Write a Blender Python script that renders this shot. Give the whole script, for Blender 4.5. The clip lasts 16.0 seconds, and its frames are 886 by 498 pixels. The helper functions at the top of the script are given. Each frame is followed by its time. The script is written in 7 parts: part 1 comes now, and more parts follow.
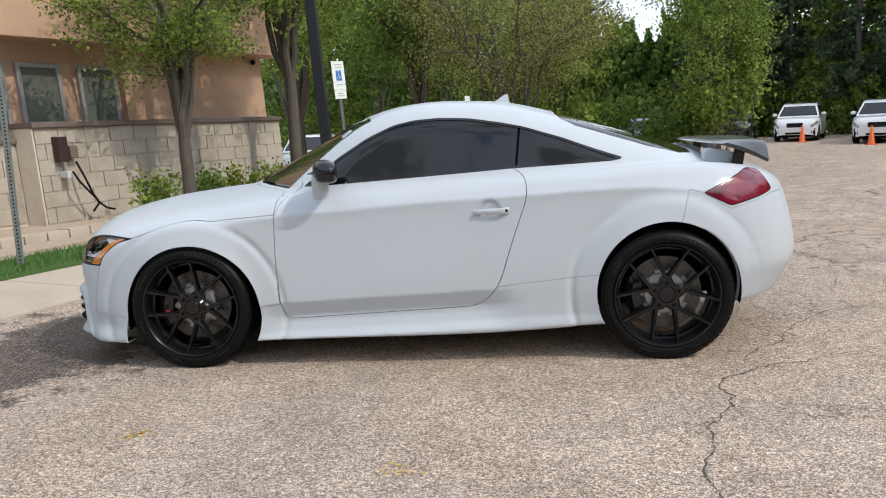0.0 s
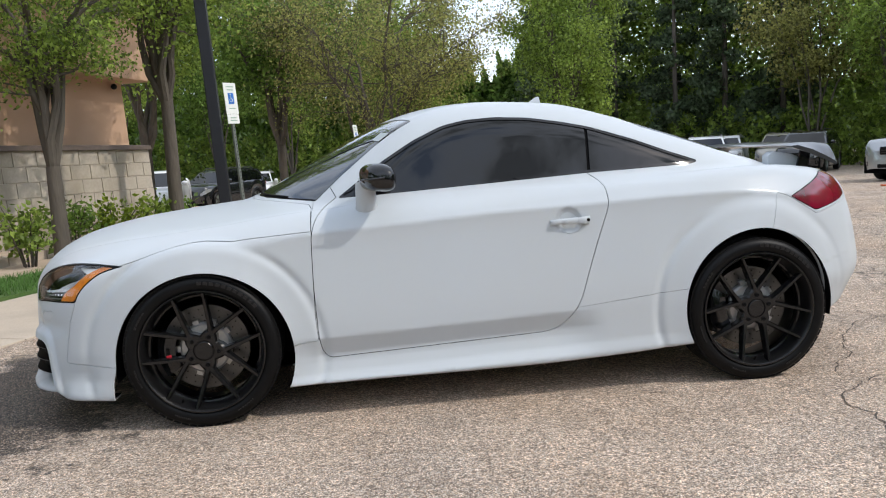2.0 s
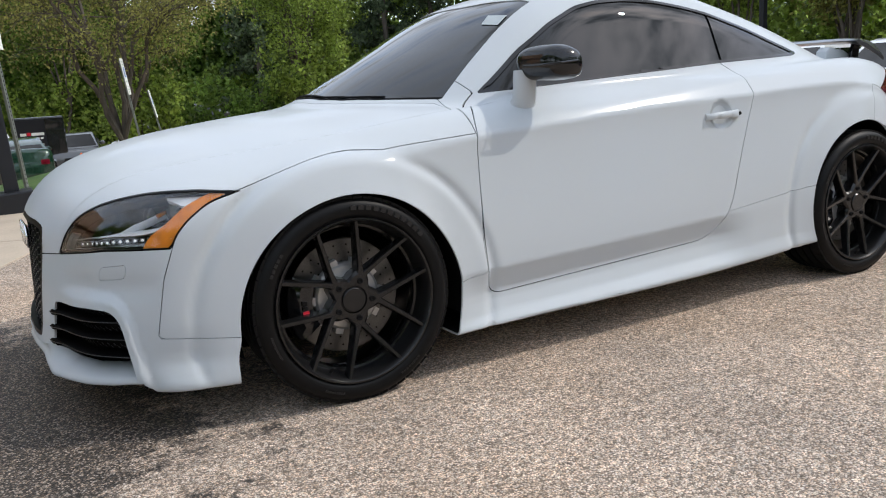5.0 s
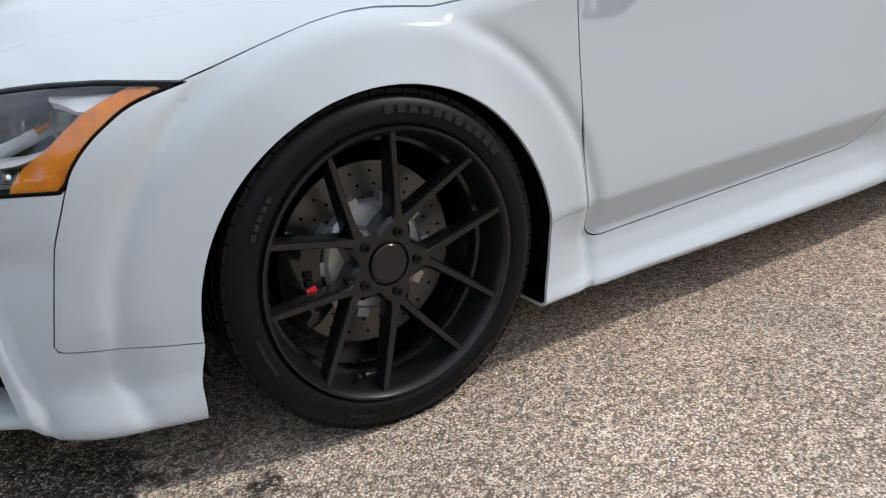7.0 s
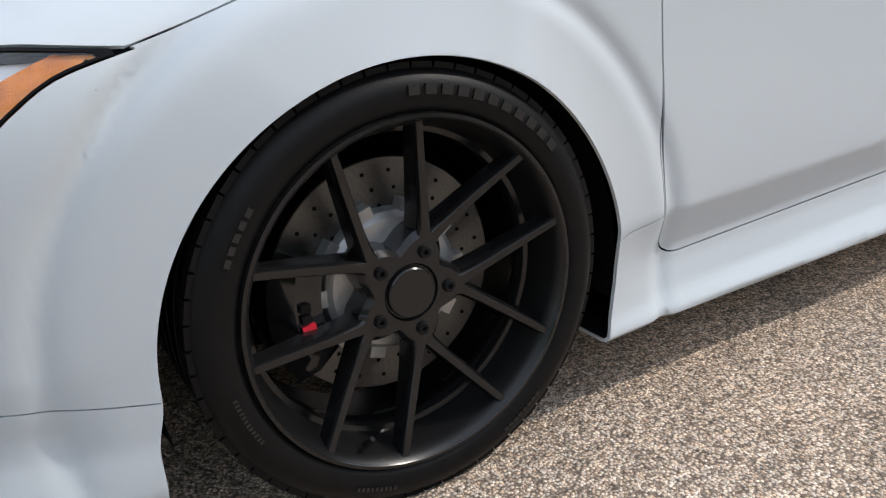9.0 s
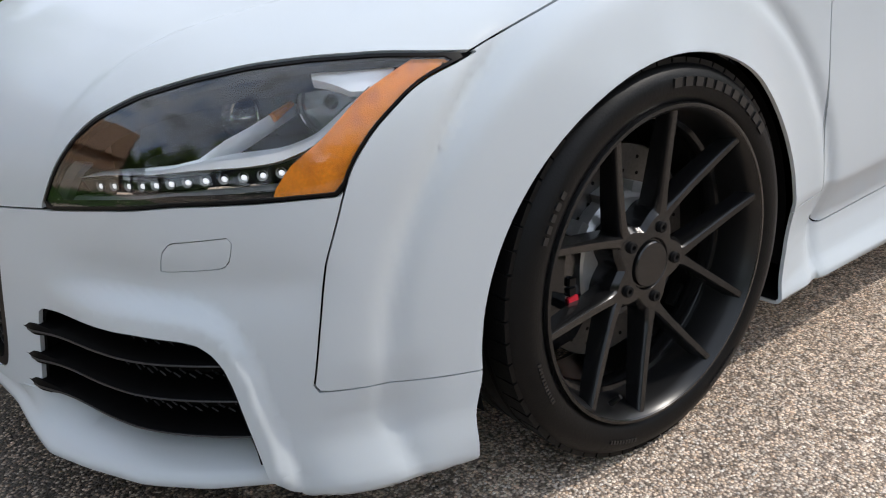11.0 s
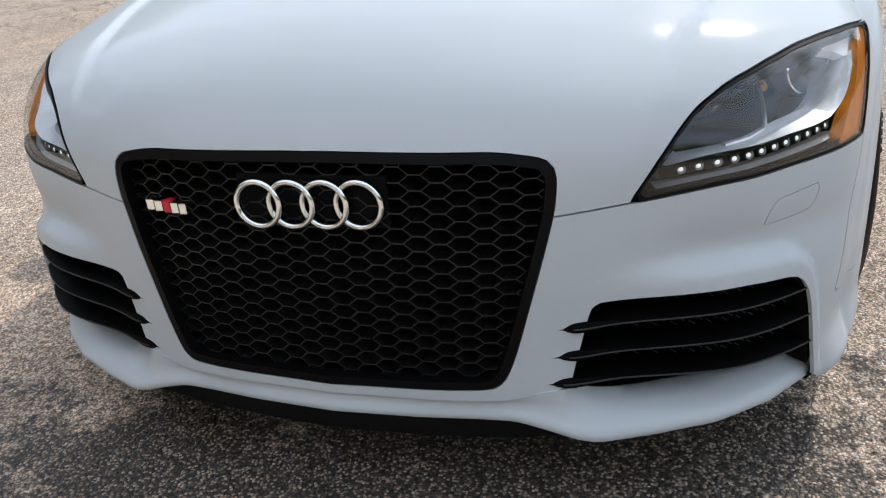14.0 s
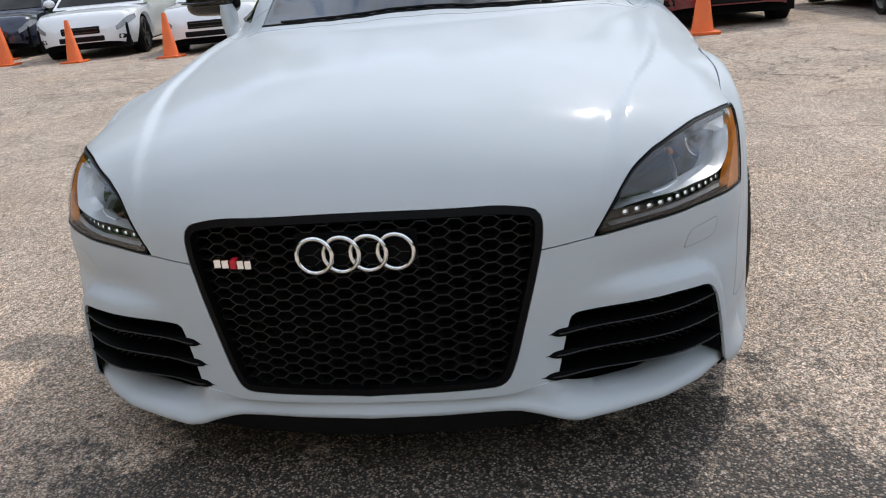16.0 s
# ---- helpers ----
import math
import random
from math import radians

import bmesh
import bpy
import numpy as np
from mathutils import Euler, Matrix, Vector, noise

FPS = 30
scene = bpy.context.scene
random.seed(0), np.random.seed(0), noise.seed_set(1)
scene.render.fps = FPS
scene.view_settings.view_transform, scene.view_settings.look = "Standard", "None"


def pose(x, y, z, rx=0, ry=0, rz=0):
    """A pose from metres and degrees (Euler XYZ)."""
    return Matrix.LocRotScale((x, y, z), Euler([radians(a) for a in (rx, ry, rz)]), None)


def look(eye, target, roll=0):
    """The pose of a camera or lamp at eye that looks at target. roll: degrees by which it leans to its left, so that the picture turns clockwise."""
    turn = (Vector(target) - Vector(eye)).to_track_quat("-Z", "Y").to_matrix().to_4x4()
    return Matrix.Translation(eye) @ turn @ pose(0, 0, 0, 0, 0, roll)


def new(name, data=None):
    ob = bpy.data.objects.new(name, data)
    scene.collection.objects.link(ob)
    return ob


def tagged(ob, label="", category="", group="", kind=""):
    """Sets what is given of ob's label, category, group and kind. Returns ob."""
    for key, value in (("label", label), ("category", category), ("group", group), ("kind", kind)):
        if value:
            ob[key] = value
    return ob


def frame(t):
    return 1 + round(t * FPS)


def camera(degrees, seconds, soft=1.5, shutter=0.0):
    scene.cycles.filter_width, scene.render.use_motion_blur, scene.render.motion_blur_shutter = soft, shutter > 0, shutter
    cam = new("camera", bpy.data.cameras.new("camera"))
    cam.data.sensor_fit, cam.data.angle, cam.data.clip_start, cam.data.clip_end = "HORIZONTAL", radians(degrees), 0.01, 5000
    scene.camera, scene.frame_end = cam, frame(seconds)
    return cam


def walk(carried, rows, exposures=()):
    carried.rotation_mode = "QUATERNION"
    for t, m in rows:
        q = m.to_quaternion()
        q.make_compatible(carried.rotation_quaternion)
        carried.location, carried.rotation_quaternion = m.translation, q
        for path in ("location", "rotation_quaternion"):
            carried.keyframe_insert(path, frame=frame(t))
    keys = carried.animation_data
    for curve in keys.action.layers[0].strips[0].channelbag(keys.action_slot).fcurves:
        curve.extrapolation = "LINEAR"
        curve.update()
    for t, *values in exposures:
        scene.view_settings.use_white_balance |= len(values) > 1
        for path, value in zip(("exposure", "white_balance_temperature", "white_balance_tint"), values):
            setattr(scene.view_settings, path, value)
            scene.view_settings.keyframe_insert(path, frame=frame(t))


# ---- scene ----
cam = camera(57.8, 16.0, soft=1.1)
PATH = [
    (0, (0.555, -4.879, 1.229), (0.343, -2.914, 0.919), -2.9),
    (0.5, (0.371, -4.742, 1.18), (0.212, -2.767, 0.904), -2.9),
    (1, (0.108, -4.551, 1.13), (0.044, -2.567, 0.882), -2.9),
    (1.5, (-0.19, -4.358, 1.119), (-0.124, -2.373, 0.884), -3.0),
    (2, (-0.573, -4.294, 1.097), (-0.354, -2.32, 0.864), -3.0),
    (2.5, (-0.939, -4.201, 1.055), (-0.562, -2.251, 0.819), -3.2),
    (3, (-1.254, -3.977, 1.039), (-0.726, -2.063, 0.793), -3.3),
    (3.5, (-1.548, -3.8, 1.012), (-0.881, -1.934, 0.746), -3.4),
    (4, (-1.861, -3.646, 1.017), (-1.077, -1.83, 0.718), -3.5),
    (4.5, (-2.032, -3.381, 0.982), (-1.165, -1.611, 0.642), -3.6),
    (5, (-2.123, -3.148, 0.956), (-1.202, -1.417, 0.563), -3.8),
    (5.2, (-2.14, -3.049, 0.938), (-1.203, -1.331, 0.523), -3.9),
    (7.3, (-1.803, -2.0, 0.825), (-0.819, -0.4, 0.139), -4.0),
    (7.5, (-1.746, -1.924, 0.807), (-0.776, -0.318, 0.113), -4.1),
    (8, (-1.674, -1.807, 0.775), (-0.73, -0.188, 0.076), -4.0),
    (8.2, (-1.659, -1.792, 0.77), (-0.728, -0.166, 0.072), -3.9),
    (10.5, (-2.048, -1.858, 0.827), (-1.09, -0.247, 0.13), -4.3),
    (11, (-2.194, -1.641, 0.84), (-1.111, -0.122, 0.118), -4.5),
    (11.5, (-2.395, -1.486, 0.913), (-1.152, -0.164, 0.072), -4.8),
    (12, (-2.604, -1.364, 0.93), (-1.233, -0.175, 0.091), -5.0),
    (12.5, (-2.737, -1.172, 0.893), (-1.243, -0.121, 0.079), -5.2),
    (13, (-2.831, -0.971, 0.926), (-1.253, -0.07, 0.092), -5.5),
    (13.5, (-3.0, -0.769, 0.965), (-1.345, -0.03, 0.125), -5.45),
    (14, (-3.127, -0.555, 0.988), (-1.407, 0.023, 0.149), -5.2),
    (14.5, (-3.193, -0.443, 1.008), (-1.418, 0.028, 0.218), -5.45),
    (15, (-3.342, -0.38, 1.043), (-1.525, 0.003, 0.301), -5.6),
    (15.5, (-3.458, -0.362, 1.069), (-1.617, -0.045, 0.357), -5.45),
    (16, (-3.572, -0.398, 1.09), (-1.712, -0.12, 0.412), -5.3),
]
walk(cam, [(t, look(eye, target, roll)) for t, eye, target, roll in PATH], exposures=[(0, 0.10), (3, 0.12), (5.2, 0.08), (7.5, 0.12), (11, 0.26), (14, 0.24), (15.5, 0.10), (16, 0.06)])

# ---- light ----
SUN_UP, SUN_ROUND = 45.0, 116.0
world = bpy.data.worlds.new("sky")
scene.world = world
world.use_nodes = True
wn, wl = world.node_tree.nodes, world.node_tree.links
sky = wn.new("ShaderNodeTexSky")
sky.sky_type, sky.sun_disc = "NISHITA", False
sky.sun_elevation, sky.sun_rotation = radians(SUN_UP), radians(SUN_ROUND)
wn["Background"].inputs["Strength"].default_value = 0.215
# broken cloud over the blue, everywhere alike
way = wn.new("ShaderNodeTexCoord")
stretch = wn.new("ShaderNodeMapping")
stretch.inputs["Scale"].default_value = (1.0, 1.0, 2.2)
stretch.inputs["Location"].default_value = (0.35, 0.6, 0.2)
cloud = wn.new("ShaderNodeTexNoise")
cloud.inputs["Scale"].default_value, cloud.inputs["Detail"].default_value, cloud.inputs["Roughness"].default_value = 4.6, 8, 0.56
cover = wn.new("ShaderNodeMapRange")
cover.inputs["From Min"].default_value, cover.inputs["From Max"].default_value = 0.36, 0.58
cover.inputs["To Min"].default_value, cover.inputs["To Max"].default_value = 0.10, 1.0
tone = wn.new("ShaderNodeMapRange")
tone.inputs["From Min"].default_value, tone.inputs["From Max"].default_value = 0.36, 0.64
tone.inputs["To Min"].default_value, tone.inputs["To Max"].default_value = 1.30, 0.30
grey = wn.new("ShaderNodeMix")
grey.data_type = "RGBA"
bright = wn.new("ShaderNodeVectorMath")
bright.operation = "SCALE"
bright.inputs[0].default_value = (7.5, 8.1, 9.1)
wl.new(way.outputs["Generated"], stretch.inputs["Vector"])
wl.new(stretch.outputs["Vector"], cloud.inputs["Vector"])
wl.new(cloud.outputs["Fac"], cover.inputs["Value"])
wl.new(cloud.outputs["Fac"], tone.inputs["Value"])
wl.new(tone.outputs["Result"], bright.inputs["Scale"])
wl.new(cover.outputs["Result"], grey.inputs["Factor"])
wl.new(sky.outputs["Color"], grey.inputs["A"])
wl.new(bright.outputs["Vector"], grey.inputs["B"])
wl.new(grey.outputs["Result"], wn["Background"].inputs["Color"])
sun = new("sun", bpy.data.lights.new("sun", "SUN"))
sun.data.energy, sun.data.angle, sun.data.color = 2.0, radians(0.7), (1.0, 0.94, 0.86)
sun.matrix_world = look((0, 0, 20), Vector((0, 0, 20)) - Vector((math.sin(radians(SUN_ROUND)) * math.cos(radians(SUN_UP)), math.cos(radians(SUN_ROUND)) * math.cos(radians(SUN_UP)), math.sin(radians(SUN_UP)))))

# ---- small kit for meshes ----
def part(name, bm, material, parent=None, label="", smooth=None, bevel=0.0):
    """Links a bmesh as one mesh object under a thing or a part."""
    if bevel:
        bmesh.ops.bevel(bm, geom=bm.edges[:], offset=bevel, segments=2, affect="EDGES", profile=0.6, clamp_overlap=True)
    bmesh.ops.recalc_face_normals(bm, faces=bm.faces)
    me = bpy.data.meshes.new(name)
    bm.to_mesh(me)
    bm.free()
    if smooth is not None:
        me.shade_smooth()
        me.set_sharp_from_angle(angle=radians(smooth))
    return held(name, me, material, parent, label)


def held(name, me, material, parent=None, label=""):
    for m in material if isinstance(material, (list, tuple)) else [material]:
        me.materials.append(m)
    ob = new(name, me)
    ob.parent = parent
    if label:
        tagged(ob, label)
    return ob


def raw(name, verts, faces, material, parent=None, label="", smooth=None):
    me = bpy.data.meshes.new(name)
    me.from_pydata([tuple(v) for v in verts], [], [tuple(f) for f in faces])
    if smooth is not None:
        me.shade_smooth()
        if smooth < 180:
            me.set_sharp_from_angle(angle=radians(smooth))
    return held(name, me, material, parent, label)


def thing(name, label, category, group="", at=None):
    ob = new(name)
    ob.empty_display_size = 0.1
    if at is not None:
        ob.matrix_world = at
    return tagged(ob, label, category, group)


def box(bm, x0, y0, z0, x1, y1, z1, m=None):
    vs = bmesh.ops.create_cube(bm, size=1, matrix=Matrix.Translation(((x0 + x1) / 2, (y0 + y1) / 2, (z0 + z1) / 2)) @ Matrix.Diagonal((abs(x1 - x0), abs(y1 - y0), abs(z1 - z0), 1)))["verts"]
    if m is not None:
        bmesh.ops.transform(bm, matrix=m, verts=vs)
    return vs


def boxes(*rows):
    bm = bmesh.new()
    for r in rows:
        box(bm, *r)
    return bm


def tube(bm, path, radius, sides=8, closed=False):
    """A round bar along a path; radius may be one number or one for each point."""
    path = [Vector(p) for p in path]
    n = len(path)
    rad = radius if isinstance(radius, (list, tuple)) else [radius] * n
    rings, up = [], None
    for i, p in enumerate(path):
        a = path[i - 1] if i or closed else p
        b = path[(i + 1) % n] if i < n - 1 or closed else p
        d = (b - a).normalized()
        if up is None:
            up = d.orthogonal().normalized()
        up = (up - d * up.dot(d)).normalized()
        side = d.cross(up)
        rings.append([bm.verts.new(p + (up * math.cos(k * math.tau / sides) + side * math.sin(k * math.tau / sides)) * rad[i]) for k in range(sides)])
    for i in range(n if closed else n - 1):
        r, s = rings[i], rings[(i + 1) % n]
        for k in range(sides):
            bm.faces.new((r[k], r[(k + 1) % sides], s[(k + 1) % sides], s[k]))
    if not closed:
        bm.faces.new(rings[0][::-1])
        bm.faces.new(rings[-1])
    return bm


def lathe(bm, profile, sides=48, m=None, closed=False):
    """A turned form about the local y axis; profile: (radius, y)."""
    rings = []
    for r, y in profile:
        rings.append([bm.verts.new((r * math.cos(k * math.tau / sides), y, r * math.sin(k * math.tau / sides))) for k in range(sides)])
    pairs = list(zip(rings, rings[1:])) + ([(rings[-1], rings[0])] if closed else [])
    for a, b in pairs:
        for k in range(sides):
            bm.faces.new((a[k], a[(k + 1) % sides], b[(k + 1) % sides], b[k]))
    if not closed:
        if profile[0][0] > 1e-5:
            bm.faces.new(rings[0])
        if profile[-1][0] > 1e-5:
            bm.faces.new(rings[-1][::-1])
    if m is not None:
        bmesh.ops.transform(bm, matrix=m, verts=[v for r in rings for v in r])
    bmesh.ops.remove_doubles(bm, verts=[v for r in rings for v in r], dist=1e-6)
    return bm


def prism(bm, outline, lo, hi, put=None):
    """A flat outline given depth; put maps (p, q, depth) to a place."""
    put = put or (lambda p, q, d: (p, q, d))
    a = [bm.verts.new(put(p, q, lo)) for p, q in outline]
    b = [bm.verts.new(put(p, q, hi)) for p, q in outline]
    n = len(outline)
    bm.faces.new(a)
    bm.faces.new(b[::-1])
    for i in range(n):
        bm.faces.new((a[i], b[i], b[(i + 1) % n], a[(i + 1) % n]))
    return bm

# ---- materials ----
def material(name, colour, rough=0.5, metal=0.0, coat=0.0, spread=0.0, scale=30.0, bump=0.0, bump_scale=None, rough_spread=0.0, spec=0.5, second=None, second_scale=2.0, second_mix=0.5, stretch=(1, 1, 1)):
    """A surface whose colour wanders by spread at a fine scale, and towards a second colour at a coarse one."""
    m = bpy.data.materials.new(name)
    m.use_nodes = True
    n, l = m.node_tree.nodes, m.node_tree.links
    b = n["Principled BSDF"]
    b.inputs["Base Color"].default_value = (*colour, 1)
    b.inputs["Roughness"].default_value = rough
    b.inputs["Metallic"].default_value = metal
    b.inputs["Coat Weight"].default_value = coat
    b.inputs["Coat Roughness"].default_value = 0.03
    b.inputs["Specular IOR Level"].default_value = spec
    where = n.new("ShaderNodeTexCoord")
    place = n.new("ShaderNodeMapping")
    place.inputs["Scale"].default_value = stretch
    l.new(where.outputs["Object"], place.inputs["Vector"])
    last = None
    if spread or second:
        fine = n.new("ShaderNodeTexNoise")
        fine.inputs["Scale"].default_value, fine.inputs["Detail"].default_value = scale, 4
        l.new(place.outputs["Vector"], fine.inputs["Vector"])
        ramp = n.new("ShaderNodeMix")
        ramp.data_type = "RGBA"
        ramp.inputs["A"].default_value = (*[max(c * (1 - spread), 0) for c in colour], 1)
        ramp.inputs["B"].default_value = (*[min(c * (1 + spread), 1) for c in colour], 1)
        l.new(fine.outputs["Fac"], ramp.inputs["Factor"])
        last = ramp.outputs["Result"]
        if second:
            wide = n.new("ShaderNodeTexNoise")
            wide.inputs["Scale"].default_value, wide.inputs["Detail"].default_value = second_scale, 6
            l.new(place.outputs["Vector"], wide.inputs["Vector"])
            cut = n.new("ShaderNodeMapRange")
            cut.inputs["From Min"].default_value, cut.inputs["From Max"].default_value = 0.45, 0.7
            cut.inputs["To Max"].default_value = second_mix
            l.new(wide.outputs["Fac"], cut.inputs["Value"])
            mix = n.new("ShaderNodeMix")
            mix.data_type = "RGBA"
            l.new(cut.outputs["Result"], mix.inputs["Factor"])
            l.new(last, mix.inputs["A"])
            mix.inputs["B"].default_value = (*second, 1)
            last = mix.outputs["Result"]
        l.new(last, b.inputs["Base Color"])
        if rough_spread:
            rr = n.new("ShaderNodeMapRange")
            rr.inputs["To Min"].default_value, rr.inputs["To Max"].default_value = max(rough - rough_spread, 0), min(rough + rough_spread, 1)
            l.new(fine.outputs["Fac"], rr.inputs["Value"])
            l.new(rr.outputs["Result"], b.inputs["Roughness"])
    if bump:
        grain = n.new("ShaderNodeTexNoise")
        grain.inputs["Scale"].default_value, grain.inputs["Detail"].default_value = bump_scale or scale, 5
        l.new(place.outputs["Vector"], grain.inputs["Vector"])
        bp = n.new("ShaderNodeBump")
        bp.inputs["Strength"].default_value, bp.inputs["Distance"].default_value = 1.0, bump
        l.new(grain.outputs["Fac"], bp.inputs["Height"])
        l.new(bp.outputs["Normal"], b.inputs["Normal"])
    return m


def thin_glass(name, colour, gloss=0.08):
    """A thin clear cover: what is behind it shows straight through, with a sharp sheen on top."""
    m = bpy.data.materials.new(name)
    m.use_nodes = True
    n, l = m.node_tree.nodes, m.node_tree.links
    n.remove(n["Principled BSDF"])
    clear, shine, mix, fres = n.new("ShaderNodeBsdfTransparent"), n.new("ShaderNodeBsdfGlossy"), n.new("ShaderNodeMixShader"), n.new("ShaderNodeLayerWeight")
    clear.inputs["Color"].default_value = (*colour, 1)
    shine.inputs["Roughness"].default_value = 0.02
    fres.inputs["Blend"].default_value = 0.25
    gain = n.new("ShaderNodeMath")
    gain.operation, gain.inputs[1].default_value, gain.inputs[2].default_value = "MULTIPLY_ADD", 0.36, 0.055
    l.new(fres.outputs["Facing"], gain.inputs[0])
    l.new(gain.outputs["Value"], mix.inputs["Fac"])
    l.new(clear.outputs["BSDF"], mix.inputs[1])
    l.new(shine.outputs["BSDF"], mix.inputs[2])
    l.new(mix.outputs["Shader"], n["Material Output"].inputs["Surface"])
    return m


PAINT = material("white_pearl_paint", (0.525, 0.562, 0.592), 0.5, coat=0.45, spec=0.0, spread=0.02, scale=900, second=(0.525, 0.547, 0.555), second_scale=1.6, second_mix=0.35)
PAINT.node_tree.nodes["Principled BSDF"].inputs["Coat Roughness"].default_value = 0.12
UNDER = material("dark_underbody", (0.004, 0.004, 0.0045), 0.85, spec=0.1, spread=0.3, scale=20)
SATIN = material("satin_black_plastic", (0.0045, 0.0045, 0.005), 0.40, spec=0.16, spread=0.25, scale=60, bump=0.0003, bump_scale=400)
MATT = material("matt_black_plastic", (0.006, 0.006, 0.0065), 0.6, spec=0.15, spread=0.25, scale=40, bump=0.0004, bump_scale=300)
BEZEL = material("black_bezel", (0.003, 0.003, 0.0035), 0.42, spec=0.12, spread=0.2, scale=40)
GLOSS = material("gloss_black", (0.006, 0.006, 0.007), 0.10, coat=0.2, spread=0.2, scale=30)
CHROME = material("chrome", (0.86, 0.87, 0.88), 0.07, 1.0, spread=0.03, scale=50)
STEEL = material("machined_steel", (0.12, 0.118, 0.115), 0.36, 1.0, spread=0.3, scale=160, bump=0.0002, bump_scale=500)
SILVER = material("cast_silver", (0.42, 0.42, 0.415), 0.34, 0.6, spread=0.35, scale=30)
RIM = material("satin_black_wheel", (0.0065, 0.0065, 0.0069), 0.22, spec=0.4, coat=0.15, spread=0.3, scale=25, rough_spread=0.06)
BARREL = material("dark_inner_barrel", (0.006, 0.006, 0.0064), 0.30, spec=0.45, spread=0.3, scale=25)
TYRE = material("tyre_rubber", (0.0046, 0.0046, 0.0049), 0.45, spec=0.16, spread=0.3, scale=35, bump=0.0004, bump_scale=250, second=(0.0055, 0.0052, 0.005), second_scale=9, second_mix=0.5)
TYRE_MARK = material("raised_tyre_marking", (0.010, 0.010, 0.0105), 0.35, spread=0.2, scale=60)
TINT = material("dark_tinted_glass", (0.003, 0.0035, 0.004), 0.01, spec=0.55, spread=0.1, scale=3)
SCREEN_GLASS = material("windscreen_glass", (0.008, 0.011, 0.014), 0.02, coat=0.5, spread=0.1, scale=3)
LENS = thin_glass("clear_lamp_cover", (0.96, 0.97, 0.98))
AMBER = material("amber_reflector", (0.82, 0.23, 0.003), 0.3, coat=0.3, spread=0.35, scale=260, bump=0.0006, bump_scale=500, second=(0.42, 0.10, 0.002), second_scale=34, second_mix=0.8)
RED_LENS = material("red_lamp_lens", (0.19, 0.004, 0.022), 0.12, coat=0.8, spread=0.4, scale=16, second=(0.05, 0.002, 0.004), second_scale=7, second_mix=0.9, bump=0.0008, bump_scale=60)
RED = material("red_enamel", (0.60, 0.02, 0.04), 0.3, spread=0.1)
# ---- the coupe's outer form, as one smooth solid ----
def spline(xs, ys):
    """A smooth curve through the knots, straight beyond its ends."""
    xs, ys = np.array(xs, float), np.array(ys, float)
    d = np.diff(ys) / np.diff(xs)
    w0, w1 = np.diff(xs)[:-1], np.diff(xs)[1:]
    m = np.concatenate(([d[0]], (d[:-1] * w1 + d[1:] * w0) / (w0 + w1), [d[-1]]))

    def value(x):
        x = np.asarray(x, float)
        i = np.clip(np.searchsorted(xs, x) - 1, 0, len(xs) - 2)
        h = xs[i + 1] - xs[i]
        t = (x - xs[i]) / h
        c = np.clip(t, 0, 1)
        inside = (ys[i] * (1 + 2 * c) * (1 - c) ** 2 + m[i] * h * c * (1 - c) ** 2
                  + ys[i + 1] * c * c * (3 - 2 * c) - m[i + 1] * h * c * c * (1 - c))
        return inside + np.where(t < 0, m[0] * h * t, 0) + np.where(t > 1, m[-1] * h * (t - 1), 0)
    return value


def smax(a, b, k):
    h = np.maximum(k - np.abs(a - b), 0) / k
    return np.maximum(a, b) + h * h * k / 4


def smin(a, b, k):
    return -smax(-a, -b, k)


def step(lo, hi, x):
    t = np.clip((x - lo) / (hi - lo), 0, 1)
    return t * t * (3 - 2 * t)


def inside_poly(poly, p, q):
    """Signed distance to a closed outline: negative within."""
    p, q = np.asarray(p, float), np.asarray(q, float)
    best, sign = np.full(p.shape, 1e9), np.ones(p.shape)
    for (x0, y0), (x1, y1) in zip(poly, poly[1:] + poly[:1]):
        ex, ey = x1 - x0, y1 - y0
        if ex * ex + ey * ey < 1e-12:
            continue
        t = np.clip(((p - x0) * ex + (q - y0) * ey) / (ex * ex + ey * ey), 0, 1)
        best = np.minimum(best, (p - x0 - t * ex) ** 2 + (q - y0 - t * ey) ** 2)
        c0, c1 = q >= y0, q < y1
        c2 = ex * (q - y0) > ey * (p - x0)
        sign = np.where((c0 & c1 & c2) | (~c0 & ~c1 & ~c2), -sign, sign)
    return sign * np.sqrt(best)


def rounded(poly, r, n=5):
    """The outline with its corners rounded; a corner may carry a radius of its own."""
    out = []
    for i, c in enumerate(poly):
        rr = c[2] if len(c) > 2 else r
        a, b, c = np.array(poly[i - 1][:2]), np.array(poly[(i + 1) % len(poly)][:2]), np.array(c[:2])
        la, lb = np.linalg.norm(a - c), np.linalg.norm(b - c)
        d = min(rr, la * 0.45, lb * 0.45)
        p0, p1 = c + (a - c) / la * d, c + (b - c) / lb * d
        out += [tuple((1 - t) ** 2 * p0 + 2 * t * (1 - t) * c + t * t * p1) for t in np.linspace(0, 1, n)]
    return out


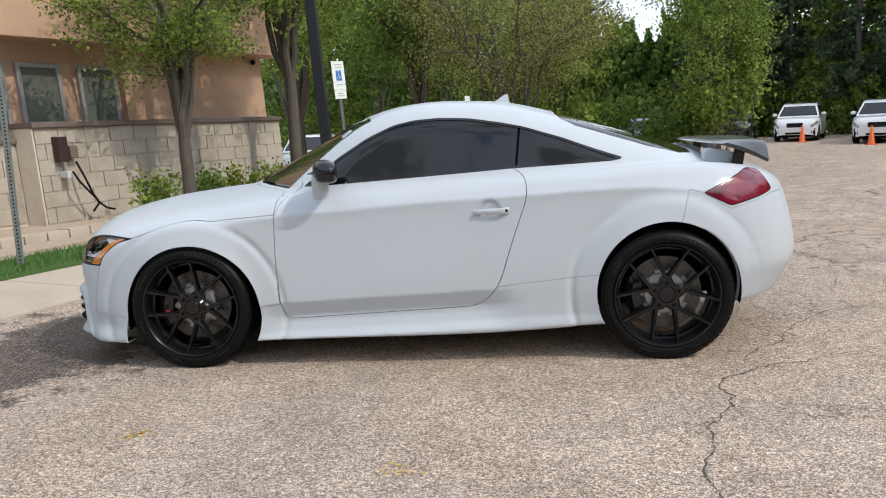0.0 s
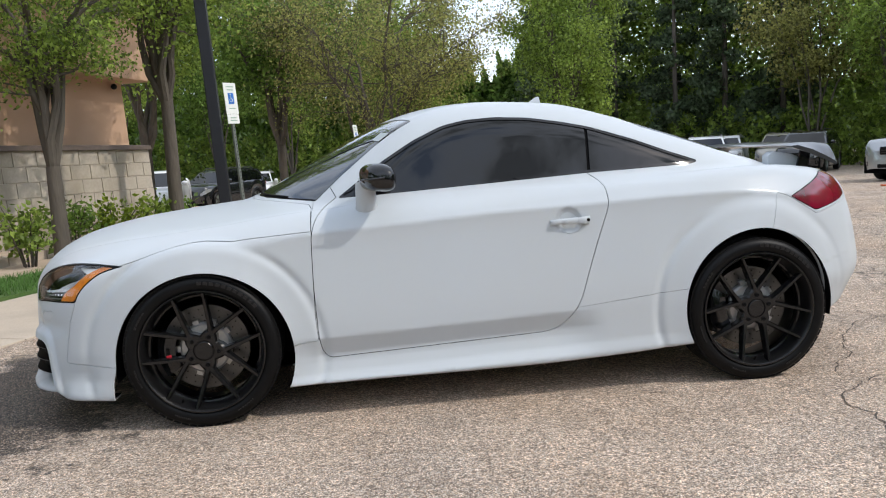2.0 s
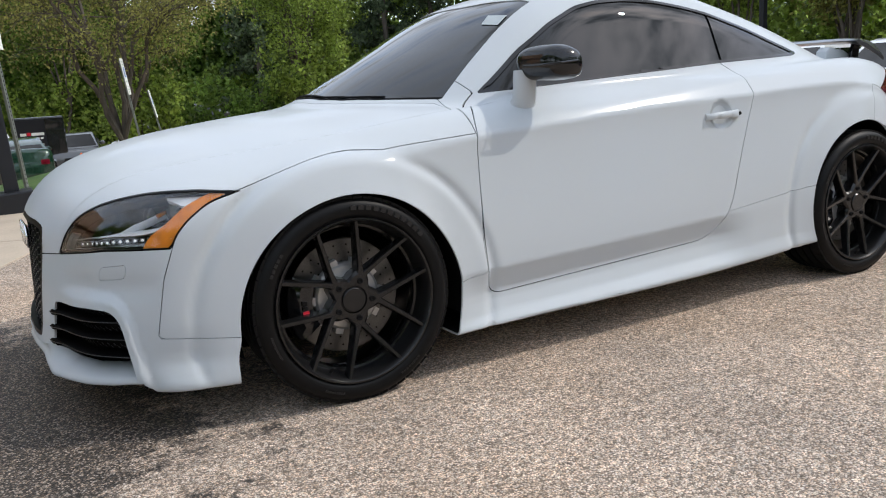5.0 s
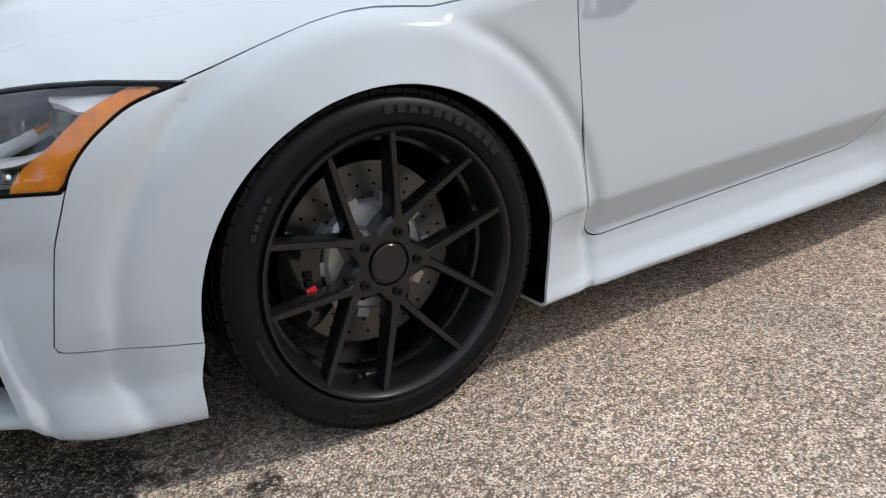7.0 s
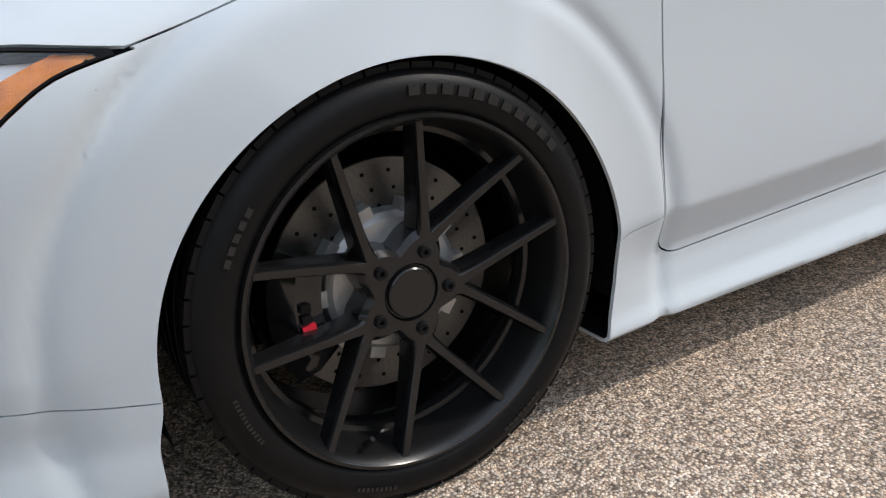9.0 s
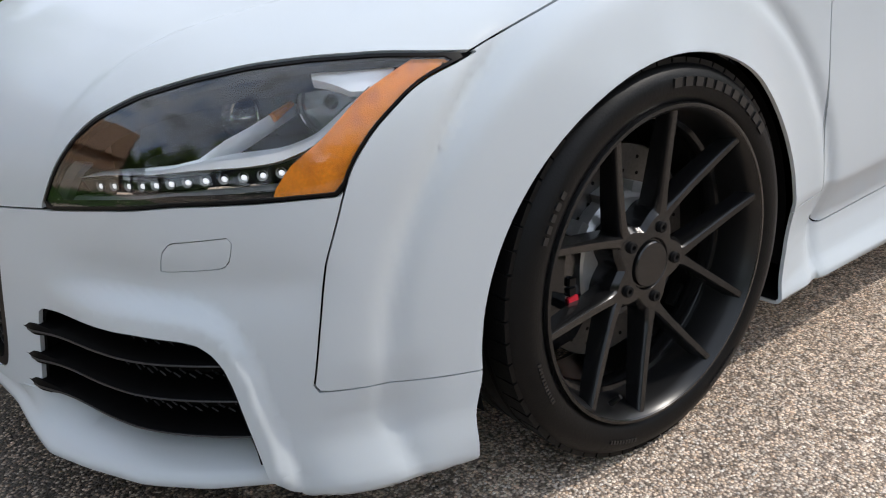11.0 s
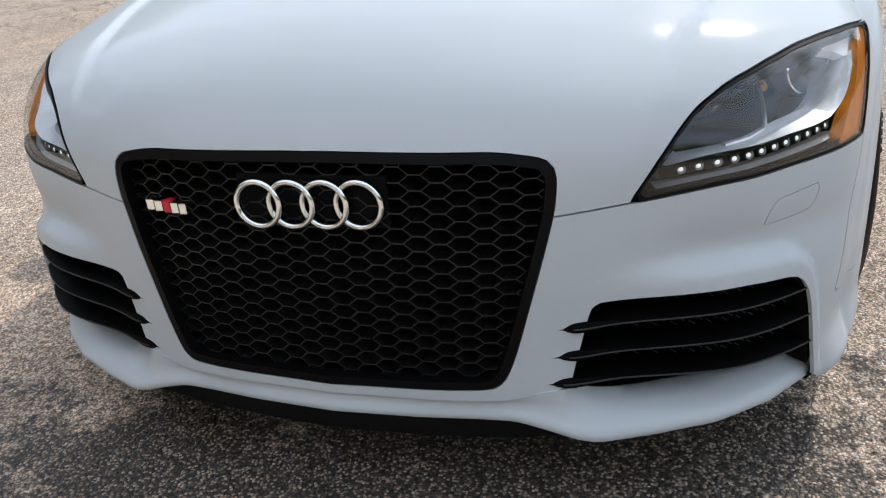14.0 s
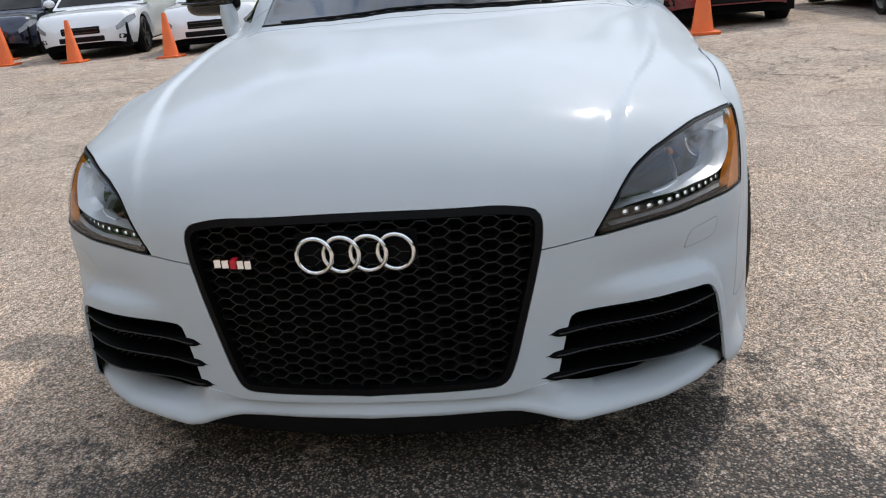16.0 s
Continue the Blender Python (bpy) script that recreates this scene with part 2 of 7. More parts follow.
HOOD = spline((-2.2, -2.085, -2.0, -1.9, -1.7, -1.4, -1.134, -0.95, -0.6, 0.0, 1.0, 1.5, 1.9),
              (0.62, 0.70, 0.757, 0.797, 0.848, 0.890, 0.916, 0.935, 0.95, 0.95, 0.95, 0.935, 0.87))
HOOD_CROWN = spline((-2.1, -1.6, -1.2, -0.75), (0.30, 0.22, 0.17, 0.13))
CREASE = spline((-2.05, -1.9, -1.8, -1.6, -1.4, -1.1, -0.75), (0.478, 0.517, 0.540, 0.598, 0.652, 0.695, 0.715))
ROOF = spline((-1.25, -1.05, -0.72, -0.40, -0.217, -0.008, 0.23, 0.465, 0.714, 0.961, 1.125, 1.287, 1.45, 1.6, 1.8, 1.95),
              (0.83, 0.943, 1.118, 1.275, 1.328, 1.353, 1.350, 1.328, 1.266, 1.195, 1.143, 1.088, 1.032, 0.98, 0.925, 0.89))
SCREEN_BOW = spline((-1.25, -0.85, -0.45, -0.1, 0.3), (0.95, 0.92, 0.50, 0.12, 0.0))
BELT = spline((-1.1, -0.65, -0.4, 0.0, 0.5, 1.0, 1.3, 1.6, 1.9), (0.68, 0.722, 0.748, 0.770, 0.765, 0.715, 0.655, 0.57, 0.47))
CHAR_Z = spline((-1.9, -1.3, -0.75, -0.4, 0.0, 0.5, 0.9, 1.2, 1.36, 1.9), (0.74, 0.78, 0.800, 0.819, 0.841, 0.857, 0.871, 0.869, 0.850, 0.79))
def knots(xs, ys, soft=0.005):
    return lambda z: (np.interp(z - soft, xs, ys) + np.interp(z, xs, ys) + np.interp(z + soft, xs, ys)) / 3


SIDE_LOW = knots((0.10, 0.145, 0.175, 0.215, 0.262, 0.292, 0.372, 0.45), (0.872, 0.897, 0.896, 0.868, 0.853, 0.852, 0.886, 0.885))
SIDE_REAR = knots((0.10, 0.145, 0.175, 0.22, 0.30, 0.372, 0.45), (0.870, 0.893, 0.892, 0.882, 0.883, 0.886, 0.885))
SIDE_HIGH = spline((0.40, 0.50, 0.60, 0.70, 0.78, 0.9), (0.885, 0.881, 0.874, 0.8665, 0.861, 0.857))
SIDE_X = spline((-2.0, -1.6, -1.2, -0.7, 0.4, 0.9, 1.3, 1.7), (-0.02, -0.005, 0.0, 0.0, 0.0, -0.005, -0.02, -0.06))
SILL = spline((-2.1, -0.85, 0.9, 1.55, 2.1), (0.11, 0.140, 0.187, 0.26, 0.30))
NOSE = spline((0.0, 0.28, 0.38, 0.477, 0.58, 0.667, 0.74, 0.79, 0.82, 0.875, 0.92), (-2.118, -2.094, -2.066, -2.027, -1.985, -1.944, -1.880, -1.822, -1.77, -1.62, -1.42))
NOSE_Z = spline((0.10, 0.20, 0.30, 0.50, 0.62, 0.70, 0.78), (0.0, -0.012, -0.008, 0.002, 0.016, 0.045, 0.10))
LIP_Z = spline((0.0, 0.26, 0.32, 0.43, 0.52, 0.70, 0.80, 0.92), (0.184, 0.180, 0.165, 0.122, 0.128, 0.136, 0.138, 0.142))
TAIL = spline((0.0, 0.3, 0.5, 0.65, 0.75, 0.82, 0.87, 0.92), (2.035, 2.01, 1.95, 1.86, 1.75, 1.61, 1.44, 1.2))
TAIL_Z = spline((0.2, 0.26, 0.35, 0.455, 0.50, 0.6, 0.8, 0.92, 1.0), (-0.145, -0.103, -0.052, 0.0, 0.002, -0.012, -0.065, -0.12, -0.2))
ARCH_F, ARCH_R = (-1.225, 0.288, 0.372), (1.240, 0.345, 0.352)
VENT = rounded([(-1.634, 0.388), (-1.332, 0.400), (-1.165, 0.392, 0.07), (-1.115, 0.205), (-1.100, 0.150), (-1.637, 0.150), (-1.662, 0.234), (-1.687, 0.243)], 0.02)


def solid(x, y, z):
    """Negative inside the body; about a distance near its skin."""
    a = np.sqrt(y * y + 1e-8)
    crease = CREASE(x)
    top = HOOD(x) - HOOD_CROWN(x) * a * a + 0.010 * step(-0.006, 0.024, a - crease) - 0.002 * np.exp(-((a - crease + 0.010) / 0.024) ** 2)
    zc = CHAR_Z(x)
    zs = z + 0.03 - 0.036 * (np.maximum(x, -0.95) + 0.75)
    flat = step(0.28, 0.55, x)
    blend = step(0.40, 0.48, zs)
    low_side = (SIDE_LOW(zs) * (1 - flat) + SIDE_REAR(zs) * flat) * (1 - blend) + (SIDE_HIGH(np.maximum(zs, 0.40)) + 0.001) * blend + SIDE_X(x)
    # pressed shoulder line: the side turns out to it from below, and leans in above
    press = step(-1.20, -0.62, x) * step(1.75, 1.35, x)
    low_side = low_side + 0.006 * press * np.exp(-np.maximum(zc - z, 0) / 0.04)
    up_side = 0.850 + 0.010 * press + SIDE_X(x) - 0.72 * (z - zc)
    side = smax((a - low_side), (a - up_side) * 0.82, 0.020 - 0.013 * press)
    low = smax((z - top) * 0.95, side, 0.11 - 0.055 * press)
    # roof and side glass
    xr = x - SCREEN_BOW(x) * a * a
    house = smax((z - ROOF(xr) + 0.10 * a * a) * 0.9, (a - BELT(x) + 0.50 * (np.maximum(z, 0.87) - 0.94)) * 0.89, 0.13)
    f = smin(low, house, 0.03)
    # hollow behind the door handle
    f = f + 0.010 * step(0.060, 0.040, np.hypot(x - 0.368, z - 0.784)) * step(0.74, 0.78, a)
    # wheel arch flares
    for cx, cz, r in (ARCH_F, ARCH_R):
        d = np.hypot(x - cx, z - cz)
        wide = 0.903 - 0.024 * step(-1.06, -0.86, x) if cx < 0 else 0.898
        f = smin(f, smax((a - wide + 0.30 * np.maximum(d - r, 0)) * 0.95, (d - r - 0.115) * 0.8, 0.03), 0.035)
        hollow = np.exp(-((d - r - 0.126) / 0.020) ** 2) * step(0.66, 0.76, a) * step(0.80, 0.66, z)
        f = f + hollow * (0.0085 + (0.013 * step(-1.42, -1.60, x) * step(0.28, 0.36, z) if cx < 0 else 0.0))
    # pressed line across the rear corner, the bumper set in below it
    f = f + 0.006 * step(0.006, -0.006, z - 0.506 - 0.19 * (x - 1.562)) * step(1.54, 1.60, x)
    # nose, with the forward lip under the vents and the raised rim round them
    s = x + a
    d = inside_poly(VENT, s, z)
    rim = step(0.050, 0.016, d) * step(-1.62, -1.38, s) * step(0.13, 0.19, z)
    scoop = np.exp(-((z - 0.452) / 0.038) ** 2) * step(-1.62, -1.35, s) * step(-0.92, -1.05, s)
    kick = step(0.235, 0.165, z) * step(0.77, 0.85, a)
    front = NOSE(a) + NOSE_Z(z) - 0.026 * rim + 0.012 * scoop - 0.040 * kick
    f = smax(f, (front - x) * 0.8, 0.10)
    f = smax(f, (x - TAIL(a) - TAIL_Z(z)) * 0.8, 0.09)
    under = np.where(x < -1.4, LIP_Z(a), SILL(x))
    return smax(f, under - z, 0.022)


def slope(x, y, z, e=0.002):
    g = np.stack([solid(x + e, y, z) - solid(x - e, y, z), solid(x, y + e, z) - solid(x, y - e, z), solid(x, y, z + e) - solid(x, y, z - e)], -1) / (2 * e)
    return g


def skin(cell):
    """The body's left half as quads: a grid of cells, one corner in each that the skin crosses, drawn onto the skin."""
    nx, ny, nz = int(4.4 / cell), int(0.96 / cell) + 1, int(1.32 / cell)
    gx, gy, gz = -2.2 + cell * np.arange(nx + 1), cell * (np.arange(ny + 2) - ny - 0.5), 0.07 + cell * np.arange(nz + 1)
    v = np.stack([solid(*np.broadcast_arrays(gx[i], gy[:, None], gz[None, :])) for i in range(nx + 1)])
    neg = v < 0
    cells = np.zeros((nx, ny + 1, nz), int)
    for i in (0, 1):
        for j in (0, 1):
            for k in (0, 1):
                cells += neg[i:i + nx, j:j + ny + 1, k:k + nz]
    live = (cells > 0) & (cells < 8)
    ids = -np.ones(live.shape, int)
    ids[live] = np.arange(live.sum())
    i, j, k = np.nonzero(live)
    p = np.stack([gx[i], gy[j], gz[k]], -1) + cell / 2
    mid = j == ny
    for _ in range(6):
        val = solid(*p.T)
        g = slope(*p.T)
        p = p - g * (val / np.maximum((g * g).sum(-1), 0.05))[:, None] * 0.9
        p[mid, 1] = 0
    quads = []
    for axis in range(3):
        sl = [slice(None)] * 3
        lo, hi = list(sl), list(sl)
        lo[axis], hi[axis] = slice(0, -1), slice(1, None)
        cross = neg[tuple(lo)] != neg[tuple(hi)]
        o1, o2 = [(1, 2), (2, 0), (0, 1)][axis]
        e = np.argwhere(cross)
        ok = (e[:, o1] > 0) & (e[:, o2] > 0) & (e[:, 0] < nx) & (e[:, 1] < ny + 1) & (e[:, 2] < nz)
        e = e[ok]
        flip = neg[tuple(lo)][tuple(e.T)]
        q = []
        for d1, d2 in ((0, 0), (1, 0), (1, 1), (0, 1)):
            c = e.copy()
            c[:, o1] -= d1
            c[:, o2] -= d2
            q.append(ids[tuple(c.T)])
        q = np.stack(q, -1)
        q[~flip] = q[~flip][:, ::-1]
        quads.append(q)
    return p, np.concatenate(quads)

# ---- the coupe ----
def clip(p, faces, v):
    """Keeps what lies where v is negative."""
    neg = v < 0
    cnt = [sum(1 for i in f if neg[i]) for f in faces] if not isinstance(faces, np.ndarray) else neg[faces].sum(1)
    out, extra, cache = [], [], {}
    base = len(p)
    for f, c in zip(faces, cnt):
        if c == 0:
            continue
        if c == len(f):
            out.append(tuple(f))
            continue
        g = []
        for i, j in zip(f, [*f[1:], f[0]]):
            if neg[i]:
                g.append(i)
            if neg[i] != neg[j]:
                key = (i, j) if i < j else (j, i)
                if key not in cache:
                    t = v[i] / (v[i] - v[j])
                    cache[key] = base + len(extra)
                    extra.append(p[i] * (1 - t) + p[j] * t)
                g.append(cache[key])
        if len(g) > 2:
            out.append(tuple(g))
    q = np.concatenate([p, np.array(extra)]) if extra else p
    used = np.array(sorted({i for f in out for i in f}), int)
    back = {int(u): k for k, u in enumerate(used)}
    return q[used], [tuple(back[int(i)] for i in f) for f in out]


def cut(mesh, fn, gap=0.0015):
    """Parts a shell along fn = 0 with a narrow joint: (inside, outside)."""
    p, f = mesh
    if len(f) == 0:
        return mesh, mesh
    v = fn(p)
    return clip(p, f, v + gap), clip(p, f, -v + gap)


def normals(p):
    g = slope(*p.T)
    return g / np.maximum(np.linalg.norm(g, axis=1), 1e-6)[:, None]


def panel(name, mesh, material, parent, label="", depth=0.007, lift=0.0, both=False, flip=False):
    """A piece of the skin with turned-in edges. both: the mirrored half joins it; flip: it is the mirrored half."""
    p, f = mesh
    n = normals(p)
    p = p + n * lift
    out = {}
    for g in f:
        for i, j in zip(g, (*g[1:], g[0])):
            out[(i, j)] = g
    edge = [(i, j) for i, j in out if (j, i) not in out and not (abs(p[i][1]) < 1e-5 and abs(p[j][1]) < 1e-5)]
    V, N, F = [p], [n], list(f)
    if depth and edge:
        e = np.array(edge)
        k = len(p)
        a, b = p[e[:, 0]], p[e[:, 1]]
        a2, b2 = a - n[e[:, 0]] * depth, b - n[e[:, 1]] * depth
        side = np.cross(b - a, -n[e[:, 0]])
        side = -side / np.maximum(np.linalg.norm(side, axis=1), 1e-9)[:, None]
        m = len(e)
        V += [a, b, b2, a2]
        N += [side] * 4
        F += [(k + m + i, k + i, k + 3 * m + i, k + 2 * m + i) for i in range(m)]
    V, N = np.concatenate(V), np.concatenate(N)
    if both or flip:
        W, M = V * (1, -1, 1), N * (1, -1, 1)
        G = [g[::-1] for g in F]
        if both:
            k = len(V)
            V, N, F = np.concatenate([V, W]), np.concatenate([N, M]), F + [tuple(i + k for i in g) for g in G]
        else:
            V, N, F = W, M, G
    me = bpy.data.meshes.new(name)
    me.from_pydata(V.tolist(), [], [list(map(int, g)) for g in F])
    me.shade_smooth()
    me.normals_split_custom_set_from_vertices(N.tolist())
    return held(name, me, material, parent, label)


def skin_at(lo, hi, depth=0.0):
    """The first place of the skin on the way from lo to hi, moved out by depth."""
    lo, hi = np.array(lo, float), np.array(hi, float)
    for n in (61, 41):
        t = np.linspace(0, 1, n)
        q = lo + (hi - lo) * t[:, None]
        v = solid(*q.T)
        k = np.nonzero(v < 0)[0]
        k = max(int(k[0]), 1) if len(k) else int(np.argmin(v)) or 1
        lo, hi = q[k - 1], q[k]
    u = np.clip(v[k - 1] / (v[k - 1] - v[k] + 1e-12), 0, 1)
    q = lo + (hi - lo) * u
    return q + normals(q[None])[0] * depth


# the nose's skin over (x + |y|, z), worked out once
NOSE_S, NOSE_H = np.arange(-1.76, -0.66, 0.01), np.arange(0.14, 0.76, 0.01)


def nose_grid():
    s, z = np.meshgrid(NOSE_S, NOSE_H, indexing="ij")
    a = np.linspace(0.25, 0.95, 101)
    best = np.full(s.shape, 0.5)
    done = np.zeros(s.shape, bool)
    last = None
    for i, b in enumerate(a):
        v = solid(s - b, np.full(s.shape, -b), z)
        if last is not None:
            now = ~done & (last < 0) & (v >= 0) & (s - b < -1.2)
            best = np.where(now, b - (a[1] - a[0]) * v / (v - last + 1e-12), best)
            # further out the line leaves the body for good: keep the outermost crossing
        last = v
    p = np.stack([s - best, -best, z], -1)
    for _ in range(3):
        f = p.reshape(-1, 3)
        g = slope(*f.T)
        f = f - g * (solid(*f.T) / np.maximum((g * g).sum(-1), 0.05))[:, None]
        p = np.stack([s + f[:, 1].reshape(s.shape), f[:, 1].reshape(s.shape), z], -1)
    return p, normals(p.reshape(-1, 3)).reshape(p.shape)


NOSE_P, NOSE_N = nose_grid()


def on_nose(s, z, depth=0.0, sign=-1):
    i = min(max((s - NOSE_S[0]) / 0.01, 0), len(NOSE_S) - 1.001)
    j = min(max((z - NOSE_H[0]) / 0.01, 0), len(NOSE_H) - 1.001)
    i0, j0 = int(i), int(j)
    u, w = i - i0, j - j0
    mix = lambda g: (g[i0, j0] * (1 - u) + g[i0 + 1, j0] * u) * (1 - w) + (g[i0, j0 + 1] * (1 - u) + g[i0 + 1, j0 + 1] * u) * w
    n = mix(NOSE_N)
    q = mix(NOSE_P) + n / np.linalg.norm(n) * depth
    return Vector((q[0], q[1] if sign < 0 else -q[1], q[2]))


def on_front(y, z, depth=0.0):
    return Vector(skin_at((-2.4, y, z), (-1.8, y, z), depth))


def on_side(x, z, depth=0.0, sign=-1):
    q = skin_at((x, -1.1, z), (x, -0.3, z), depth)
    return Vector((q[0], q[1] if sign < 0 else -q[1], q[2]))


def on_top(x, y, depth=0.0):
    return Vector(skin_at((x, y, 1.7), (x, y, 0.5), depth))


def hood_edge(s):
    return np.interp(s, (-2.3, -1.69, -1.54, -0.716, -0.576, -0.492, -0.43, -0.37, -0.30, -0.245, -0.174, 0.077, 0.4),
                     (0.53, 0.53, 0.538, 0.706, 0.748, 0.772, 0.784, 0.787, 0.783, 0.779, 0.786, 0.801, 0.81))


LAMP = rounded([(-1.552, 0.536, 0.012), (-1.486, 0.601), (-1.435, 0.637), (-1.389, 0.660), (-1.301, 0.685), (-1.195, 0.702), (-1.089, 0.713), (-0.980, 0.717), (-0.865, 0.716), (-0.706, 0.704, 0.008),
                (-0.804, 0.679), (-0.875, 0.632), (-0.911, 0.595), (-0.931, 0.560, 0.01), (-1.011, 0.562), (-1.221, 0.561), (-1.379, 0.549)], 0.03)
GRILLE = rounded([(0.0, 0.634), (0.290, 0.628), (0.376, 0.612, 0.05), (0.374, 0.545), (0.352, 0.455), (0.310, 0.300), (0.288, 0.246, 0.045), (0.15, 0.243), (0.0, 0.241),
                  (-0.15, 0.243), (-0.288, 0.246, 0.045), (-0.310, 0.300), (-0.352, 0.455), (-0.374, 0.545), (-0.376, 0.612, 0.05), (-0.290, 0.628)], 0.03)
WASHER = rounded([(-1.274, 0.473, 0.008), (-1.252, 0.513, 0.03), (-1.120, 0.521, 0.008), (-1.136, 0.480, 0.025)], 0.01)
FENDER = [(-1.740, 0.580), (-1.749, 0.560), (-1.779, 0.480), (-1.798, 0.391), (-1.815, 0.303), (-1.58, 0.280), (-1.2, 0.20), (-0.83, 0.327), (-0.749, 0.334), (-0.757, 0.440), (-0.757, 0.549), (-0.753, 0.70), (-0.751, 0.83), (-0.74, 1.0), (-1.72, 1.0)]
DOOR = rounded([(-0.640, 0.932, 0.004), (-0.724, 0.870, 0.06), (-0.753, 0.793, 0.05), (-0.757, 0.549, 0.1), (-0.746, 0.334, 0.05), (-0.726, 0.249, 0.045), (-0.375, 0.264, 0.05), (0.30, 0.293, 0.12), (0.402, 0.400, 0.08), (0.473, 0.620, 0.1), (0.556, 0.840, 0.06),
                (0.552, 0.940, 0.08), (0.487, 0.985, 0.004), (0.54, 1.12, 0.0), (0.54, 1.4, 0.0), (-0.9, 1.4, 0.0)], 0.02)
GLASSES = rounded([(-0.634, 0.929, 0.004), (-0.549, 0.991), (-0.442, 1.072), (-0.279, 1.169), (-0.141, 1.229), (-0.032, 1.250), (0.102, 1.257), (0.263, 1.247), (0.421, 1.219), (0.542, 1.192), (0.744, 1.126), (0.906, 1.062), (1.060, 1.008, 0.02),
                   (1.011, 0.996), (0.488, 0.982), (-0.315, 0.944)], 0.03)
SKIRT = [(-0.90, 0.322), (-0.748, 0.334), (0.395, 0.396), (0.95, 0.449), (0.95, 0.05), (-0.90, 0.05)]
SCREEN = [(-1.05, -0.2), (-1.045, 0.0), (-1.03, 0.166), (-0.985, 0.28), (-0.901, 0.405), (-0.737, 0.600), (-0.609, 0.569), (-0.459, 0.537), (-0.275, 0.513), (-0.326, 0.316), (-0.382, 0.17), (-0.40, 0.0), (-0.40, -0.2)]
BACK_GLASS = [(0.715, -0.2), (0.72, 0.36), (0.745, 0.50), (0.82, 0.545), (1.00, 0.550), (1.20, 0.535), (1.37, 0.48), (1.45, 0.36), (1.47, 0.15), (1.47, -0.2)]
TAIL_LAMP = rounded([(1.420, 0.827, 0.01), (1.556, 0.882), (1.66, 0.932, 0.02), (1.735, 0.918), (1.80, 0.815, 0.02), (1.728, 0.793), (1.56, 0.754, 0.02)], 0.03)
BACK_BUMPER = [(1.35, 0.850), (1.31, 0.70), (1.236, 0.335), (1.25, 0.0), (2.4, 0.0), (2.4, 0.80), (1.80, 0.80), (1.56, 0.74), (1.41, 0.83)]


def arch(p, which, grow=0.0):
    d = np.hypot(p[:, 0] - which[0], p[:, 2] - which[1]) - which[2] - grow
    if which[0] < 0:
        # below the hub the bumper's edge runs straight down instead of round the wheel
        edge = which[0] - which[2] - 0.016 * step(0.288, 0.20, p[:, 2])
        d = np.where((p[:, 2] < which[1]) & (p[:, 0] < which[0]), edge - p[:, 0], d)
    return d + np.where(p[:, 1] > -0.5, 9.0, 0.0)


def where_s(p):
    return p[:, 0] - p[:, 1]


coupe = thing("sports_coupe", "glossy white two-door sports coupe with black wheels, parked on worn asphalt", "car")
whole = skin(0.0125)
whole = (whole[0], whole[1])
c0 = np.cross(whole[0][whole[1][:2000, 1]] - whole[0][whole[1][:2000, 0]], whole[0][whole[1][:2000, 2]] - whole[0][whole[1][:2000, 0]])
if (c0 * slope(*whole[0][whole[1][:2000, 0]].T)).sum() < 0:
    whole = (whole[0], whole[1][:, ::-1].copy())
# wheel openings
_, rest = cut(whole, lambda p: arch(p, ARCH_F), 0)
_, rest = cut(rest, lambda p: arch(p, ARCH_R), 0)
open_shell = rest
far_front = lambda p: np.where(p[:, 0] > -1.45, 9.0, 0.0)
lamp_m, rest = cut(rest, lambda p: inside_poly(LAMP, where_s(p), p[:, 2]) + far_front(p))
grille_m, rest = cut(rest, lambda p: inside_poly(GRILLE, p[:, 1], p[:, 2]) + np.where(p[:, 0] > -1.9, 9.0, 0.0), 0.0008)
vent_m, rest = cut(rest, lambda p: inside_poly(VENT, where_s(p), p[:, 2]) + 0.004 + far_front(p), 0)
washer_m, rest = cut(rest, lambda p: inside_poly(WASHER, where_s(p), p[:, 2]) + far_front(p), 0.0007)
tail_m, rest = cut(rest, lambda p: inside_poly(TAIL_LAMP, p[:, 0], p[:, 2]) + np.where(p[:, 1] > -0.40, 9.0, 0.0))
screen_m, rest = cut(rest, lambda p: inside_poly(SCREEN, p[:, 0], -p[:, 1]) + np.where(p[:, 2] < 0.85, 9.0, 0.0), 0.001)
back_m, rest = cut(rest, lambda p: inside_poly(BACK_GLASS, p[:, 0], -p[:, 1]) + np.where(p[:, 2] < 0.9, 9.0, 0.0), 0.001)
glass_m, rest = cut(rest, lambda p: inside_poly(GLASSES, p[:, 0], p[:, 2]) + np.where(p[:, 1] > -0.4, 9.0, 0.0), 0.0005)
hood_m, rest = cut(rest, lambda p: np.maximum((hood_edge(where_s(p)) - p[:, 2]), (p[:, 0] - np.interp(-p[:, 1], (0, 0.166, 0.28, 0.405, 0.6, 0.66, 0.9), (-1.075, -1.06, -1.015, -0.93, -0.765, -0.753, -0.752)))))
door_m, rest = cut(rest, lambda p: inside_poly(DOOR, p[:, 0], p[:, 2]) + np.where((p[:, 1] > -0.4) | (p[:, 2] > 1.0 + 0.0 * p[:, 2]), 9.0, 0.0), 0.0018)
fender_m, rest = cut(rest, lambda p: inside_poly(FENDER, p[:, 0], p[:, 2]) + np.where(p[:, 1] > -0.4, 9.0, 0.0), 0.0012)
skirt_m, rest = cut(rest, lambda p: inside_poly(SKIRT, p[:, 0], p[:, 2]) + np.where(p[:, 1] > -0.4, 9.0, 0.0), 0.0010)
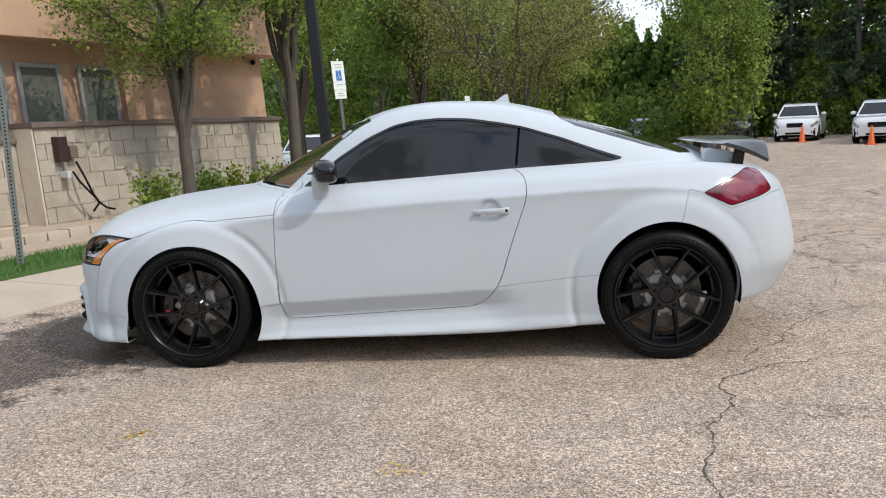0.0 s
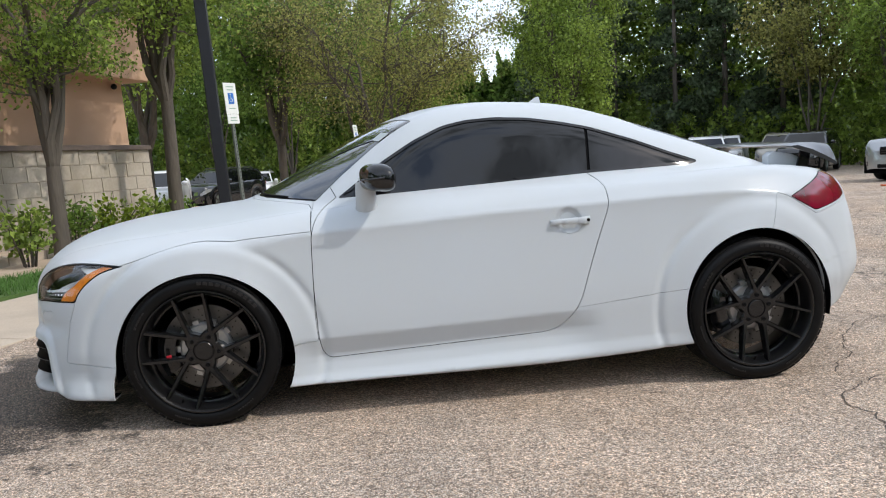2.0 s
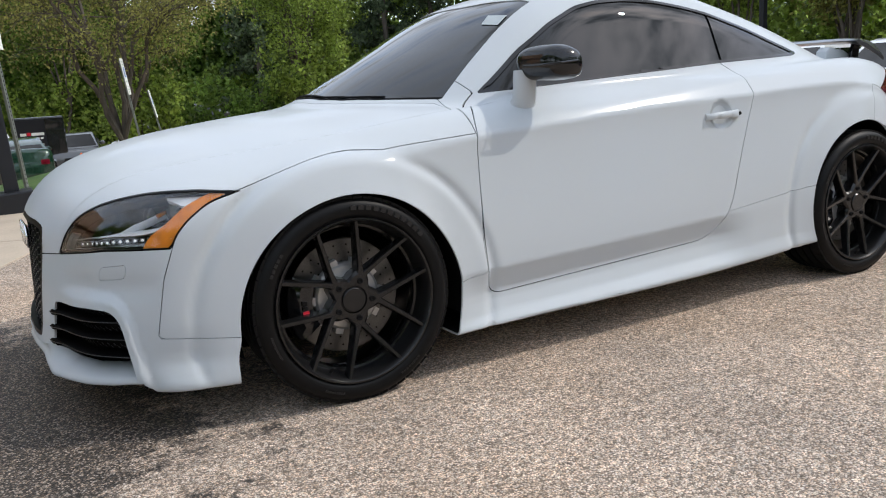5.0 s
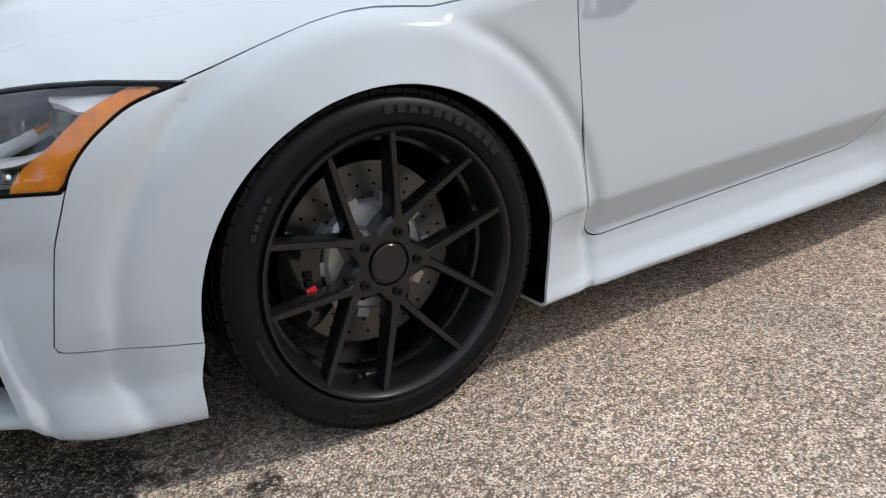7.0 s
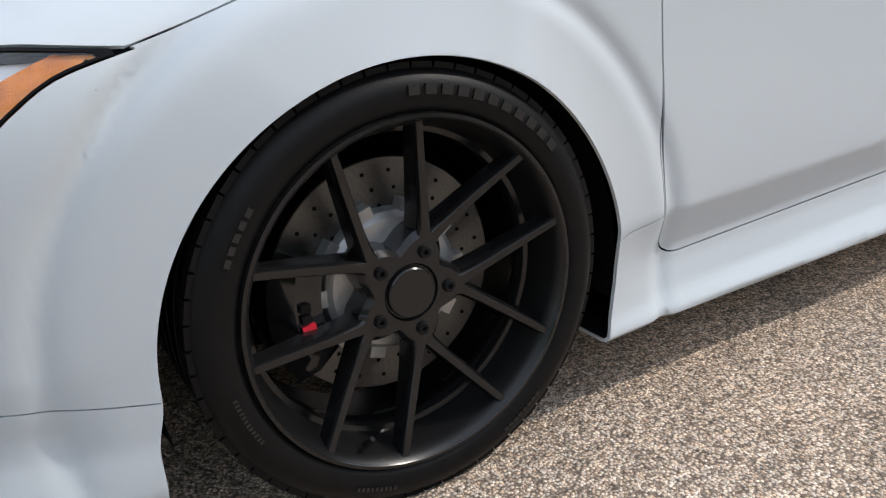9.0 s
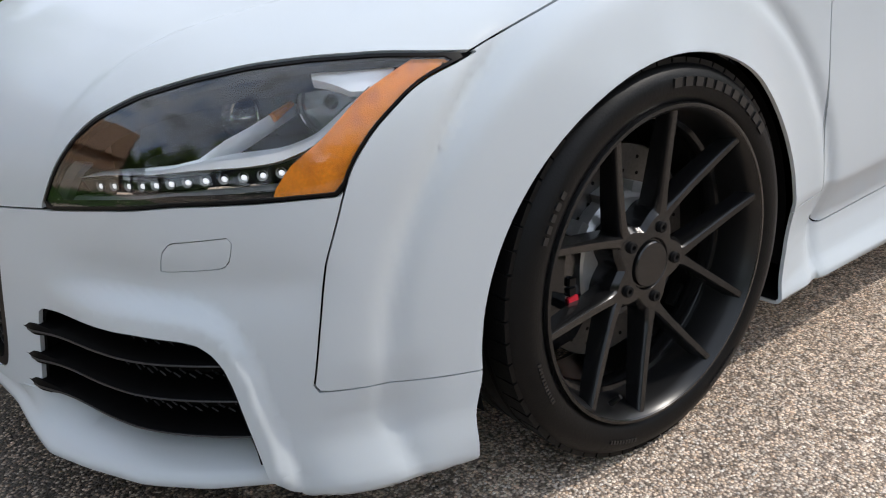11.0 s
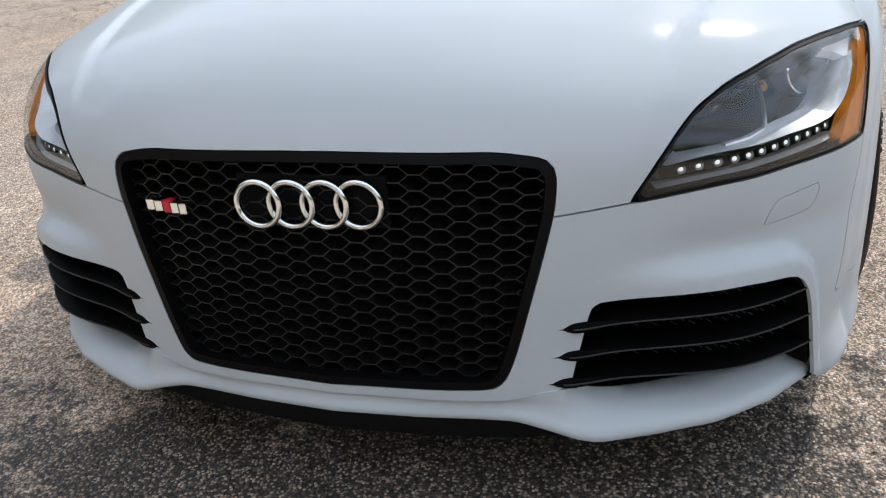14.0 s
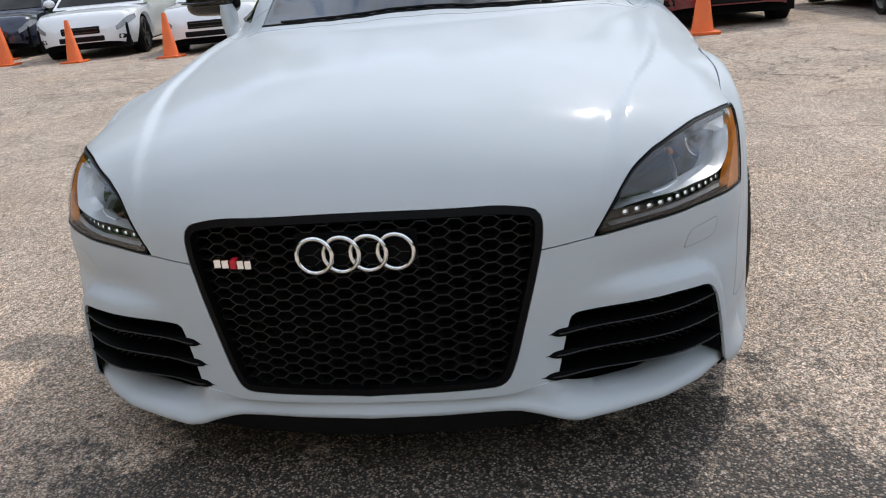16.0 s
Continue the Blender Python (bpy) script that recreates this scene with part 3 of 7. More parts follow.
bumper_m, rest = cut(rest, lambda p: p[:, 0] + 1.3 + np.where(p[:, 2] > 0.72, 9.0, 0.0), 0)
_, bumper_m = cut(bumper_m, lambda p: np.where((p[:, 1] > -0.79) & (p[:, 0] < -1.3), p[:, 2] - np.interp(-p[:, 1], (0, 0.3, 0.345, 0.385, 0.43, 0.735, 0.776, 0.786), (0.226, 0.226, 0.235, 0.243, 0.246, 0.185, 0.180, 0.10)), 9.0), 0)
back_bumper_m, rest = cut(rest, lambda p: inside_poly(BACK_BUMPER, p[:, 0], p[:, 2]), 0.0010)
body_m, floor_m = cut(rest, lambda p: 0.30 - p[:, 2] + np.where((np.abs(p[:, 0]) < 2.2) & (p[:, 1] < -0.80), -1.0, 0.0), 0)

panel("body_shell", body_m, PAINT, coupe, "white roof, pillars and rear quarters", both=True)
panel("hood", hood_m, PAINT, coupe, "white hood with two pressed creases", both=True)
front_bumper = panel("front_bumper", bumper_m, PAINT, coupe, "white front bumper with two large side vents and a deep lip", both=True)
panel("rear_bumper", back_bumper_m, PAINT, coupe, both=True)
panel("windshield", screen_m, SCREEN_GLASS, coupe, "raked windshield, dark and reflecting", depth=0.005, lift=-0.003, both=True)
panel("rear_window", back_m, TINT, coupe, depth=0.005, lift=-0.003, both=True)
panel("floor_pan", floor_m, UNDER, coupe, "black underside", both=True)
for flip in (False, True):
    panel("front_fender", fender_m, PAINT, coupe, flip=flip)
    door = panel("door", door_m, PAINT, coupe, flip=flip)
    panel("side_skirt", skirt_m, PAINT, coupe, "flared white side skirt", flip=flip)
    panel("washer_cover", washer_m, PAINT, front_bumper, flip=flip)
    g = lambda p: inside_poly(GLASSES, p[:, 0], p[:, 2])
    pane, frame_m = cut(glass_m, lambda p: g(p) + np.where(p[:, 2] > 0.97 + 0.03 * p[:, 0], 0.012, 0.006), 0)
    panel("window_surround", frame_m, GLOSS, coupe, "thin gloss black window surround", depth=0.004, lift=0.001, flip=flip)
    front_pane, quarter_pane = cut(pane, lambda p: p[:, 0] - 0.515 - 0.11 * (p[:, 2] - 1.08), 0.007)
    panel("door_window", front_pane, TINT, door, "black tinted side window", depth=0.004, lift=-0.003, flip=flip)
    panel("quarter_window", quarter_pane, TINT, coupe, "black tinted quarter window", depth=0.004, lift=-0.003, flip=flip)

# dark shell just inside the skin: it closes the joints
inner = open_shell
for fn in (lambda p: inside_poly(LAMP, where_s(p), p[:, 2]) + far_front(p) + 0.012, lambda p: inside_poly(GRILLE, p[:, 1], p[:, 2]) + 0.012 + np.where(p[:, 0] > -1.9, 9.0, 0.0), lambda p: inside_poly(VENT, where_s(p), p[:, 2]) + 0.010 + far_front(p)):
    _, inner = cut(inner, fn, 0)
_, inner = cut(inner, lambda p: np.where((p[:, 1] > -0.77) & (p[:, 0] < -1.5), p[:, 2] - 0.245, 9.0), 0)
panel("inner_shell", inner, UNDER, coupe, "black inner structure seen in the joints", depth=0, lift=-0.0085, both=True)

# wheel housings
for cx, cz, r in (ARCH_F, ARCH_R):
    for sign in (-1, 1):
        bm = bmesh.new()
        ts = [radians(-12 + 204 * k / 30) for k in range(31)]
        rows = [[bm.verts.new((cx + rr * math.cos(t), sign * y, cz + rr * math.sin(t))) for t in ts] for rr, y in ((r + 0.004, 0.868), (r + 0.012, 0.80), (r + 0.012, 0.56), (0.30, 0.55), (0.05, 0.55))]
        for a, b in zip(rows, rows[1:]):
            for k in range(30):
                bm.faces.new((a[k], a[k + 1], b[k + 1], b[k]))
        part("wheel_housing", bm, UNDER, coupe, "black wheel housing liner", smooth=40)

# front lip: a swept shelf under the bumper
LIP_X = knots((0.0, 0.15, 0.29, 0.36, 0.43, 0.52, 0.616, 0.70, 0.775, 0.81), (-2.134, -2.124, -2.106, -2.103, -2.094, -2.058, -2.012, -1.946, -1.852, -1.790))
LIP_LOW = knots((0.0, 0.25, 0.31, 0.36, 0.40, 0.44, 0.52, 0.64, 0.775), (0.187, 0.186, 0.184, 0.172, 0.157, 0.150, 0.152, 0.156, 0.166))
LIP_BACK = knots((0.0, 0.28, 0.34, 0.385, 0.42, 0.48, 0.60, 0.70, 0.785), (0.005, 0.008, 0.012, 0.020, 0.062, 0.068, 0.070, 0.072, 0.075))
LIP_TOP = knots((0.0, 0.28, 0.34, 0.385, 0.42, 0.48, 0.60, 0.785), (0.226, 0.226, 0.236, 0.242, 0.222, 0.208, 0.207, 0.220))


def lip_rows(side):
    rows = []
    for k in range(61):
        a = 0.784 * k / 60
        x, z, back, top = float(LIP_X(a)), float(LIP_LOW(a)), float(LIP_BACK(a)), float(LIP_TOP(a))
        dx = (float(LIP_X(a + 0.01)) - float(LIP_X(a - 0.01))) / 0.02
        n = Vector((1, -dx, 0)).normalized()
        if a < 1e-6:
            n = Vector((1, 0, 0))
        section = ((0.09, z + 0.02), (0.012, z + 0.001), (0.004, z + 0.001), (0.0, z + 0.005), (0.001, z + 0.014), (0.006, z + 0.021), (min(0.013, back + 0.004), z + 0.026 + (0.004 if back < 0.02 else 0.0)),
                   (0.013 + (back - 0.013) * 0.5, (z + 0.026) * 0.5 + top * 0.5), (back, top), (back + 0.02, top + (0.004 if a < 0.39 else -0.012)))
        rows.append([(x + n.x * b, side * (a + n.y * b), h) for b, h in section])
    return rows


rows = lip_rows(1)[:0:-1] + lip_rows(-1)
verts = [v for r in rows for v in r]
w = len(rows[0])
raw("front_lip", verts, [(i * w + k, i * w + k + 1, (i + 1) * w + k + 1, (i + 1) * w + k) for i in range(len(rows) - 1) for k in range(w - 1)], PAINT, front_bumper, "white front lip, lower at its outer corners", smooth=60)
# black rubber blade under the middle of the lip
rows = []
for k in range(41):
    y = 0.50 * (k / 20 - 1)
    a = abs(y)
    x = float(LIP_X(a)) + 0.03 + 0.5 * max(a - 0.40, 0)
    z = 0.129 + 0.012 * step(0.30, 0.36, a) * (a < 0.5)
    rows.append([(x + 0.20, y, 0.20), (x + 0.02, y, float(z)), (x, y, float(z) + 0.002), (x - 0.004, y, float(z) + 0.008), (x + 0.004, y, float(z) + 0.05)])
verts = [v for r in rows for v in r]
raw("air_dam", verts, [(i * 5 + k, i * 5 + k + 1, i * 5 + 6 + k, i * 5 + 5 + k) for i in range(40) for k in range(4)], MATT, front_bumper, "black rubber air dam", smooth=50)

# grille: bezel, honeycomb, backing, rings and badge
grille = thing("grille", "", "")
grille.parent = coupe
tagged(grille, "black honeycomb grille with a chrome emblem")
ring_m, hole_m = cut(grille_m, lambda p: -(inside_poly(GRILLE, p[:, 1], p[:, 2]) + 0.015), 0)
panel("grille_bezel", ring_m, BEZEL, grille, "satin black bezel", depth=0.045, lift=-0.001, both=True)
panel("grille_backing", grille_m, UNDER, grille, depth=0, lift=-0.075, both=True)
HONEY = material("honeycomb_plastic", (0.010, 0.010, 0.0105), 0.30, spec=0.45, spread=0.25, scale=60)
W_HEX, H_HEX, WALL = 0.0480, 0.0240, 0.0010
bm = bmesh.new()
flat = [(-0.5, 0.0), (-0.20, 0.5), (0.20, 0.5), (0.5, 0.0), (0.20, -0.5), (-0.20, -0.5)]
cells = [(col * W_HEX * 0.70, 0.235 + (row + 0.5 * (col % 2)) * H_HEX) for col in range(-12, 13) for row in range(-1, 18)]
deep = inside_poly(GRILLE, [c[0] for c in cells], [c[1] for c in cells])
for (cy, cz), far in zip(cells, deep):
    if far > 0.002:
        continue
    ring = []
    for wide, high, d in ((W_HEX, H_HEX, 0.020), (W_HEX - 2 * WALL, H_HEX - 2 * WALL, 0.020), (W_HEX - 1.2 * WALL, H_HEX - 1.2 * WALL, 0.050)):
        ys, zs = [cy + u * wide for u, v in flat], [cz + v * high for u, v in flat]
        xs = NOSE(np.abs(ys)) + NOSE_Z(np.array(zs)) + d
        ring.append([bm.verts.new(q) for q in zip(xs.tolist(), ys, zs)])
    for a, b in zip(ring, ring[1:]):
        for k in range(6):
            bm.faces.new((a[k], a[(k + 1) % 6], b[(k + 1) % 6], b[k]))
part("honeycomb", bm, HONEY, grille, "black honeycomb mesh")
for k in range(4):
    bm = bmesh.new()
    cy = -0.0825 + 0.055 * k
    x = -2.098 + 0.06 * cy * cy
    for r0, tw, th in ((0.0365, 0.0052, 0.0045),):
        rings = []
        for i in range(40):
            t = i * math.tau / 40
            rings.append([bm.verts.new((x + th * math.sin(u) * 1.3 - 0.003 * k % 2, cy + (r0 + tw * math.cos(u)) * math.cos(t), 0.552 + (r0 + tw * math.cos(u)) * math.sin(t))) for u in [j * math.tau / 10 for j in range(10)]])
        for i in range(40):
            a, b = rings[i], rings[(i + 1) % 40]
            for j in range(10):
                bm.faces.new((a[j], a[(j + 1) % 10], b[(j + 1) % 10], b[j]))
    part("emblem_ring", bm, CHROME, grille, "chrome ring", smooth=60)
bm = boxes((-2.087, -0.125, 0.510, -2.076, 0.125, 0.594))
part("emblem_plate", bm, UNDER, grille, bevel=0.003)
for y0, y1, m in ((0.309, 0.294, CHROME), (0.290, 0.275, CHROME), (0.271, 0.257, RED), (0.254, 0.240, CHROME), (0.237, 0.223, CHROME)):
    q = on_front((y0 + y1) / 2, 0.534)
    part("badge_bar", boxes((q.x + 0.002, y0, 0.524, q.x + 0.022, y1, 0.544)), m, grille, bevel=0.002)

# side vents in the bumper
SLAT = material("vent_plastic", (0.002, 0.002, 0.0022), 0.6, spec=0.06, spread=0.2, scale=40)
# paler plastic: light caught by slat edges and hooks, put into the colour
EDGE = material("highlight_plastic", (0.030, 0.030, 0.032), 0.35, spec=0.4, spread=0.2, scale=60)
for sign in (-1, 1):
    vent = thing("bumper_vent", "", "")
    vent.parent = coupe
    tagged(vent, "black bumper vent with three slats")
    outline = [VENT[i] for i in range(len(VENT)) if i == 0 or math.dist(VENT[i], VENT[i - 1]) > 0.002]
    edge = [[on_nose(s, z, d if z > 0.235 else min(d, -0.060), sign) for s, z in outline] for d in (-0.004, -0.03, -0.085)]
    n = len(outline)
    raw("vent_wall", [v for r in edge for v in r], [(r * n + k, r * n + (k + 1) % n, r * n + n + (k + 1) % n, r * n + n + k) for r in (0, 1) for k in range(n)], UNDER, vent, smooth=30)
    raw("vent_backing", edge[2], [tuple(range(n))], UNDER, vent)
    # dark end wall behind the outer blade
    verts = [on_nose(s, z, d, sign) for d in (-0.010, -0.075) for s, z in ((-1.185, 0.385), (-1.133, 0.225), (-1.130, 0.205), (-1.052, 0.205), (-1.058, 0.225), (-1.105, 0.385))]
    raw("vent_end", verts, [(0, 1, 2, 3, 4, 5), (11, 10, 9, 8, 7, 6)] + [(k, (k + 1) % 6, 6 + (k + 1) % 6, 6 + k) for k in range(6)], UNDER, vent)
    for row, (z0, z1, s0) in enumerate(((0.345, 0.356, -1.706), (0.297, 0.305, -1.718), (0.250, 0.252, -1.735))):
        verts, rim_line = [], []
        s1 = -1.135 + 0.012 * row
        for k in range(33):
            u = (k / 32) ** 1.5
            s, z = s0 + (s1 - s0) * u, z0 + (z1 - z0) * u + 0.003 * math.sin(u * 3.1)
            fore = 0.008 * float(step(0.0, 0.10, np.float64(u))) - 0.012 * float(step(0.05, 0.70, np.float64(u)))
            wedge = float(step(0.0, 0.07, np.float64(u))) * float(step(0.26, 0.08, np.float64(u)))
            thick = 0.0022 * float(step(-0.02, 0.10, np.float64(u))) + 0.006 * wedge + 0.0005
            for d, h in ((fore, 0.0), (fore - 0.004, thick), (-0.07, thick * 0.9 + 0.004), (-0.07, 0.002), (fore - 0.003, -thick * 0.9)):
                verts.append(on_nose(s, z + h, d, sign))
            if u > 0.06:
                rim_line.append(on_nose(s, z, fore + 0.0005, sign))
        faces = [(k * 5 + j, k * 5 + (j + 1) % 5, k * 5 + 5 + (j + 1) % 5, k * 5 + 5 + j) for k in range(32) for j in range(5)] + [(0, 1, 2, 3, 4), (164, 163, 162, 161, 160)]
        slat = raw("vent_slat", verts, faces, SLAT, vent, smooth=40)
        # thin pale tube drawn for the highlight along the slat's front
        part("slat_highlight", tube(bmesh.new(), rim_line, 0.0013, 6), EDGE, slat, smooth=60)
    # small mesh hooks between the slats
    bm = bmesh.new()
    for zz in (0.374, 0.327, 0.278):
        for k in range(12):
            s = -1.58 + 0.036 * k
            for o in (-0.007, 0.008):
                a, b = on_nose(s + o, zz + 0.004 + o * 0.4, -0.034, sign), on_nose(s + o + 0.013, zz - 0.002 + o * 0.4, -0.034, sign)
                tube(bm, (a, b), 0.0011, 5)
    tagged(part("vent_mesh", bm, EDGE, vent), kind="stuff")

# headlamps
BOWL = material("dark_lamp_bowl", (0.007, 0.0072, 0.008), 0.34, spec=0.22, spread=0.25, scale=30)
LED = material("daytime_running_light", (0.85, 0.86, 0.88), 0.3, spread=0.03)
LED.node_tree.nodes["Principled BSDF"].inputs["Emission Color"].default_value = (0.95, 0.97, 1.0, 1)
LED.node_tree.nodes["Principled BSDF"].inputs["Emission Strength"].default_value = 0.6
LAMP_SILVER = material("bright_lamp_silver", (0.80, 0.81, 0.82), 0.36, 0.35, spread=0.05, scale=60)
RIBBED = material("ribbed_grey_trim", (0.20, 0.205, 0.21), 0.3, 0.5, spread=0.3, scale=120, bump=0.0006, bump_scale=300)
BLADE_S = (-1.470, -1.36, -1.27, -1.19, -1.085, -1.015, -0.960, -0.915, -0.875)
BLADE_UP = spline(BLADE_S, (0.587, 0.607, 0.619, 0.628, 0.633, 0.636, 0.648, 0.675, 0.699))
BLADE_LOW = spline(BLADE_S, (0.582, 0.595, 0.600, 0.604, 0.606, 0.612, 0.629, 0.661, 0.690))
LED_Z = spline((-1.43, -1.38, -1.315, -1.25, -1.175, -1.095, -1.03), (0.571, 0.5745, 0.580, 0.585, 0.589, 0.592, 0.594))
AMBER_EDGE = ((0.54, 0.573, 0.600, 0.615, 0.630, 0.654, 0.676, 0.700, 0.72), (-1.05, -1.040, -1.012, -0.985, -0.955, -0.922, -0.892, -0.835, -0.78))

for sign in (-1, 1):
    lamp = thing("headlight", "", "")
    lamp.parent = coupe
    tagged(lamp, "clear headlight with chrome trim, small lights and an amber corner")
    flip = sign > 0
    at = lambda x, y, z: Vector((x, -sign * y, z))
    panel("lamp_cover", lamp_m, LENS, lamp, "clear plastic cover", depth=0, lift=-0.001, flip=flip)
    seal, _ = cut(lamp_m, lambda p: -(inside_poly(LAMP, where_s(p), p[:, 2]) + 0.0048), 0)
    panel("lamp_seal", seal, BEZEL, lamp, "black rubber seal", depth=0.05, lift=0.0005, flip=flip)
    amber, bowl = cut(lamp_m, lambda p: -(where_s(p) - np.interp(p[:, 2], *AMBER_EDGE)), 0)
    panel("amber_corner", amber, AMBER, lamp, "amber side reflector", depth=0.02, lift=-0.006, flip=flip)
    panel("lamp_bowl", bowl, BOWL, lamp, "dark lamp bowl", depth=0, lift=-0.125, flip=flip)

    def strip(name, rows, mat, label=""):
        """A bar through rows of four corners."""
        n = len(rows)
        verts = [v for r in rows for v in r]
        return raw(name, verts, [(4 * i + j, 4 * i + (j + 1) % 4, 4 * i + 4 + (j + 1) % 4, 4 * i + 4 + j) for i in range(n - 1) for j in range(4)] + [(0, 1, 2, 3), (4 * n - 1, 4 * n - 2, 4 * n - 3, 4 * n - 4)], mat, lamp, label, smooth=35)

    # chrome shelf along the lower edge, rising at the amber corner
    rows = []
    for s in np.linspace(-1.468, -0.88, 34):
        hi, lo = float(BLADE_UP(s)), float(BLADE_LOW(s))
        deep = 0.022 * float(step(-1.00, -0.90, np.float64(s)))
        rows.append([on_nose(s, hi, -0.062 + deep, sign), on_nose(s, lo, -0.022 + deep * 0.4, sign), on_nose(s, lo - 0.002, -0.040, sign), on_nose(s, hi - 0.003, -0.080, sign)])
    strip("chrome_shelf", rows, LAMP_SILVER, "bright silver shelf")
    # dark step under the shelf that holds the row of small lights
    rows = []
    for s in np.linspace(-1.475, -1.00, 26):
        z = float(LED_Z(s))
        rows.append([on_nose(s, z + 0.010, -0.030, sign), on_nose(s, z - 0.011, -0.042, sign), on_nose(s, z - 0.013, -0.060, sign), on_nose(s, z + 0.009, -0.060, sign)])
    strip("light_tray", rows, BOWL, "dark tray")
    rows = []
    for s in np.linspace(-1.50, -1.02, 26):
        z = float(LED_Z(s)) - 0.0165
        rows.append([on_nose(s, z + 0.003, -0.030, sign), on_nose(s, z - 0.003, -0.022, sign), on_nose(s, z - 0.005, -0.040, sign), on_nose(s, z + 0.002, -0.045, sign)])
    strip("lower_trim", rows, RIBBED, "grey lower trim")
    for k in range(12):
        s = -1.432 + 0.0365 * k
        z = float(LED_Z(s))
        q, d = on_nose(s, z, -0.040, sign), on_nose(s, z, -0.026, sign)
        way_out = (d - q).normalized()
        m = Matrix.Translation(q) @ way_out.to_track_quat("Y", "Z").to_matrix().to_4x4()
        cup = lathe(bmesh.new(), [(0.0024, 0.0), (0.0064, 0.008), (0.0070, 0.008), (0.0068, 0.006), (0.0030, -0.003)], 14, m, closed=True)
        cup = part("light_cup", cup, RIBBED, lamp, smooth=40)
        part("daytime_light", lathe(bmesh.new(), [(0.0040, 0.0035), (0.0034, 0.0062), (0.0, 0.0076)], 10, m), LED, cup, smooth=60)
    # chrome branch that climbs back between the two projectors
    line = [on_nose(-1.330, 0.6045, -0.047, sign), on_nose(-1.262, 0.609, -0.050, sign), on_nose(-1.205, 0.616, -0.056, sign), at(-1.822, -0.664, 0.613), at(-1.790, -0.662, 0.622), at(-1.752, -0.659, 0.635), at(-1.722, -0.656, 0.643)]
    rows = []
    for i, p in enumerate(line):
        w = (0.004, 0.008, 0.012, 0.013, 0.012, 0.011, 0.008)[i]
        side = at(-0.75, -0.25, 0.0).normalized() * 0.006
        rows.append([p + Vector((0, 0, w * 0.6)), p - Vector((0, 0, w)) + side * 1.5, p - Vector((0, 0, w + 0.004)) - side, p + Vector((0, 0, w * 0.4)) - side * 2])
    strip("chrome_branch", rows, LAMP_SILVER, "bright silver branch")
    tip = at(-1.724, -0.655, 0.640)
    part("amber_marker", tube(bmesh.new(), [tip + at(0.004, 0.0, 0.008), tip + at(-0.030, -0.008, -0.004)], [0.004, 0.007], 8), AMBER, lamp, smooth=40)
    # bright corner between the outer projector and the amber
    rows = [[on_nose(s, hi, -0.014, sign), on_nose(s, lo, -0.020, sign), on_nose(s, lo, -0.035, sign), on_nose(s, hi, -0.035, sign)] for s, hi, lo in ((-0.985, 0.7080, 0.7055), (-0.960, 0.7080, 0.7010), (-0.935, 0.7075, 0.694), (-0.912, 0.7068, 0.685), (-0.890, 0.7062, 0.683), (-0.868, 0.7058, 0.691), (-0.842, 0.7055, 0.700))]
    strip("chrome_corner", rows, LAMP_SILVER, "bright silver corner")
    # ribbed strip up the inner end
    rows = [[on_nose(s + 0.008, z - 0.006, -0.012, sign), on_nose(s + 0.017, z - 0.010, -0.022, sign), on_nose(s + 0.017, z - 0.010, -0.035, sign), on_nose(s + 0.008, z - 0.006, -0.035, sign)] for s, z in ((-1.538, 0.552), (-1.515, 0.575), (-1.490, 0.597), (-1.462, 0.614))]
    strip("ribbed_trim", rows, RIBBED, "ribbed grey trim")
    # two projectors: a clear lens in a chrome ring, and a dark one behind a thin bright ring
    for name, c, r, out in (("inner_projector", at(-1.756, -0.574, 0.626), 0.031, at(-0.88, -0.40, 0.16)), ("outer_projector", at(-1.700, -0.728, 0.655), 0.039, at(-0.80, -0.56, 0.16))):
        m = Matrix.Translation(c) @ out.normalized().to_track_quat("Y", "Z").to_matrix().to_4x4()
        tub = part(name, lathe(bmesh.new(), [(r * 1.22, -0.03), (r * 1.22, 0.004), (r * 1.06, 0.010), (r * 1.02, 0.0), (r * 1.0, -0.03)], 36, m, closed=True), SATIN, lamp, smooth=35)
        part("projector_ring", lathe(bmesh.new(), [(r * 1.02, 0.006), (r * 1.06, 0.011), (r * 1.12, 0.010), (r * 1.10, 0.003)], 36, m, closed=True), CHROME, tub, "thin chrome ring", smooth=40)
        part("reflector", lathe(bmesh.new(), [(r * 0.98, 0.0), (r * 0.70, -0.018), (r * 0.30, -0.026), (0.0, -0.028)], 30, m), CHROME if r < 0.035 else BOWL, tub, smooth=60)
        part("projector_lens", lathe(bmesh.new(), [(r * 0.97, 0.001), (r * 0.92, 0.010), (r * 0.78, 0.019), (r * 0.55, 0.026), (r * 0.28, 0.030), (0.0, 0.031)], 32, m), LENS, tub, "clear domed lens", smooth=60)
        part("bulb", lathe(bmesh.new(), [(r * 0.30, -0.020), (r * 0.34, -0.008), (r * 0.24, 0.004), (0.0, 0.008)], 16, m), CHROME if r < 0.035 else GLOSS, tub, smooth=60)

# tail lamps
for flip in (False, True):
    tail = panel("tail_light", tail_m, RED_LENS, coupe, "dark red tail light", depth=0.012, lift=0.001, flip=flip)
    rim_m, _ = cut(tail_m, lambda p: -(inside_poly(TAIL_LAMP, p[:, 0], p[:, 2]) + 0.003), 0)
    panel("lamp_edge", rim_m, GLOSS, tail, depth=0, lift=0.002, flip=flip)

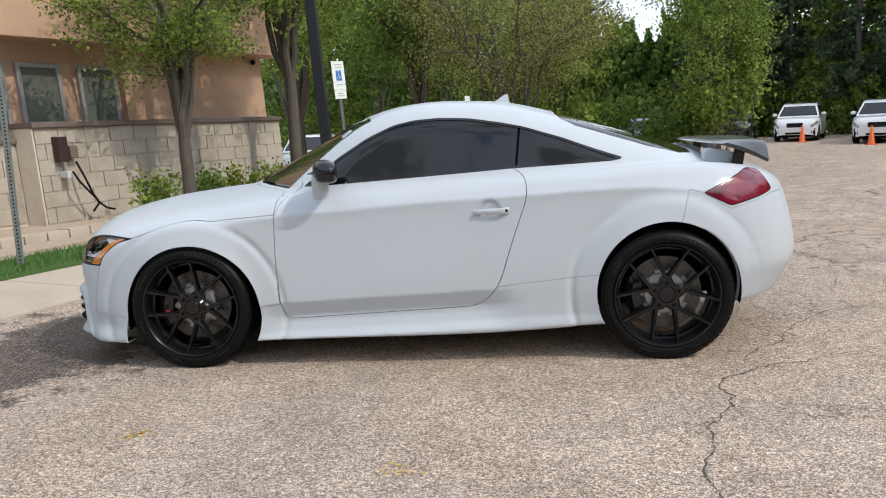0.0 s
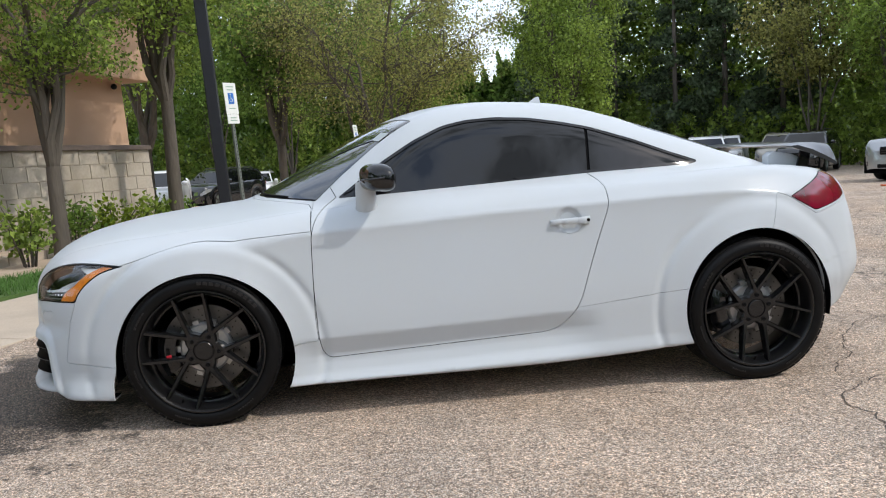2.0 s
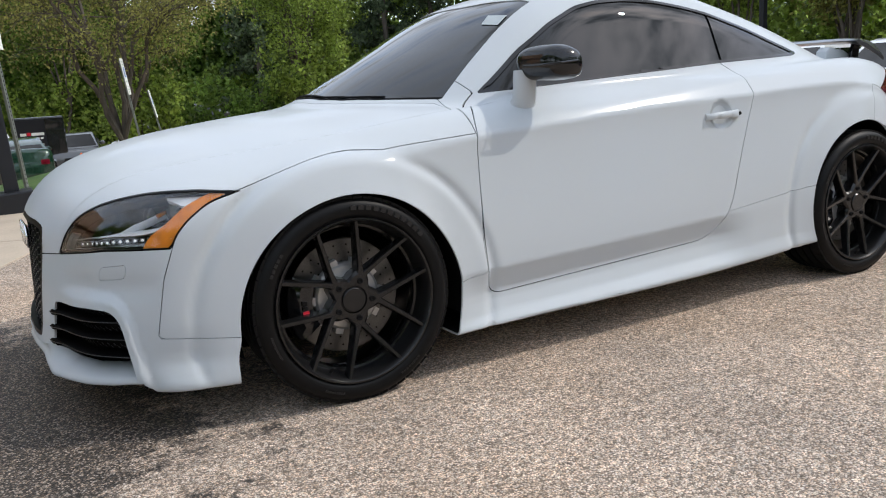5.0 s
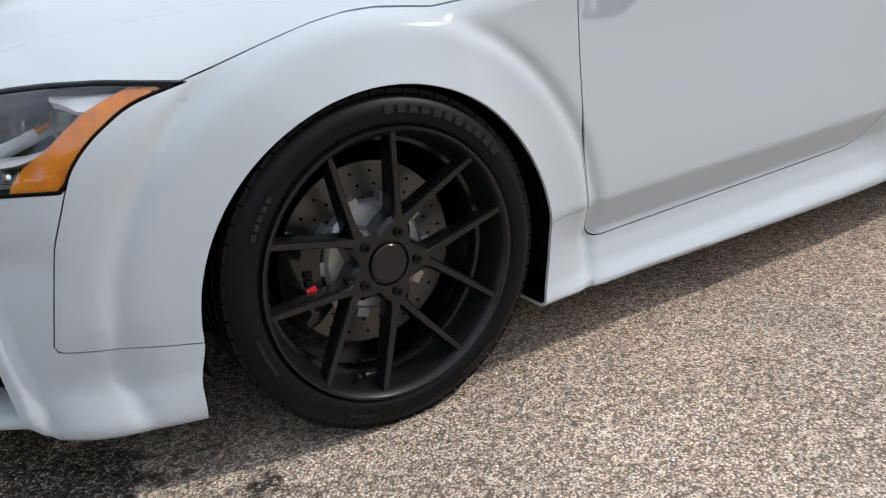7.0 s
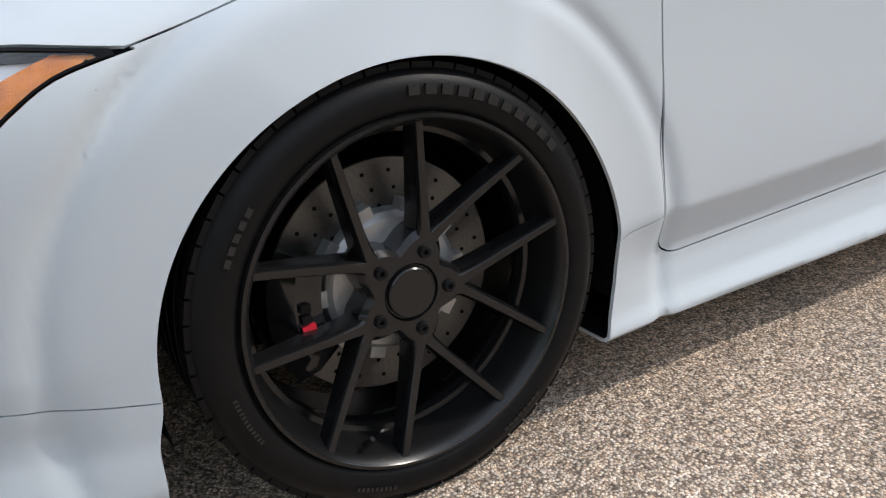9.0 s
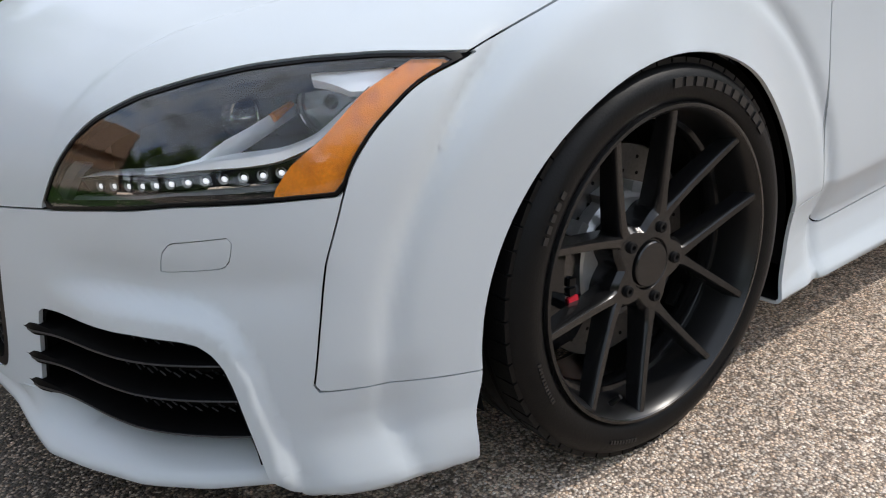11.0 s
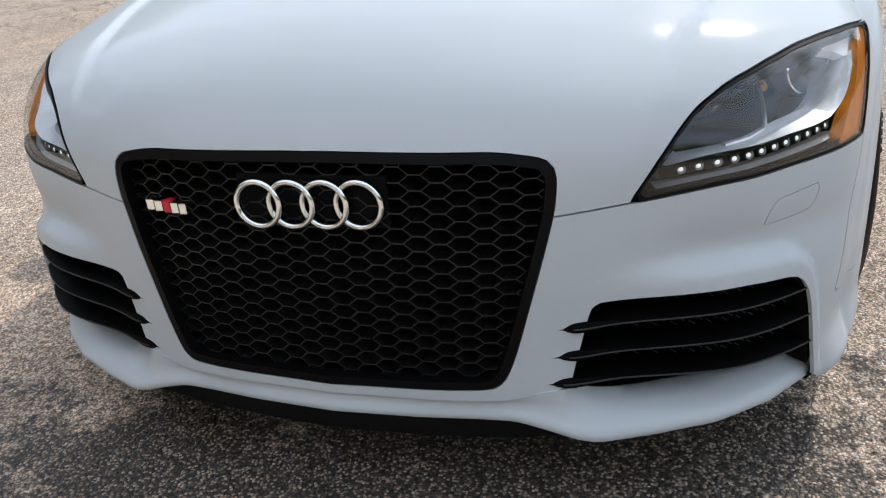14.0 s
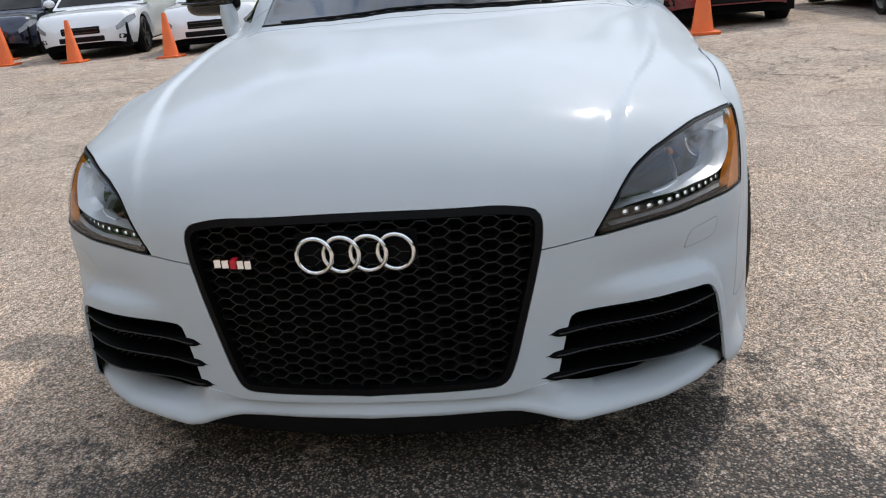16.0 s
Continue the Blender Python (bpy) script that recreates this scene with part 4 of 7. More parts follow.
# wheels
def wheel(x, sign, z, turn, front):
    hub = new("wheel")
    hub.parent = coupe
    hub.matrix_world = pose(x, sign * 0.895, z, 0, 0, 0 if sign < 0 else 180)
    tagged(hub, "black ten-spoke wheel with a low road tyre")
    tr, rr = 0.326, 0.262
    # tyre: -y is outwards
    prof = [(rr - 0.004, 0.015), (rr + 0.002, 0.002), (rr + 0.012, -0.004), (rr + 0.030, -0.006), (rr + 0.045, -0.002), (tr - 0.008, 0.010), (tr - 0.002, 0.022), (tr, 0.040)]
    for k in range(4):
        y = 0.058 + 0.043 * k
        prof += [(tr, y), (tr - 0.007, y + 0.001), (tr - 0.007, y + 0.009), (tr, y + 0.010)]
    prof += [(tr, 0.222), (tr - 0.008, 0.245), (tr - 0.04, 0.256), (rr, 0.25), (rr - 0.004, 0.24)]
    part("tyre", lathe(bmesh.new(), prof, 96, closed=True), TYRE, hub, "worn black low-profile tyre", smooth=35)
    # shoulder blocks
    bm = bmesh.new()
    for k in range(60):
        t = k * math.tau / 60
        c, s = math.cos(t), math.sin(t)
        m = Matrix(((c, 0, -s, 0), (0, 1, 0, 0), (s, 0, c, 0), (0, 0, 0, 1)))
        box(bm, tr - 0.014, 0.012, -0.0150, tr + 0.0008, 0.052, 0.0150, m)
    tagged(part("tread_block", bm, TYRE, hub, "shoulder tread blocks"), kind="stuff")
    # raised lettering and size marks, as plain bars
    bm = bmesh.new()
    for at, n, wide, high, r in ((66, 11, 3.3, 0.0135, rr + 0.031), (150, 5, 2.2, 0.008, rr + 0.028), (200, 12, 0.9, 0.006, rr + 0.026), (250, 9, 1.0, 0.006, rr + 0.030), (305, 8, 1.4, 0.006, rr + 0.028)):
        for k in range(n):
            t = radians(at - n * wide * 0.75 + k * wide * 1.5)
            c, s = math.cos(t), math.sin(t)
            half = r * radians(wide) / 2
            m = Matrix(((c, 0, -s, 0), (0, 1, 0, 0), (s, 0, c, 0), (0, 0, 0, 1)))
            box(bm, r - high / 2, -0.0078, -half, r + high / 2, -0.003, half, m)
    tagged(part("sidewall_marking", bm, TYRE_MARK, hub, "raised marks on the tyre wall"), kind="stuff")
    # rim barrel
    prof = [(rr + 0.001, 0.004), (rr - 0.002, -0.002), (rr - 0.008, -0.003), (rr - 0.013, 0.004), (rr - 0.018, 0.02), (rr - 0.026, 0.06), (rr - 0.03, 0.20), (rr - 0.014, 0.225), (rr + 0.0, 0.23), (rr + 0.003, 0.22), (rr - 0.018, 0.19), (rr - 0.016, 0.06), (rr - 0.004, 0.02)]
    part("rim", lathe(bmesh.new(), prof, 96, closed=True), BARREL, hub, "black rim barrel", smooth=35)
    # stepped outer flange, and a second step deeper in the barrel
    part("rim_flange", lathe(bmesh.new(), [(rr + 0.0015, 0.002), (rr - 0.001, -0.0045), (rr - 0.006, -0.0050), (rr - 0.009, -0.001), (rr - 0.010, 0.010), (rr - 0.004, 0.014)], 96, closed=True), RIM, hub, "satin black rim flange", smooth=30)
    part("rim_step", lathe(bmesh.new(), [(rr - 0.020, 0.066), (rr - 0.034, 0.070), (rr - 0.037, 0.076), (rr - 0.037, 0.10), (rr - 0.02, 0.104)], 96, closed=True), RIM, hub, smooth=30)
    # balance weights and the valve
    for t in (radians(-38 + turn), radians(-62 + turn), radians(-96 + turn)):
        c, s = math.cos(t), math.sin(t)
        bm = bmesh.new()
        box(bm, rr - 0.037, 0.108, -0.022, rr - 0.029, 0.128, 0.022, Matrix(((c, 0, -s, 0), (0, 1, 0, 0), (s, 0, c, 0), (0, 0, 0, 1))))
        part("balance_weight", bm, STEEL, hub, bevel=0.002)
    t = radians(-116 + turn)
    bm = bmesh.new()
    tube(bm, [(0.236 * math.cos(t), 0.02, 0.236 * math.sin(t)), (0.218 * math.cos(t), 0.006, 0.218 * math.sin(t))], [0.0055, 0.004], 10)
    part("valve", bm, MATT, hub, smooth=40)
    for pair in range(5):
        for side in (-1, 1):
            mid = radians(64 + turn + 72 * pair)
            bm = bmesh.new()
            rows = []
            for k in range(11):
                u = k / 10
                r = 0.070 + (0.254 - 0.070) * u
                t = mid + 0.01 + side * math.asin(min((0.004 + max(r - 0.082, 0.0) * 0.515) / r, 0.9))
                wide = 0.0100 - 0.0022 * u + 0.004 * max(0.25 - u, 0) * 4
                yy = 0.032 - 0.030 * u ** 1.25
                deep = 0.042 - 0.016 * u
                c, s = math.cos(t), math.sin(t)
                row = []
                for o, y in ((-wide * 1.3, yy + deep), (-wide * 1.05, yy + 0.010), (-wide * 0.90, yy + 0.0035), (-wide * 0.62, yy), (wide * 0.62, yy), (wide * 0.90, yy + 0.0035), (wide * 1.05, yy + 0.010), (wide * 1.3, yy + deep)):
                    row.append(bm.verts.new((r * c - o * s, y, r * s + o * c)))
                rows.append(row)
            for a, b in zip(rows, rows[1:]):
                for j in range(8):
                    bm.faces.new((a[j], a[(j + 1) % 8], b[(j + 1) % 8], b[j]))
            bm.faces.new(rows[0])
            bm.faces.new(rows[-1][::-1])
            part("spoke", bm, RIM, hub, smooth=28)
    prof = [(0.0, 0.026), (0.036, 0.026), (0.038, 0.028), (0.039, 0.034), (0.041, 0.034), (0.044, 0.030), (0.072, 0.031), (0.082, 0.040), (0.084, 0.085), (0.0, 0.085)]
    bm = lathe(bmesh.new(), prof, 80)
    for v in bm.verts:
        r = math.hypot(v.co.x, v.co.z)
        if r > 0.06:
            wave = (0.5 + 0.5 * math.cos(5 * (math.atan2(v.co.z, v.co.x) - radians(66 + turn)))) ** 0.7
            k = (0.80 + 0.36 * wave)
            v.co.x, v.co.z = v.co.x * k, v.co.z * k
    part("hub_centre", bm, RIM, hub, "black wheel centre", smooth=30)
    for k in range(5):
        t = radians(66 + turn + 72 * k)
        m = pose(0.062 * math.cos(t), 0, 0.062 * math.sin(t))
        part("wheel_bolt", lathe(bmesh.new(), [(0.0, 0.030), (0.0035, 0.030), (0.0045, 0.0245), (0.0085, 0.0245), (0.0095, 0.027), (0.0095, 0.045), (0.0, 0.045)], 12, m), MATT, hub, smooth=30)
    # brake disc with drilled holes, silver bell, caliper
    part("brake_disc", lathe(bmesh.new(), [(0.095, 0.112), (0.183, 0.112), (0.185, 0.114), (0.185, 0.138), (0.183, 0.140), (0.095, 0.140)], 72, closed=True), STEEL, hub, "drilled steel brake disc", smooth=30)
    bm = bmesh.new()
    for k in range(24):
        for j in range(3):
            t = radians(15 * k + j * 4)
            r = 0.112 + 0.026 * j
            lathe(bm, [(0.0, 0.1108), (0.0032, 0.1108), (0.0032, 0.114), (0.0, 0.114)], 8, pose(r * math.cos(t), 0, r * math.sin(t)))
    tagged(part("disc_hole", bm, UNDER, hub), kind="stuff")
    bm = lathe(bmesh.new(), [(0.06, 0.080), (0.100, 0.082), (0.109, 0.090), (0.111, 0.118), (0.06, 0.118)], 48, closed=True)
    tabs = []
    for k in range(10):
        t = math.tau * k / 10
        c, s = math.cos(t), math.sin(t)
        tabs.append(Matrix(((c, 0, -s, 0), (0, 1, 0, 0), (s, 0, c, 0), (0, 0, 0, 1))))
    bell = part("disc_bell", bm, SILVER, hub, "bright silver disc bell", smooth=30)
    for m in tabs:
        bm = bmesh.new()
        box(bm, 0.095, 0.088, -0.013, 0.124, 0.116, 0.013, m)
        part("bell_tab", bm, SILVER, bell)
    bm = bmesh.new()
    rows = []
    for k in range(13):
        t = radians(152 + 62 * k / 12)
        c, s = math.cos(t), math.sin(t)
        fade = math.sin(math.pi * (0.12 + 0.76 * k / 12))
        rows.append([bm.verts.new((r * c, y, r * s)) for r, y in ((0.118, 0.098), (0.125 , 0.075 - 0.010 * fade), (0.168, 0.068 - 0.012 * fade), (0.200, 0.080), (0.205, 0.15), (0.118, 0.15))])
    for a, b in zip(rows, rows[1:]):
        for j in range(6):
            bm.faces.new((a[j], a[(j + 1) % 6], b[(j + 1) % 6], b[j]))
    bm.faces.new(rows[0])
    bm.faces.new(rows[-1][::-1])
    cal = part("brake_caliper", bm, GLOSS, hub, "gloss black brake caliper with a red mark", smooth=40)
    if front:
        def mark(t0, t1, r0, r1, m, name, y=0.0535):
            bm = bmesh.new()
            a, b = radians(t0), radians(t1)
            prism(bm, [(r0 * math.cos(a), r0 * math.sin(a)), (r1 * math.cos(a), r1 * math.sin(a)), (r1 * math.cos(b), r1 * math.sin(b)), (r0 * math.cos(b), r0 * math.sin(b))], y, y + 0.012, lambda p, q, d: (p, d, q))
            part(name, bm, m, hub)
        mark(186, 192.5, 0.142, 0.162, RED, "caliper_mark")
        mark(174, 178.5, 0.146, 0.160, SATIN, "caliper_letter", 0.0525)
        mark(180, 184.5, 0.146, 0.160, SATIN, "caliper_letter", 0.0525)
    return hub


for x, z, turn, front in ((-1.234, 0.326, 0, True), (1.234, 0.326, 22, False)):
    for sign in (-1, 1):
        wheel(x, sign, z, turn, front)

# door mirrors
for sign in (-1, 1):
    mirror = thing("door_mirror", "", "")
    mirror.parent = coupe
    tagged(mirror, "gloss black door mirror on a white foot")
    k_side = -sign
    bm = bmesh.new()
    bmesh.ops.create_uvsphere(bm, u_segments=32, v_segments=20, radius=1)
    for v in bm.verts:
        x, y, z = v.co
        x = math.copysign(abs(x) ** 0.75, x)
        y = math.copysign(abs(y) ** 0.62, y)
        z = math.copysign(abs(z) ** 0.70, z)
        px = -0.468 + 0.066 * x + 0.05 * (y + 0.4) * 0.5
        py = 0.872 + 0.112 * y
        pz = 1.016 + (0.060 if z > 0 else 0.058) * z - 0.012 * max(y - 0.5, 0) - 0.010 * (x > 0) * x
        if px > -0.40 + 0.03 * y:
            px = -0.40 + 0.03 * y
        v.co = (px, sign * py, pz)
    part("mirror_cap", bm, GLOSS, mirror, "gloss black mirror cap", smooth=50)
    bm = bmesh.new()
    tube(bm, [(-0.512, sign * 0.80, 1.0), (-0.5095, sign * 0.80, 0.965), (-0.509, sign * 0.797, 0.925), (-0.508, sign * 0.785, 0.890), (-0.508, sign * 0.765, 0.868)], [0.034, 0.040, 0.040, 0.042, 0.05], 20)
    for v in bm.verts:
        v.co.x = -0.509 + (v.co.x + 0.509) * 1.12
        v.co.y = sign * (0.79 + (abs(v.co.y) - 0.79) * 0.75)
    part("mirror_foot", bm, PAINT, mirror, "white mirror foot", smooth=50)
    bm = bmesh.new()
    tube(bm, [(-0.535, sign * 0.83, 1.012), (-0.53, sign * 0.94, 1.010), (-0.49, sign * 0.985, 1.012), (-0.43, sign * 0.99, 1.016)], 0.0035, 8)
    part("turn_signal", bm, GLOSS, mirror)

# door handles in round recesses
for sign in (-1, 1):
    handle = thing("door_handle", "", "")
    handle.parent = coupe
    tagged(handle, "white door handle over a round recess")
    bm = bmesh.new()
    ring = []
    for r, d in ((0.052, 0.0008), (0.050, 0.0006), (0.030, -0.004), (0.0, -0.0065)):
        ring.append([on_side(0.372 + r * math.cos(t) * 1.15, 0.778 + r * math.sin(t), d + 0.0072 * (1 if r < 0.051 else 0) * 0 + 0.001, sign) for t in [i * math.tau / 28 for i in range(28)]])
    verts = [v for r in ring for v in r]
    raw("recess", verts, [(r * 28 + k, r * 28 + (k + 1) % 28, r * 28 + 28 + (k + 1) % 28, r * 28 + 28 + k) for r in range(3) for k in range(28)], PAINT, handle, smooth=60)
    rows, bm = [], bmesh.new()
    for k in range(13):
        u = k / 12
        x = 0.285 + 0.18 * u
        h = 0.0125 + 0.004 * u
        out = 0.026 * math.sin(math.pi * min(max(u, 0.0), 1.0)) ** 0.5 + 0.006
        z = 0.777 + 0.004 * u
        rows.append([bm.verts.new(on_side(x, z + dz * h, d, sign)) for dz, d in ((-0.7, out - 0.012), (-1.0, out - 0.005), (-0.5, out), (0.5, out + 0.001), (1.0, out - 0.005), (0.7, out - 0.012))])
    for a, b in zip(rows, rows[1:]):
        for j in range(6):
            bm.faces.new((a[j], a[(j + 1) % 6], b[(j + 1) % 6], b[j]))
    bm.faces.new(rows[0])
    bm.faces.new(rows[-1][::-1])
    part("grip", bm, PAINT, handle, smooth=45)
    if sign < 0:
        q, d = on_side(0.452, 0.781, 0.018), on_side(0.452, 0.781, 0.0225)
        bm = bmesh.new()
        tube(bm, (q, d), 0.0075, 14)
        part("lock_cylinder", bm, SATIN, handle, smooth=40)

# roof aerial, cowl, wipers, screen sticker
bm = bmesh.new()
base = on_top(0.44, 0.0)
prism(bm, [(0.350, base.z - 0.004), (0.395, base.z + 0.014), (0.446, base.z + 0.046), (0.462, base.z + 0.048), (0.466, base.z + 0.024), (0.474, base.z - 0.008)], -0.012, 0.012, lambda p, q, d: (p, d * (1.25 - min((q - base.z) / 0.06, 1)), q))
part("roof_aerial", bm, PAINT, coupe, "white shark-fin roof aerial", smooth=40)
rows = []
for k in range(25):
    a = 0.60 * k / 24
    x0 = float(np.interp(a, (0, 0.166, 0.28, 0.405, 0.6), (-1.082, -1.067, -1.022, -0.937, -0.772)))
    x1 = float(np.interp(a, (0, 0.166, 0.28, 0.405, 0.6), (-1.035, -1.02, -0.975, -0.891, -0.727)))
    rows.append([Vector(on_top(x0, -a, -0.010)), Vector(on_top((x0 + x1) / 2, -a, -0.018)), Vector(on_top(x1, -a, 0.001))])
rows = [[Vector((v.x, -v.y, v.z)) for v in r] for r in rows[:0:-1]] + rows
verts = [v for r in rows for v in r]
raw("cowl", verts, [(i * 3 + k, i * 3 + k + 1, i * 3 + 4 + k, i * 3 + 3 + k) for i in range(len(rows) - 1) for k in range(2)], MATT, coupe, "black cowl below the windshield", smooth=40)
for y0, y1 in ((-0.42, 0.08), (0.02, 0.50)):
    bm = bmesh.new()
    pts = []
    for k in range(9):
        y = y0 + (y1 - y0) * k / 8
        xb = float(np.interp(abs(y), (0, 0.166, 0.28, 0.405, 0.6), (-1.02, -1.005, -0.96, -0.876, -0.715)))
        pts.append(on_top(xb - 0.006, y, 0.002))
    tube(bm, pts, 0.004, 8)
    part("wiper", bm, MATT, coupe, "black windshield wiper", smooth=40)
bm = bmesh.new()
pts = [on_top(x, y, 0.0006) for x, y in ((-0.458, -0.448), (-0.430, -0.520), (-0.379, -0.510), (-0.411, -0.426))]
bm.faces.new([bm.verts.new(p) for p in pts])
sticker = part("windshield_sticker", bm, material("sticker_paper", (0.42, 0.47, 0.48), 0.5, spread=0.15, scale=200), coupe, "small pale sticker")

# rear wing
wing = thing("rear_wing", "", "")
wing.parent = coupe
tagged(wing, "grey fixed rear wing")
WING = material("satin_grey_wing", (0.045, 0.047, 0.05), 0.28, 0.3, coat=0.6, spread=0.1, scale=20)
rows = []
for k in range(61):
    y = 0.60 * (k / 30 - 1)
    a = abs(y) / 0.60
    x0, x1 = 1.49 + 0.07 * a ** 3, 1.825 - 0.03 * a ** 2
    z0 = 1.058 - 0.006 * a ** 2
    drop = 0.088 * max((a - 0.82) / 0.18, 0.0) ** 1.8
    row = []
    for u, h in ((0.0, 0.0), (0.12, 0.012), (0.45, 0.019), (0.75, 0.017), (0.97, 0.012), (1.0, 0.006), (0.97, -0.006), (0.75, -0.004), (0.40, -0.006), (0.10, -0.006)):
        row.append((x0 + (x1 - x0) * u, y, z0 + h - drop * u ** 1.2 - 0.012 * u * a))
    rows.append(row)
verts = [v for r in rows for v in r]
raw("wing_blade", verts, [(i * 10 + j, i * 10 + (j + 1) % 10, i * 10 + 10 + (j + 1) % 10, i * 10 + 10 + j) for i in range(60) for j in range(10)] + [tuple(range(10)), tuple(range(609, 599, -1))], WING, wing, smooth=35)
for y in (-0.47, 0.47):
    bm = bmesh.new()
    prism(bm, [(1.49, 0.96), (1.66, 0.93), (1.675, 0.985), (1.62, 1.012), (1.52, 1.030), (1.49, 1.010)], y - 0.03, y + 0.03, lambda p, q, d: (p, d, q))
    part("wing_foot", bm, PAINT, wing, "white wing foot", bevel=0.008)
    bm = bmesh.new()
    prism(bm, [(1.62, 0.93), (1.68, 0.91), (1.70, 1.040), (1.65, 1.050)], y * 1.12 - 0.008, y * 1.12 + 0.008, lambda p, q, d: (p, d, q))
    part("wing_strut", bm, GLOSS, wing, "black wing strut", bevel=0.004)
# exhaust and seams of the rear are out of sight; dark rear grille insert under the bumper
bm = boxes((1.80, -0.42, 0.25, 1.87, 0.42, 0.34))
part("rear_diffuser", bm, MATT, coupe, "black rear diffuser", bevel=0.01)

# ---- the car park ----
def fall(x, y):
    """Height of the ground: level round the coupe, lower towards the far lot."""
    return -0.35 * step(15.0, 40.0, y) * step(9.0, 3.0, x) * step(-14.0, -6.0, x) - 1.0 * step(6.5, 15.0, y) * step(8.0, 2.0, x) * step(-9.0, -3.2, x) - 0.40 * step(7.0, 30.0, y) * step(2.0, 8.0, x) - 0.15 * step(6.0, 14.0, x) * step(14.0, 4.0, y)


def asphalt_material():
    m = bpy.data.materials.new("worn_asphalt")
    m.use_nodes = True
    n, l = m.node_tree.nodes, m.node_tree.links
    b = n["Principled BSDF"]
    co = n.new("ShaderNodeTexCoord").outputs["Object"]

    def noise(scale, detail=4, rough=0.5):
        t = n.new("ShaderNodeTexNoise")
        t.inputs["Scale"].default_value, t.inputs["Detail"].default_value, t.inputs["Roughness"].default_value = scale, detail, rough
        l.new(co, t.inputs["Vector"])
        return t.outputs["Fac"]

    def ramp(fac, *stops):
        r = n.new("ShaderNodeValToRGB")
        e = r.color_ramp.elements
        while len(e) < len(stops):
            e.new(0.5)
        for s, (p, c) in zip(e, stops):
            s.position, s.color = p, (*c, 1) if isinstance(c, tuple) else (c, c, c, 1)
        l.new(fac, r.inputs["Fac"])
        return r.outputs["Color"]

    def mix(fac, a, c, kind="MIX"):
        x = n.new("ShaderNodeMix")
        x.data_type, x.blend_type = "RGBA", kind
        for key, v in (("Factor", fac), ("A", a), ("B", c)):
            if isinstance(v, (int, float)):
                x.inputs[key].default_value = v
            elif isinstance(v, tuple):
                x.inputs[key].default_value = (*v, 1)
            else:
                l.new(v, x.inputs[key])
        return x.outputs["Result"]

    chips = n.new("ShaderNodeTexVoronoi")
    chips.inputs["Scale"].default_value = 178
    l.new(co, chips.inputs["Vector"])
    sep = n.new("ShaderNodeSeparateColor")
    l.new(chips.outputs["Color"], sep.inputs["Color"])
    stone = ramp(sep.outputs["Red"], (0.0, (0.18, 0.142, 0.115)), (0.18, (0.40, 0.325, 0.262)), (0.45, (0.60, 0.50, 0.415)), (0.75, (0.67, 0.58, 0.50)), (1.0, (0.76, 0.69, 0.62)))
    stone = mix(1.0, stone, ramp(sep.outputs["Green"], (0.0, (1.04, 0.94, 0.84)), (0.5, (1.0, 1.0, 1.0)), (1.0, (0.90, 0.95, 1.0))), "MULTIPLY")
    gap = ramp(chips.outputs["Distance"], (0.47, 0.0), (0.72, 1.0))
    base = mix(gap, stone, (0.20, 0.163, 0.135))
    grit = ramp(noise(420, 2, 0.5), (0.30, (0.82, 0.78, 0.75)), (0.70, (1.40, 1.31, 1.22)))
    base = mix(1.0, base, grit, "MULTIPLY")
    knot = ramp(noise(52, 3, 0.6), (0.34, 0.58), (0.66, 1.32))
    base = mix(1.0, base, knot, "MULTIPLY")
    patch = ramp(noise(11, 4, 0.6), (0.34, 0.86), (0.66, 1.12))
    base = mix(1.0, base, patch, "MULTIPLY")
    pale = ramp(noise(1.3, 6, 0.6), (0.35, 0.88), (0.65, 1.17))
    base = mix(1.0, base, pale, "MULTIPLY")
    warm = ramp(noise(0.5, 5, 0.6), (0.45, (0.98, 1.0, 1.01)), (0.72, (1.04, 0.98, 0.90)))
    base = mix(1.0, base, warm, "MULTIPLY")
    spot = n.new("ShaderNodeSeparateXYZ")
    l.new(co, spot.inputs["Vector"])
    rear = n.new("ShaderNodeMapRange")
    rear.inputs["From Min"].default_value, rear.inputs["From Max"].default_value, rear.inputs["To Min"].default_value = 0.8, 3.0, 0.25
    l.new(spot.outputs["X"], rear.inputs["Value"])
    back_only = rear.outputs["Result"]
    # fine cracks
    bent = n.new("ShaderNodeMapping")
    wob = n.new("ShaderNodeTexNoise")
    wob.inputs["Scale"].default_value, wob.inputs["Detail"].default_value = 2.2, 6
    l.new(co, wob.inputs["Vector"])
    add = n.new("ShaderNodeVectorMath")
    add.operation = "MULTIPLY_ADD"
    l.new(wob.outputs["Color"], add.inputs[0])
    add.inputs[1].default_value = (0.55, 0.55, 0.0)
    jag = n.new("ShaderNodeTexNoise")
    jag.inputs["Scale"].default_value, jag.inputs["Detail"].default_value = 16.0, 4
    l.new(co, jag.inputs["Vector"])
    fret = n.new("ShaderNodeVectorMath")
    fret.operation = "MULTIPLY_ADD"
    l.new(jag.outputs["Color"], fret.inputs[0])
    fret.inputs[1].default_value = (0.12, 0.12, 0.0)
    l.new(co, fret.inputs[2])
    l.new(fret.outputs["Vector"], add.inputs[2])
    web = n.new("ShaderNodeTexVoronoi")
    web.feature = "DISTANCE_TO_EDGE"
    web.inputs["Scale"].default_value = 0.95
    l.new(add.outputs["Vector"], web.inputs["Vector"])
    line = ramp(web.outputs["Distance"], (0.002, 0.9), (0.009, 0.0))
    some = ramp(noise(0.33, 3), (0.36, 0.0), (0.50, 1.0))
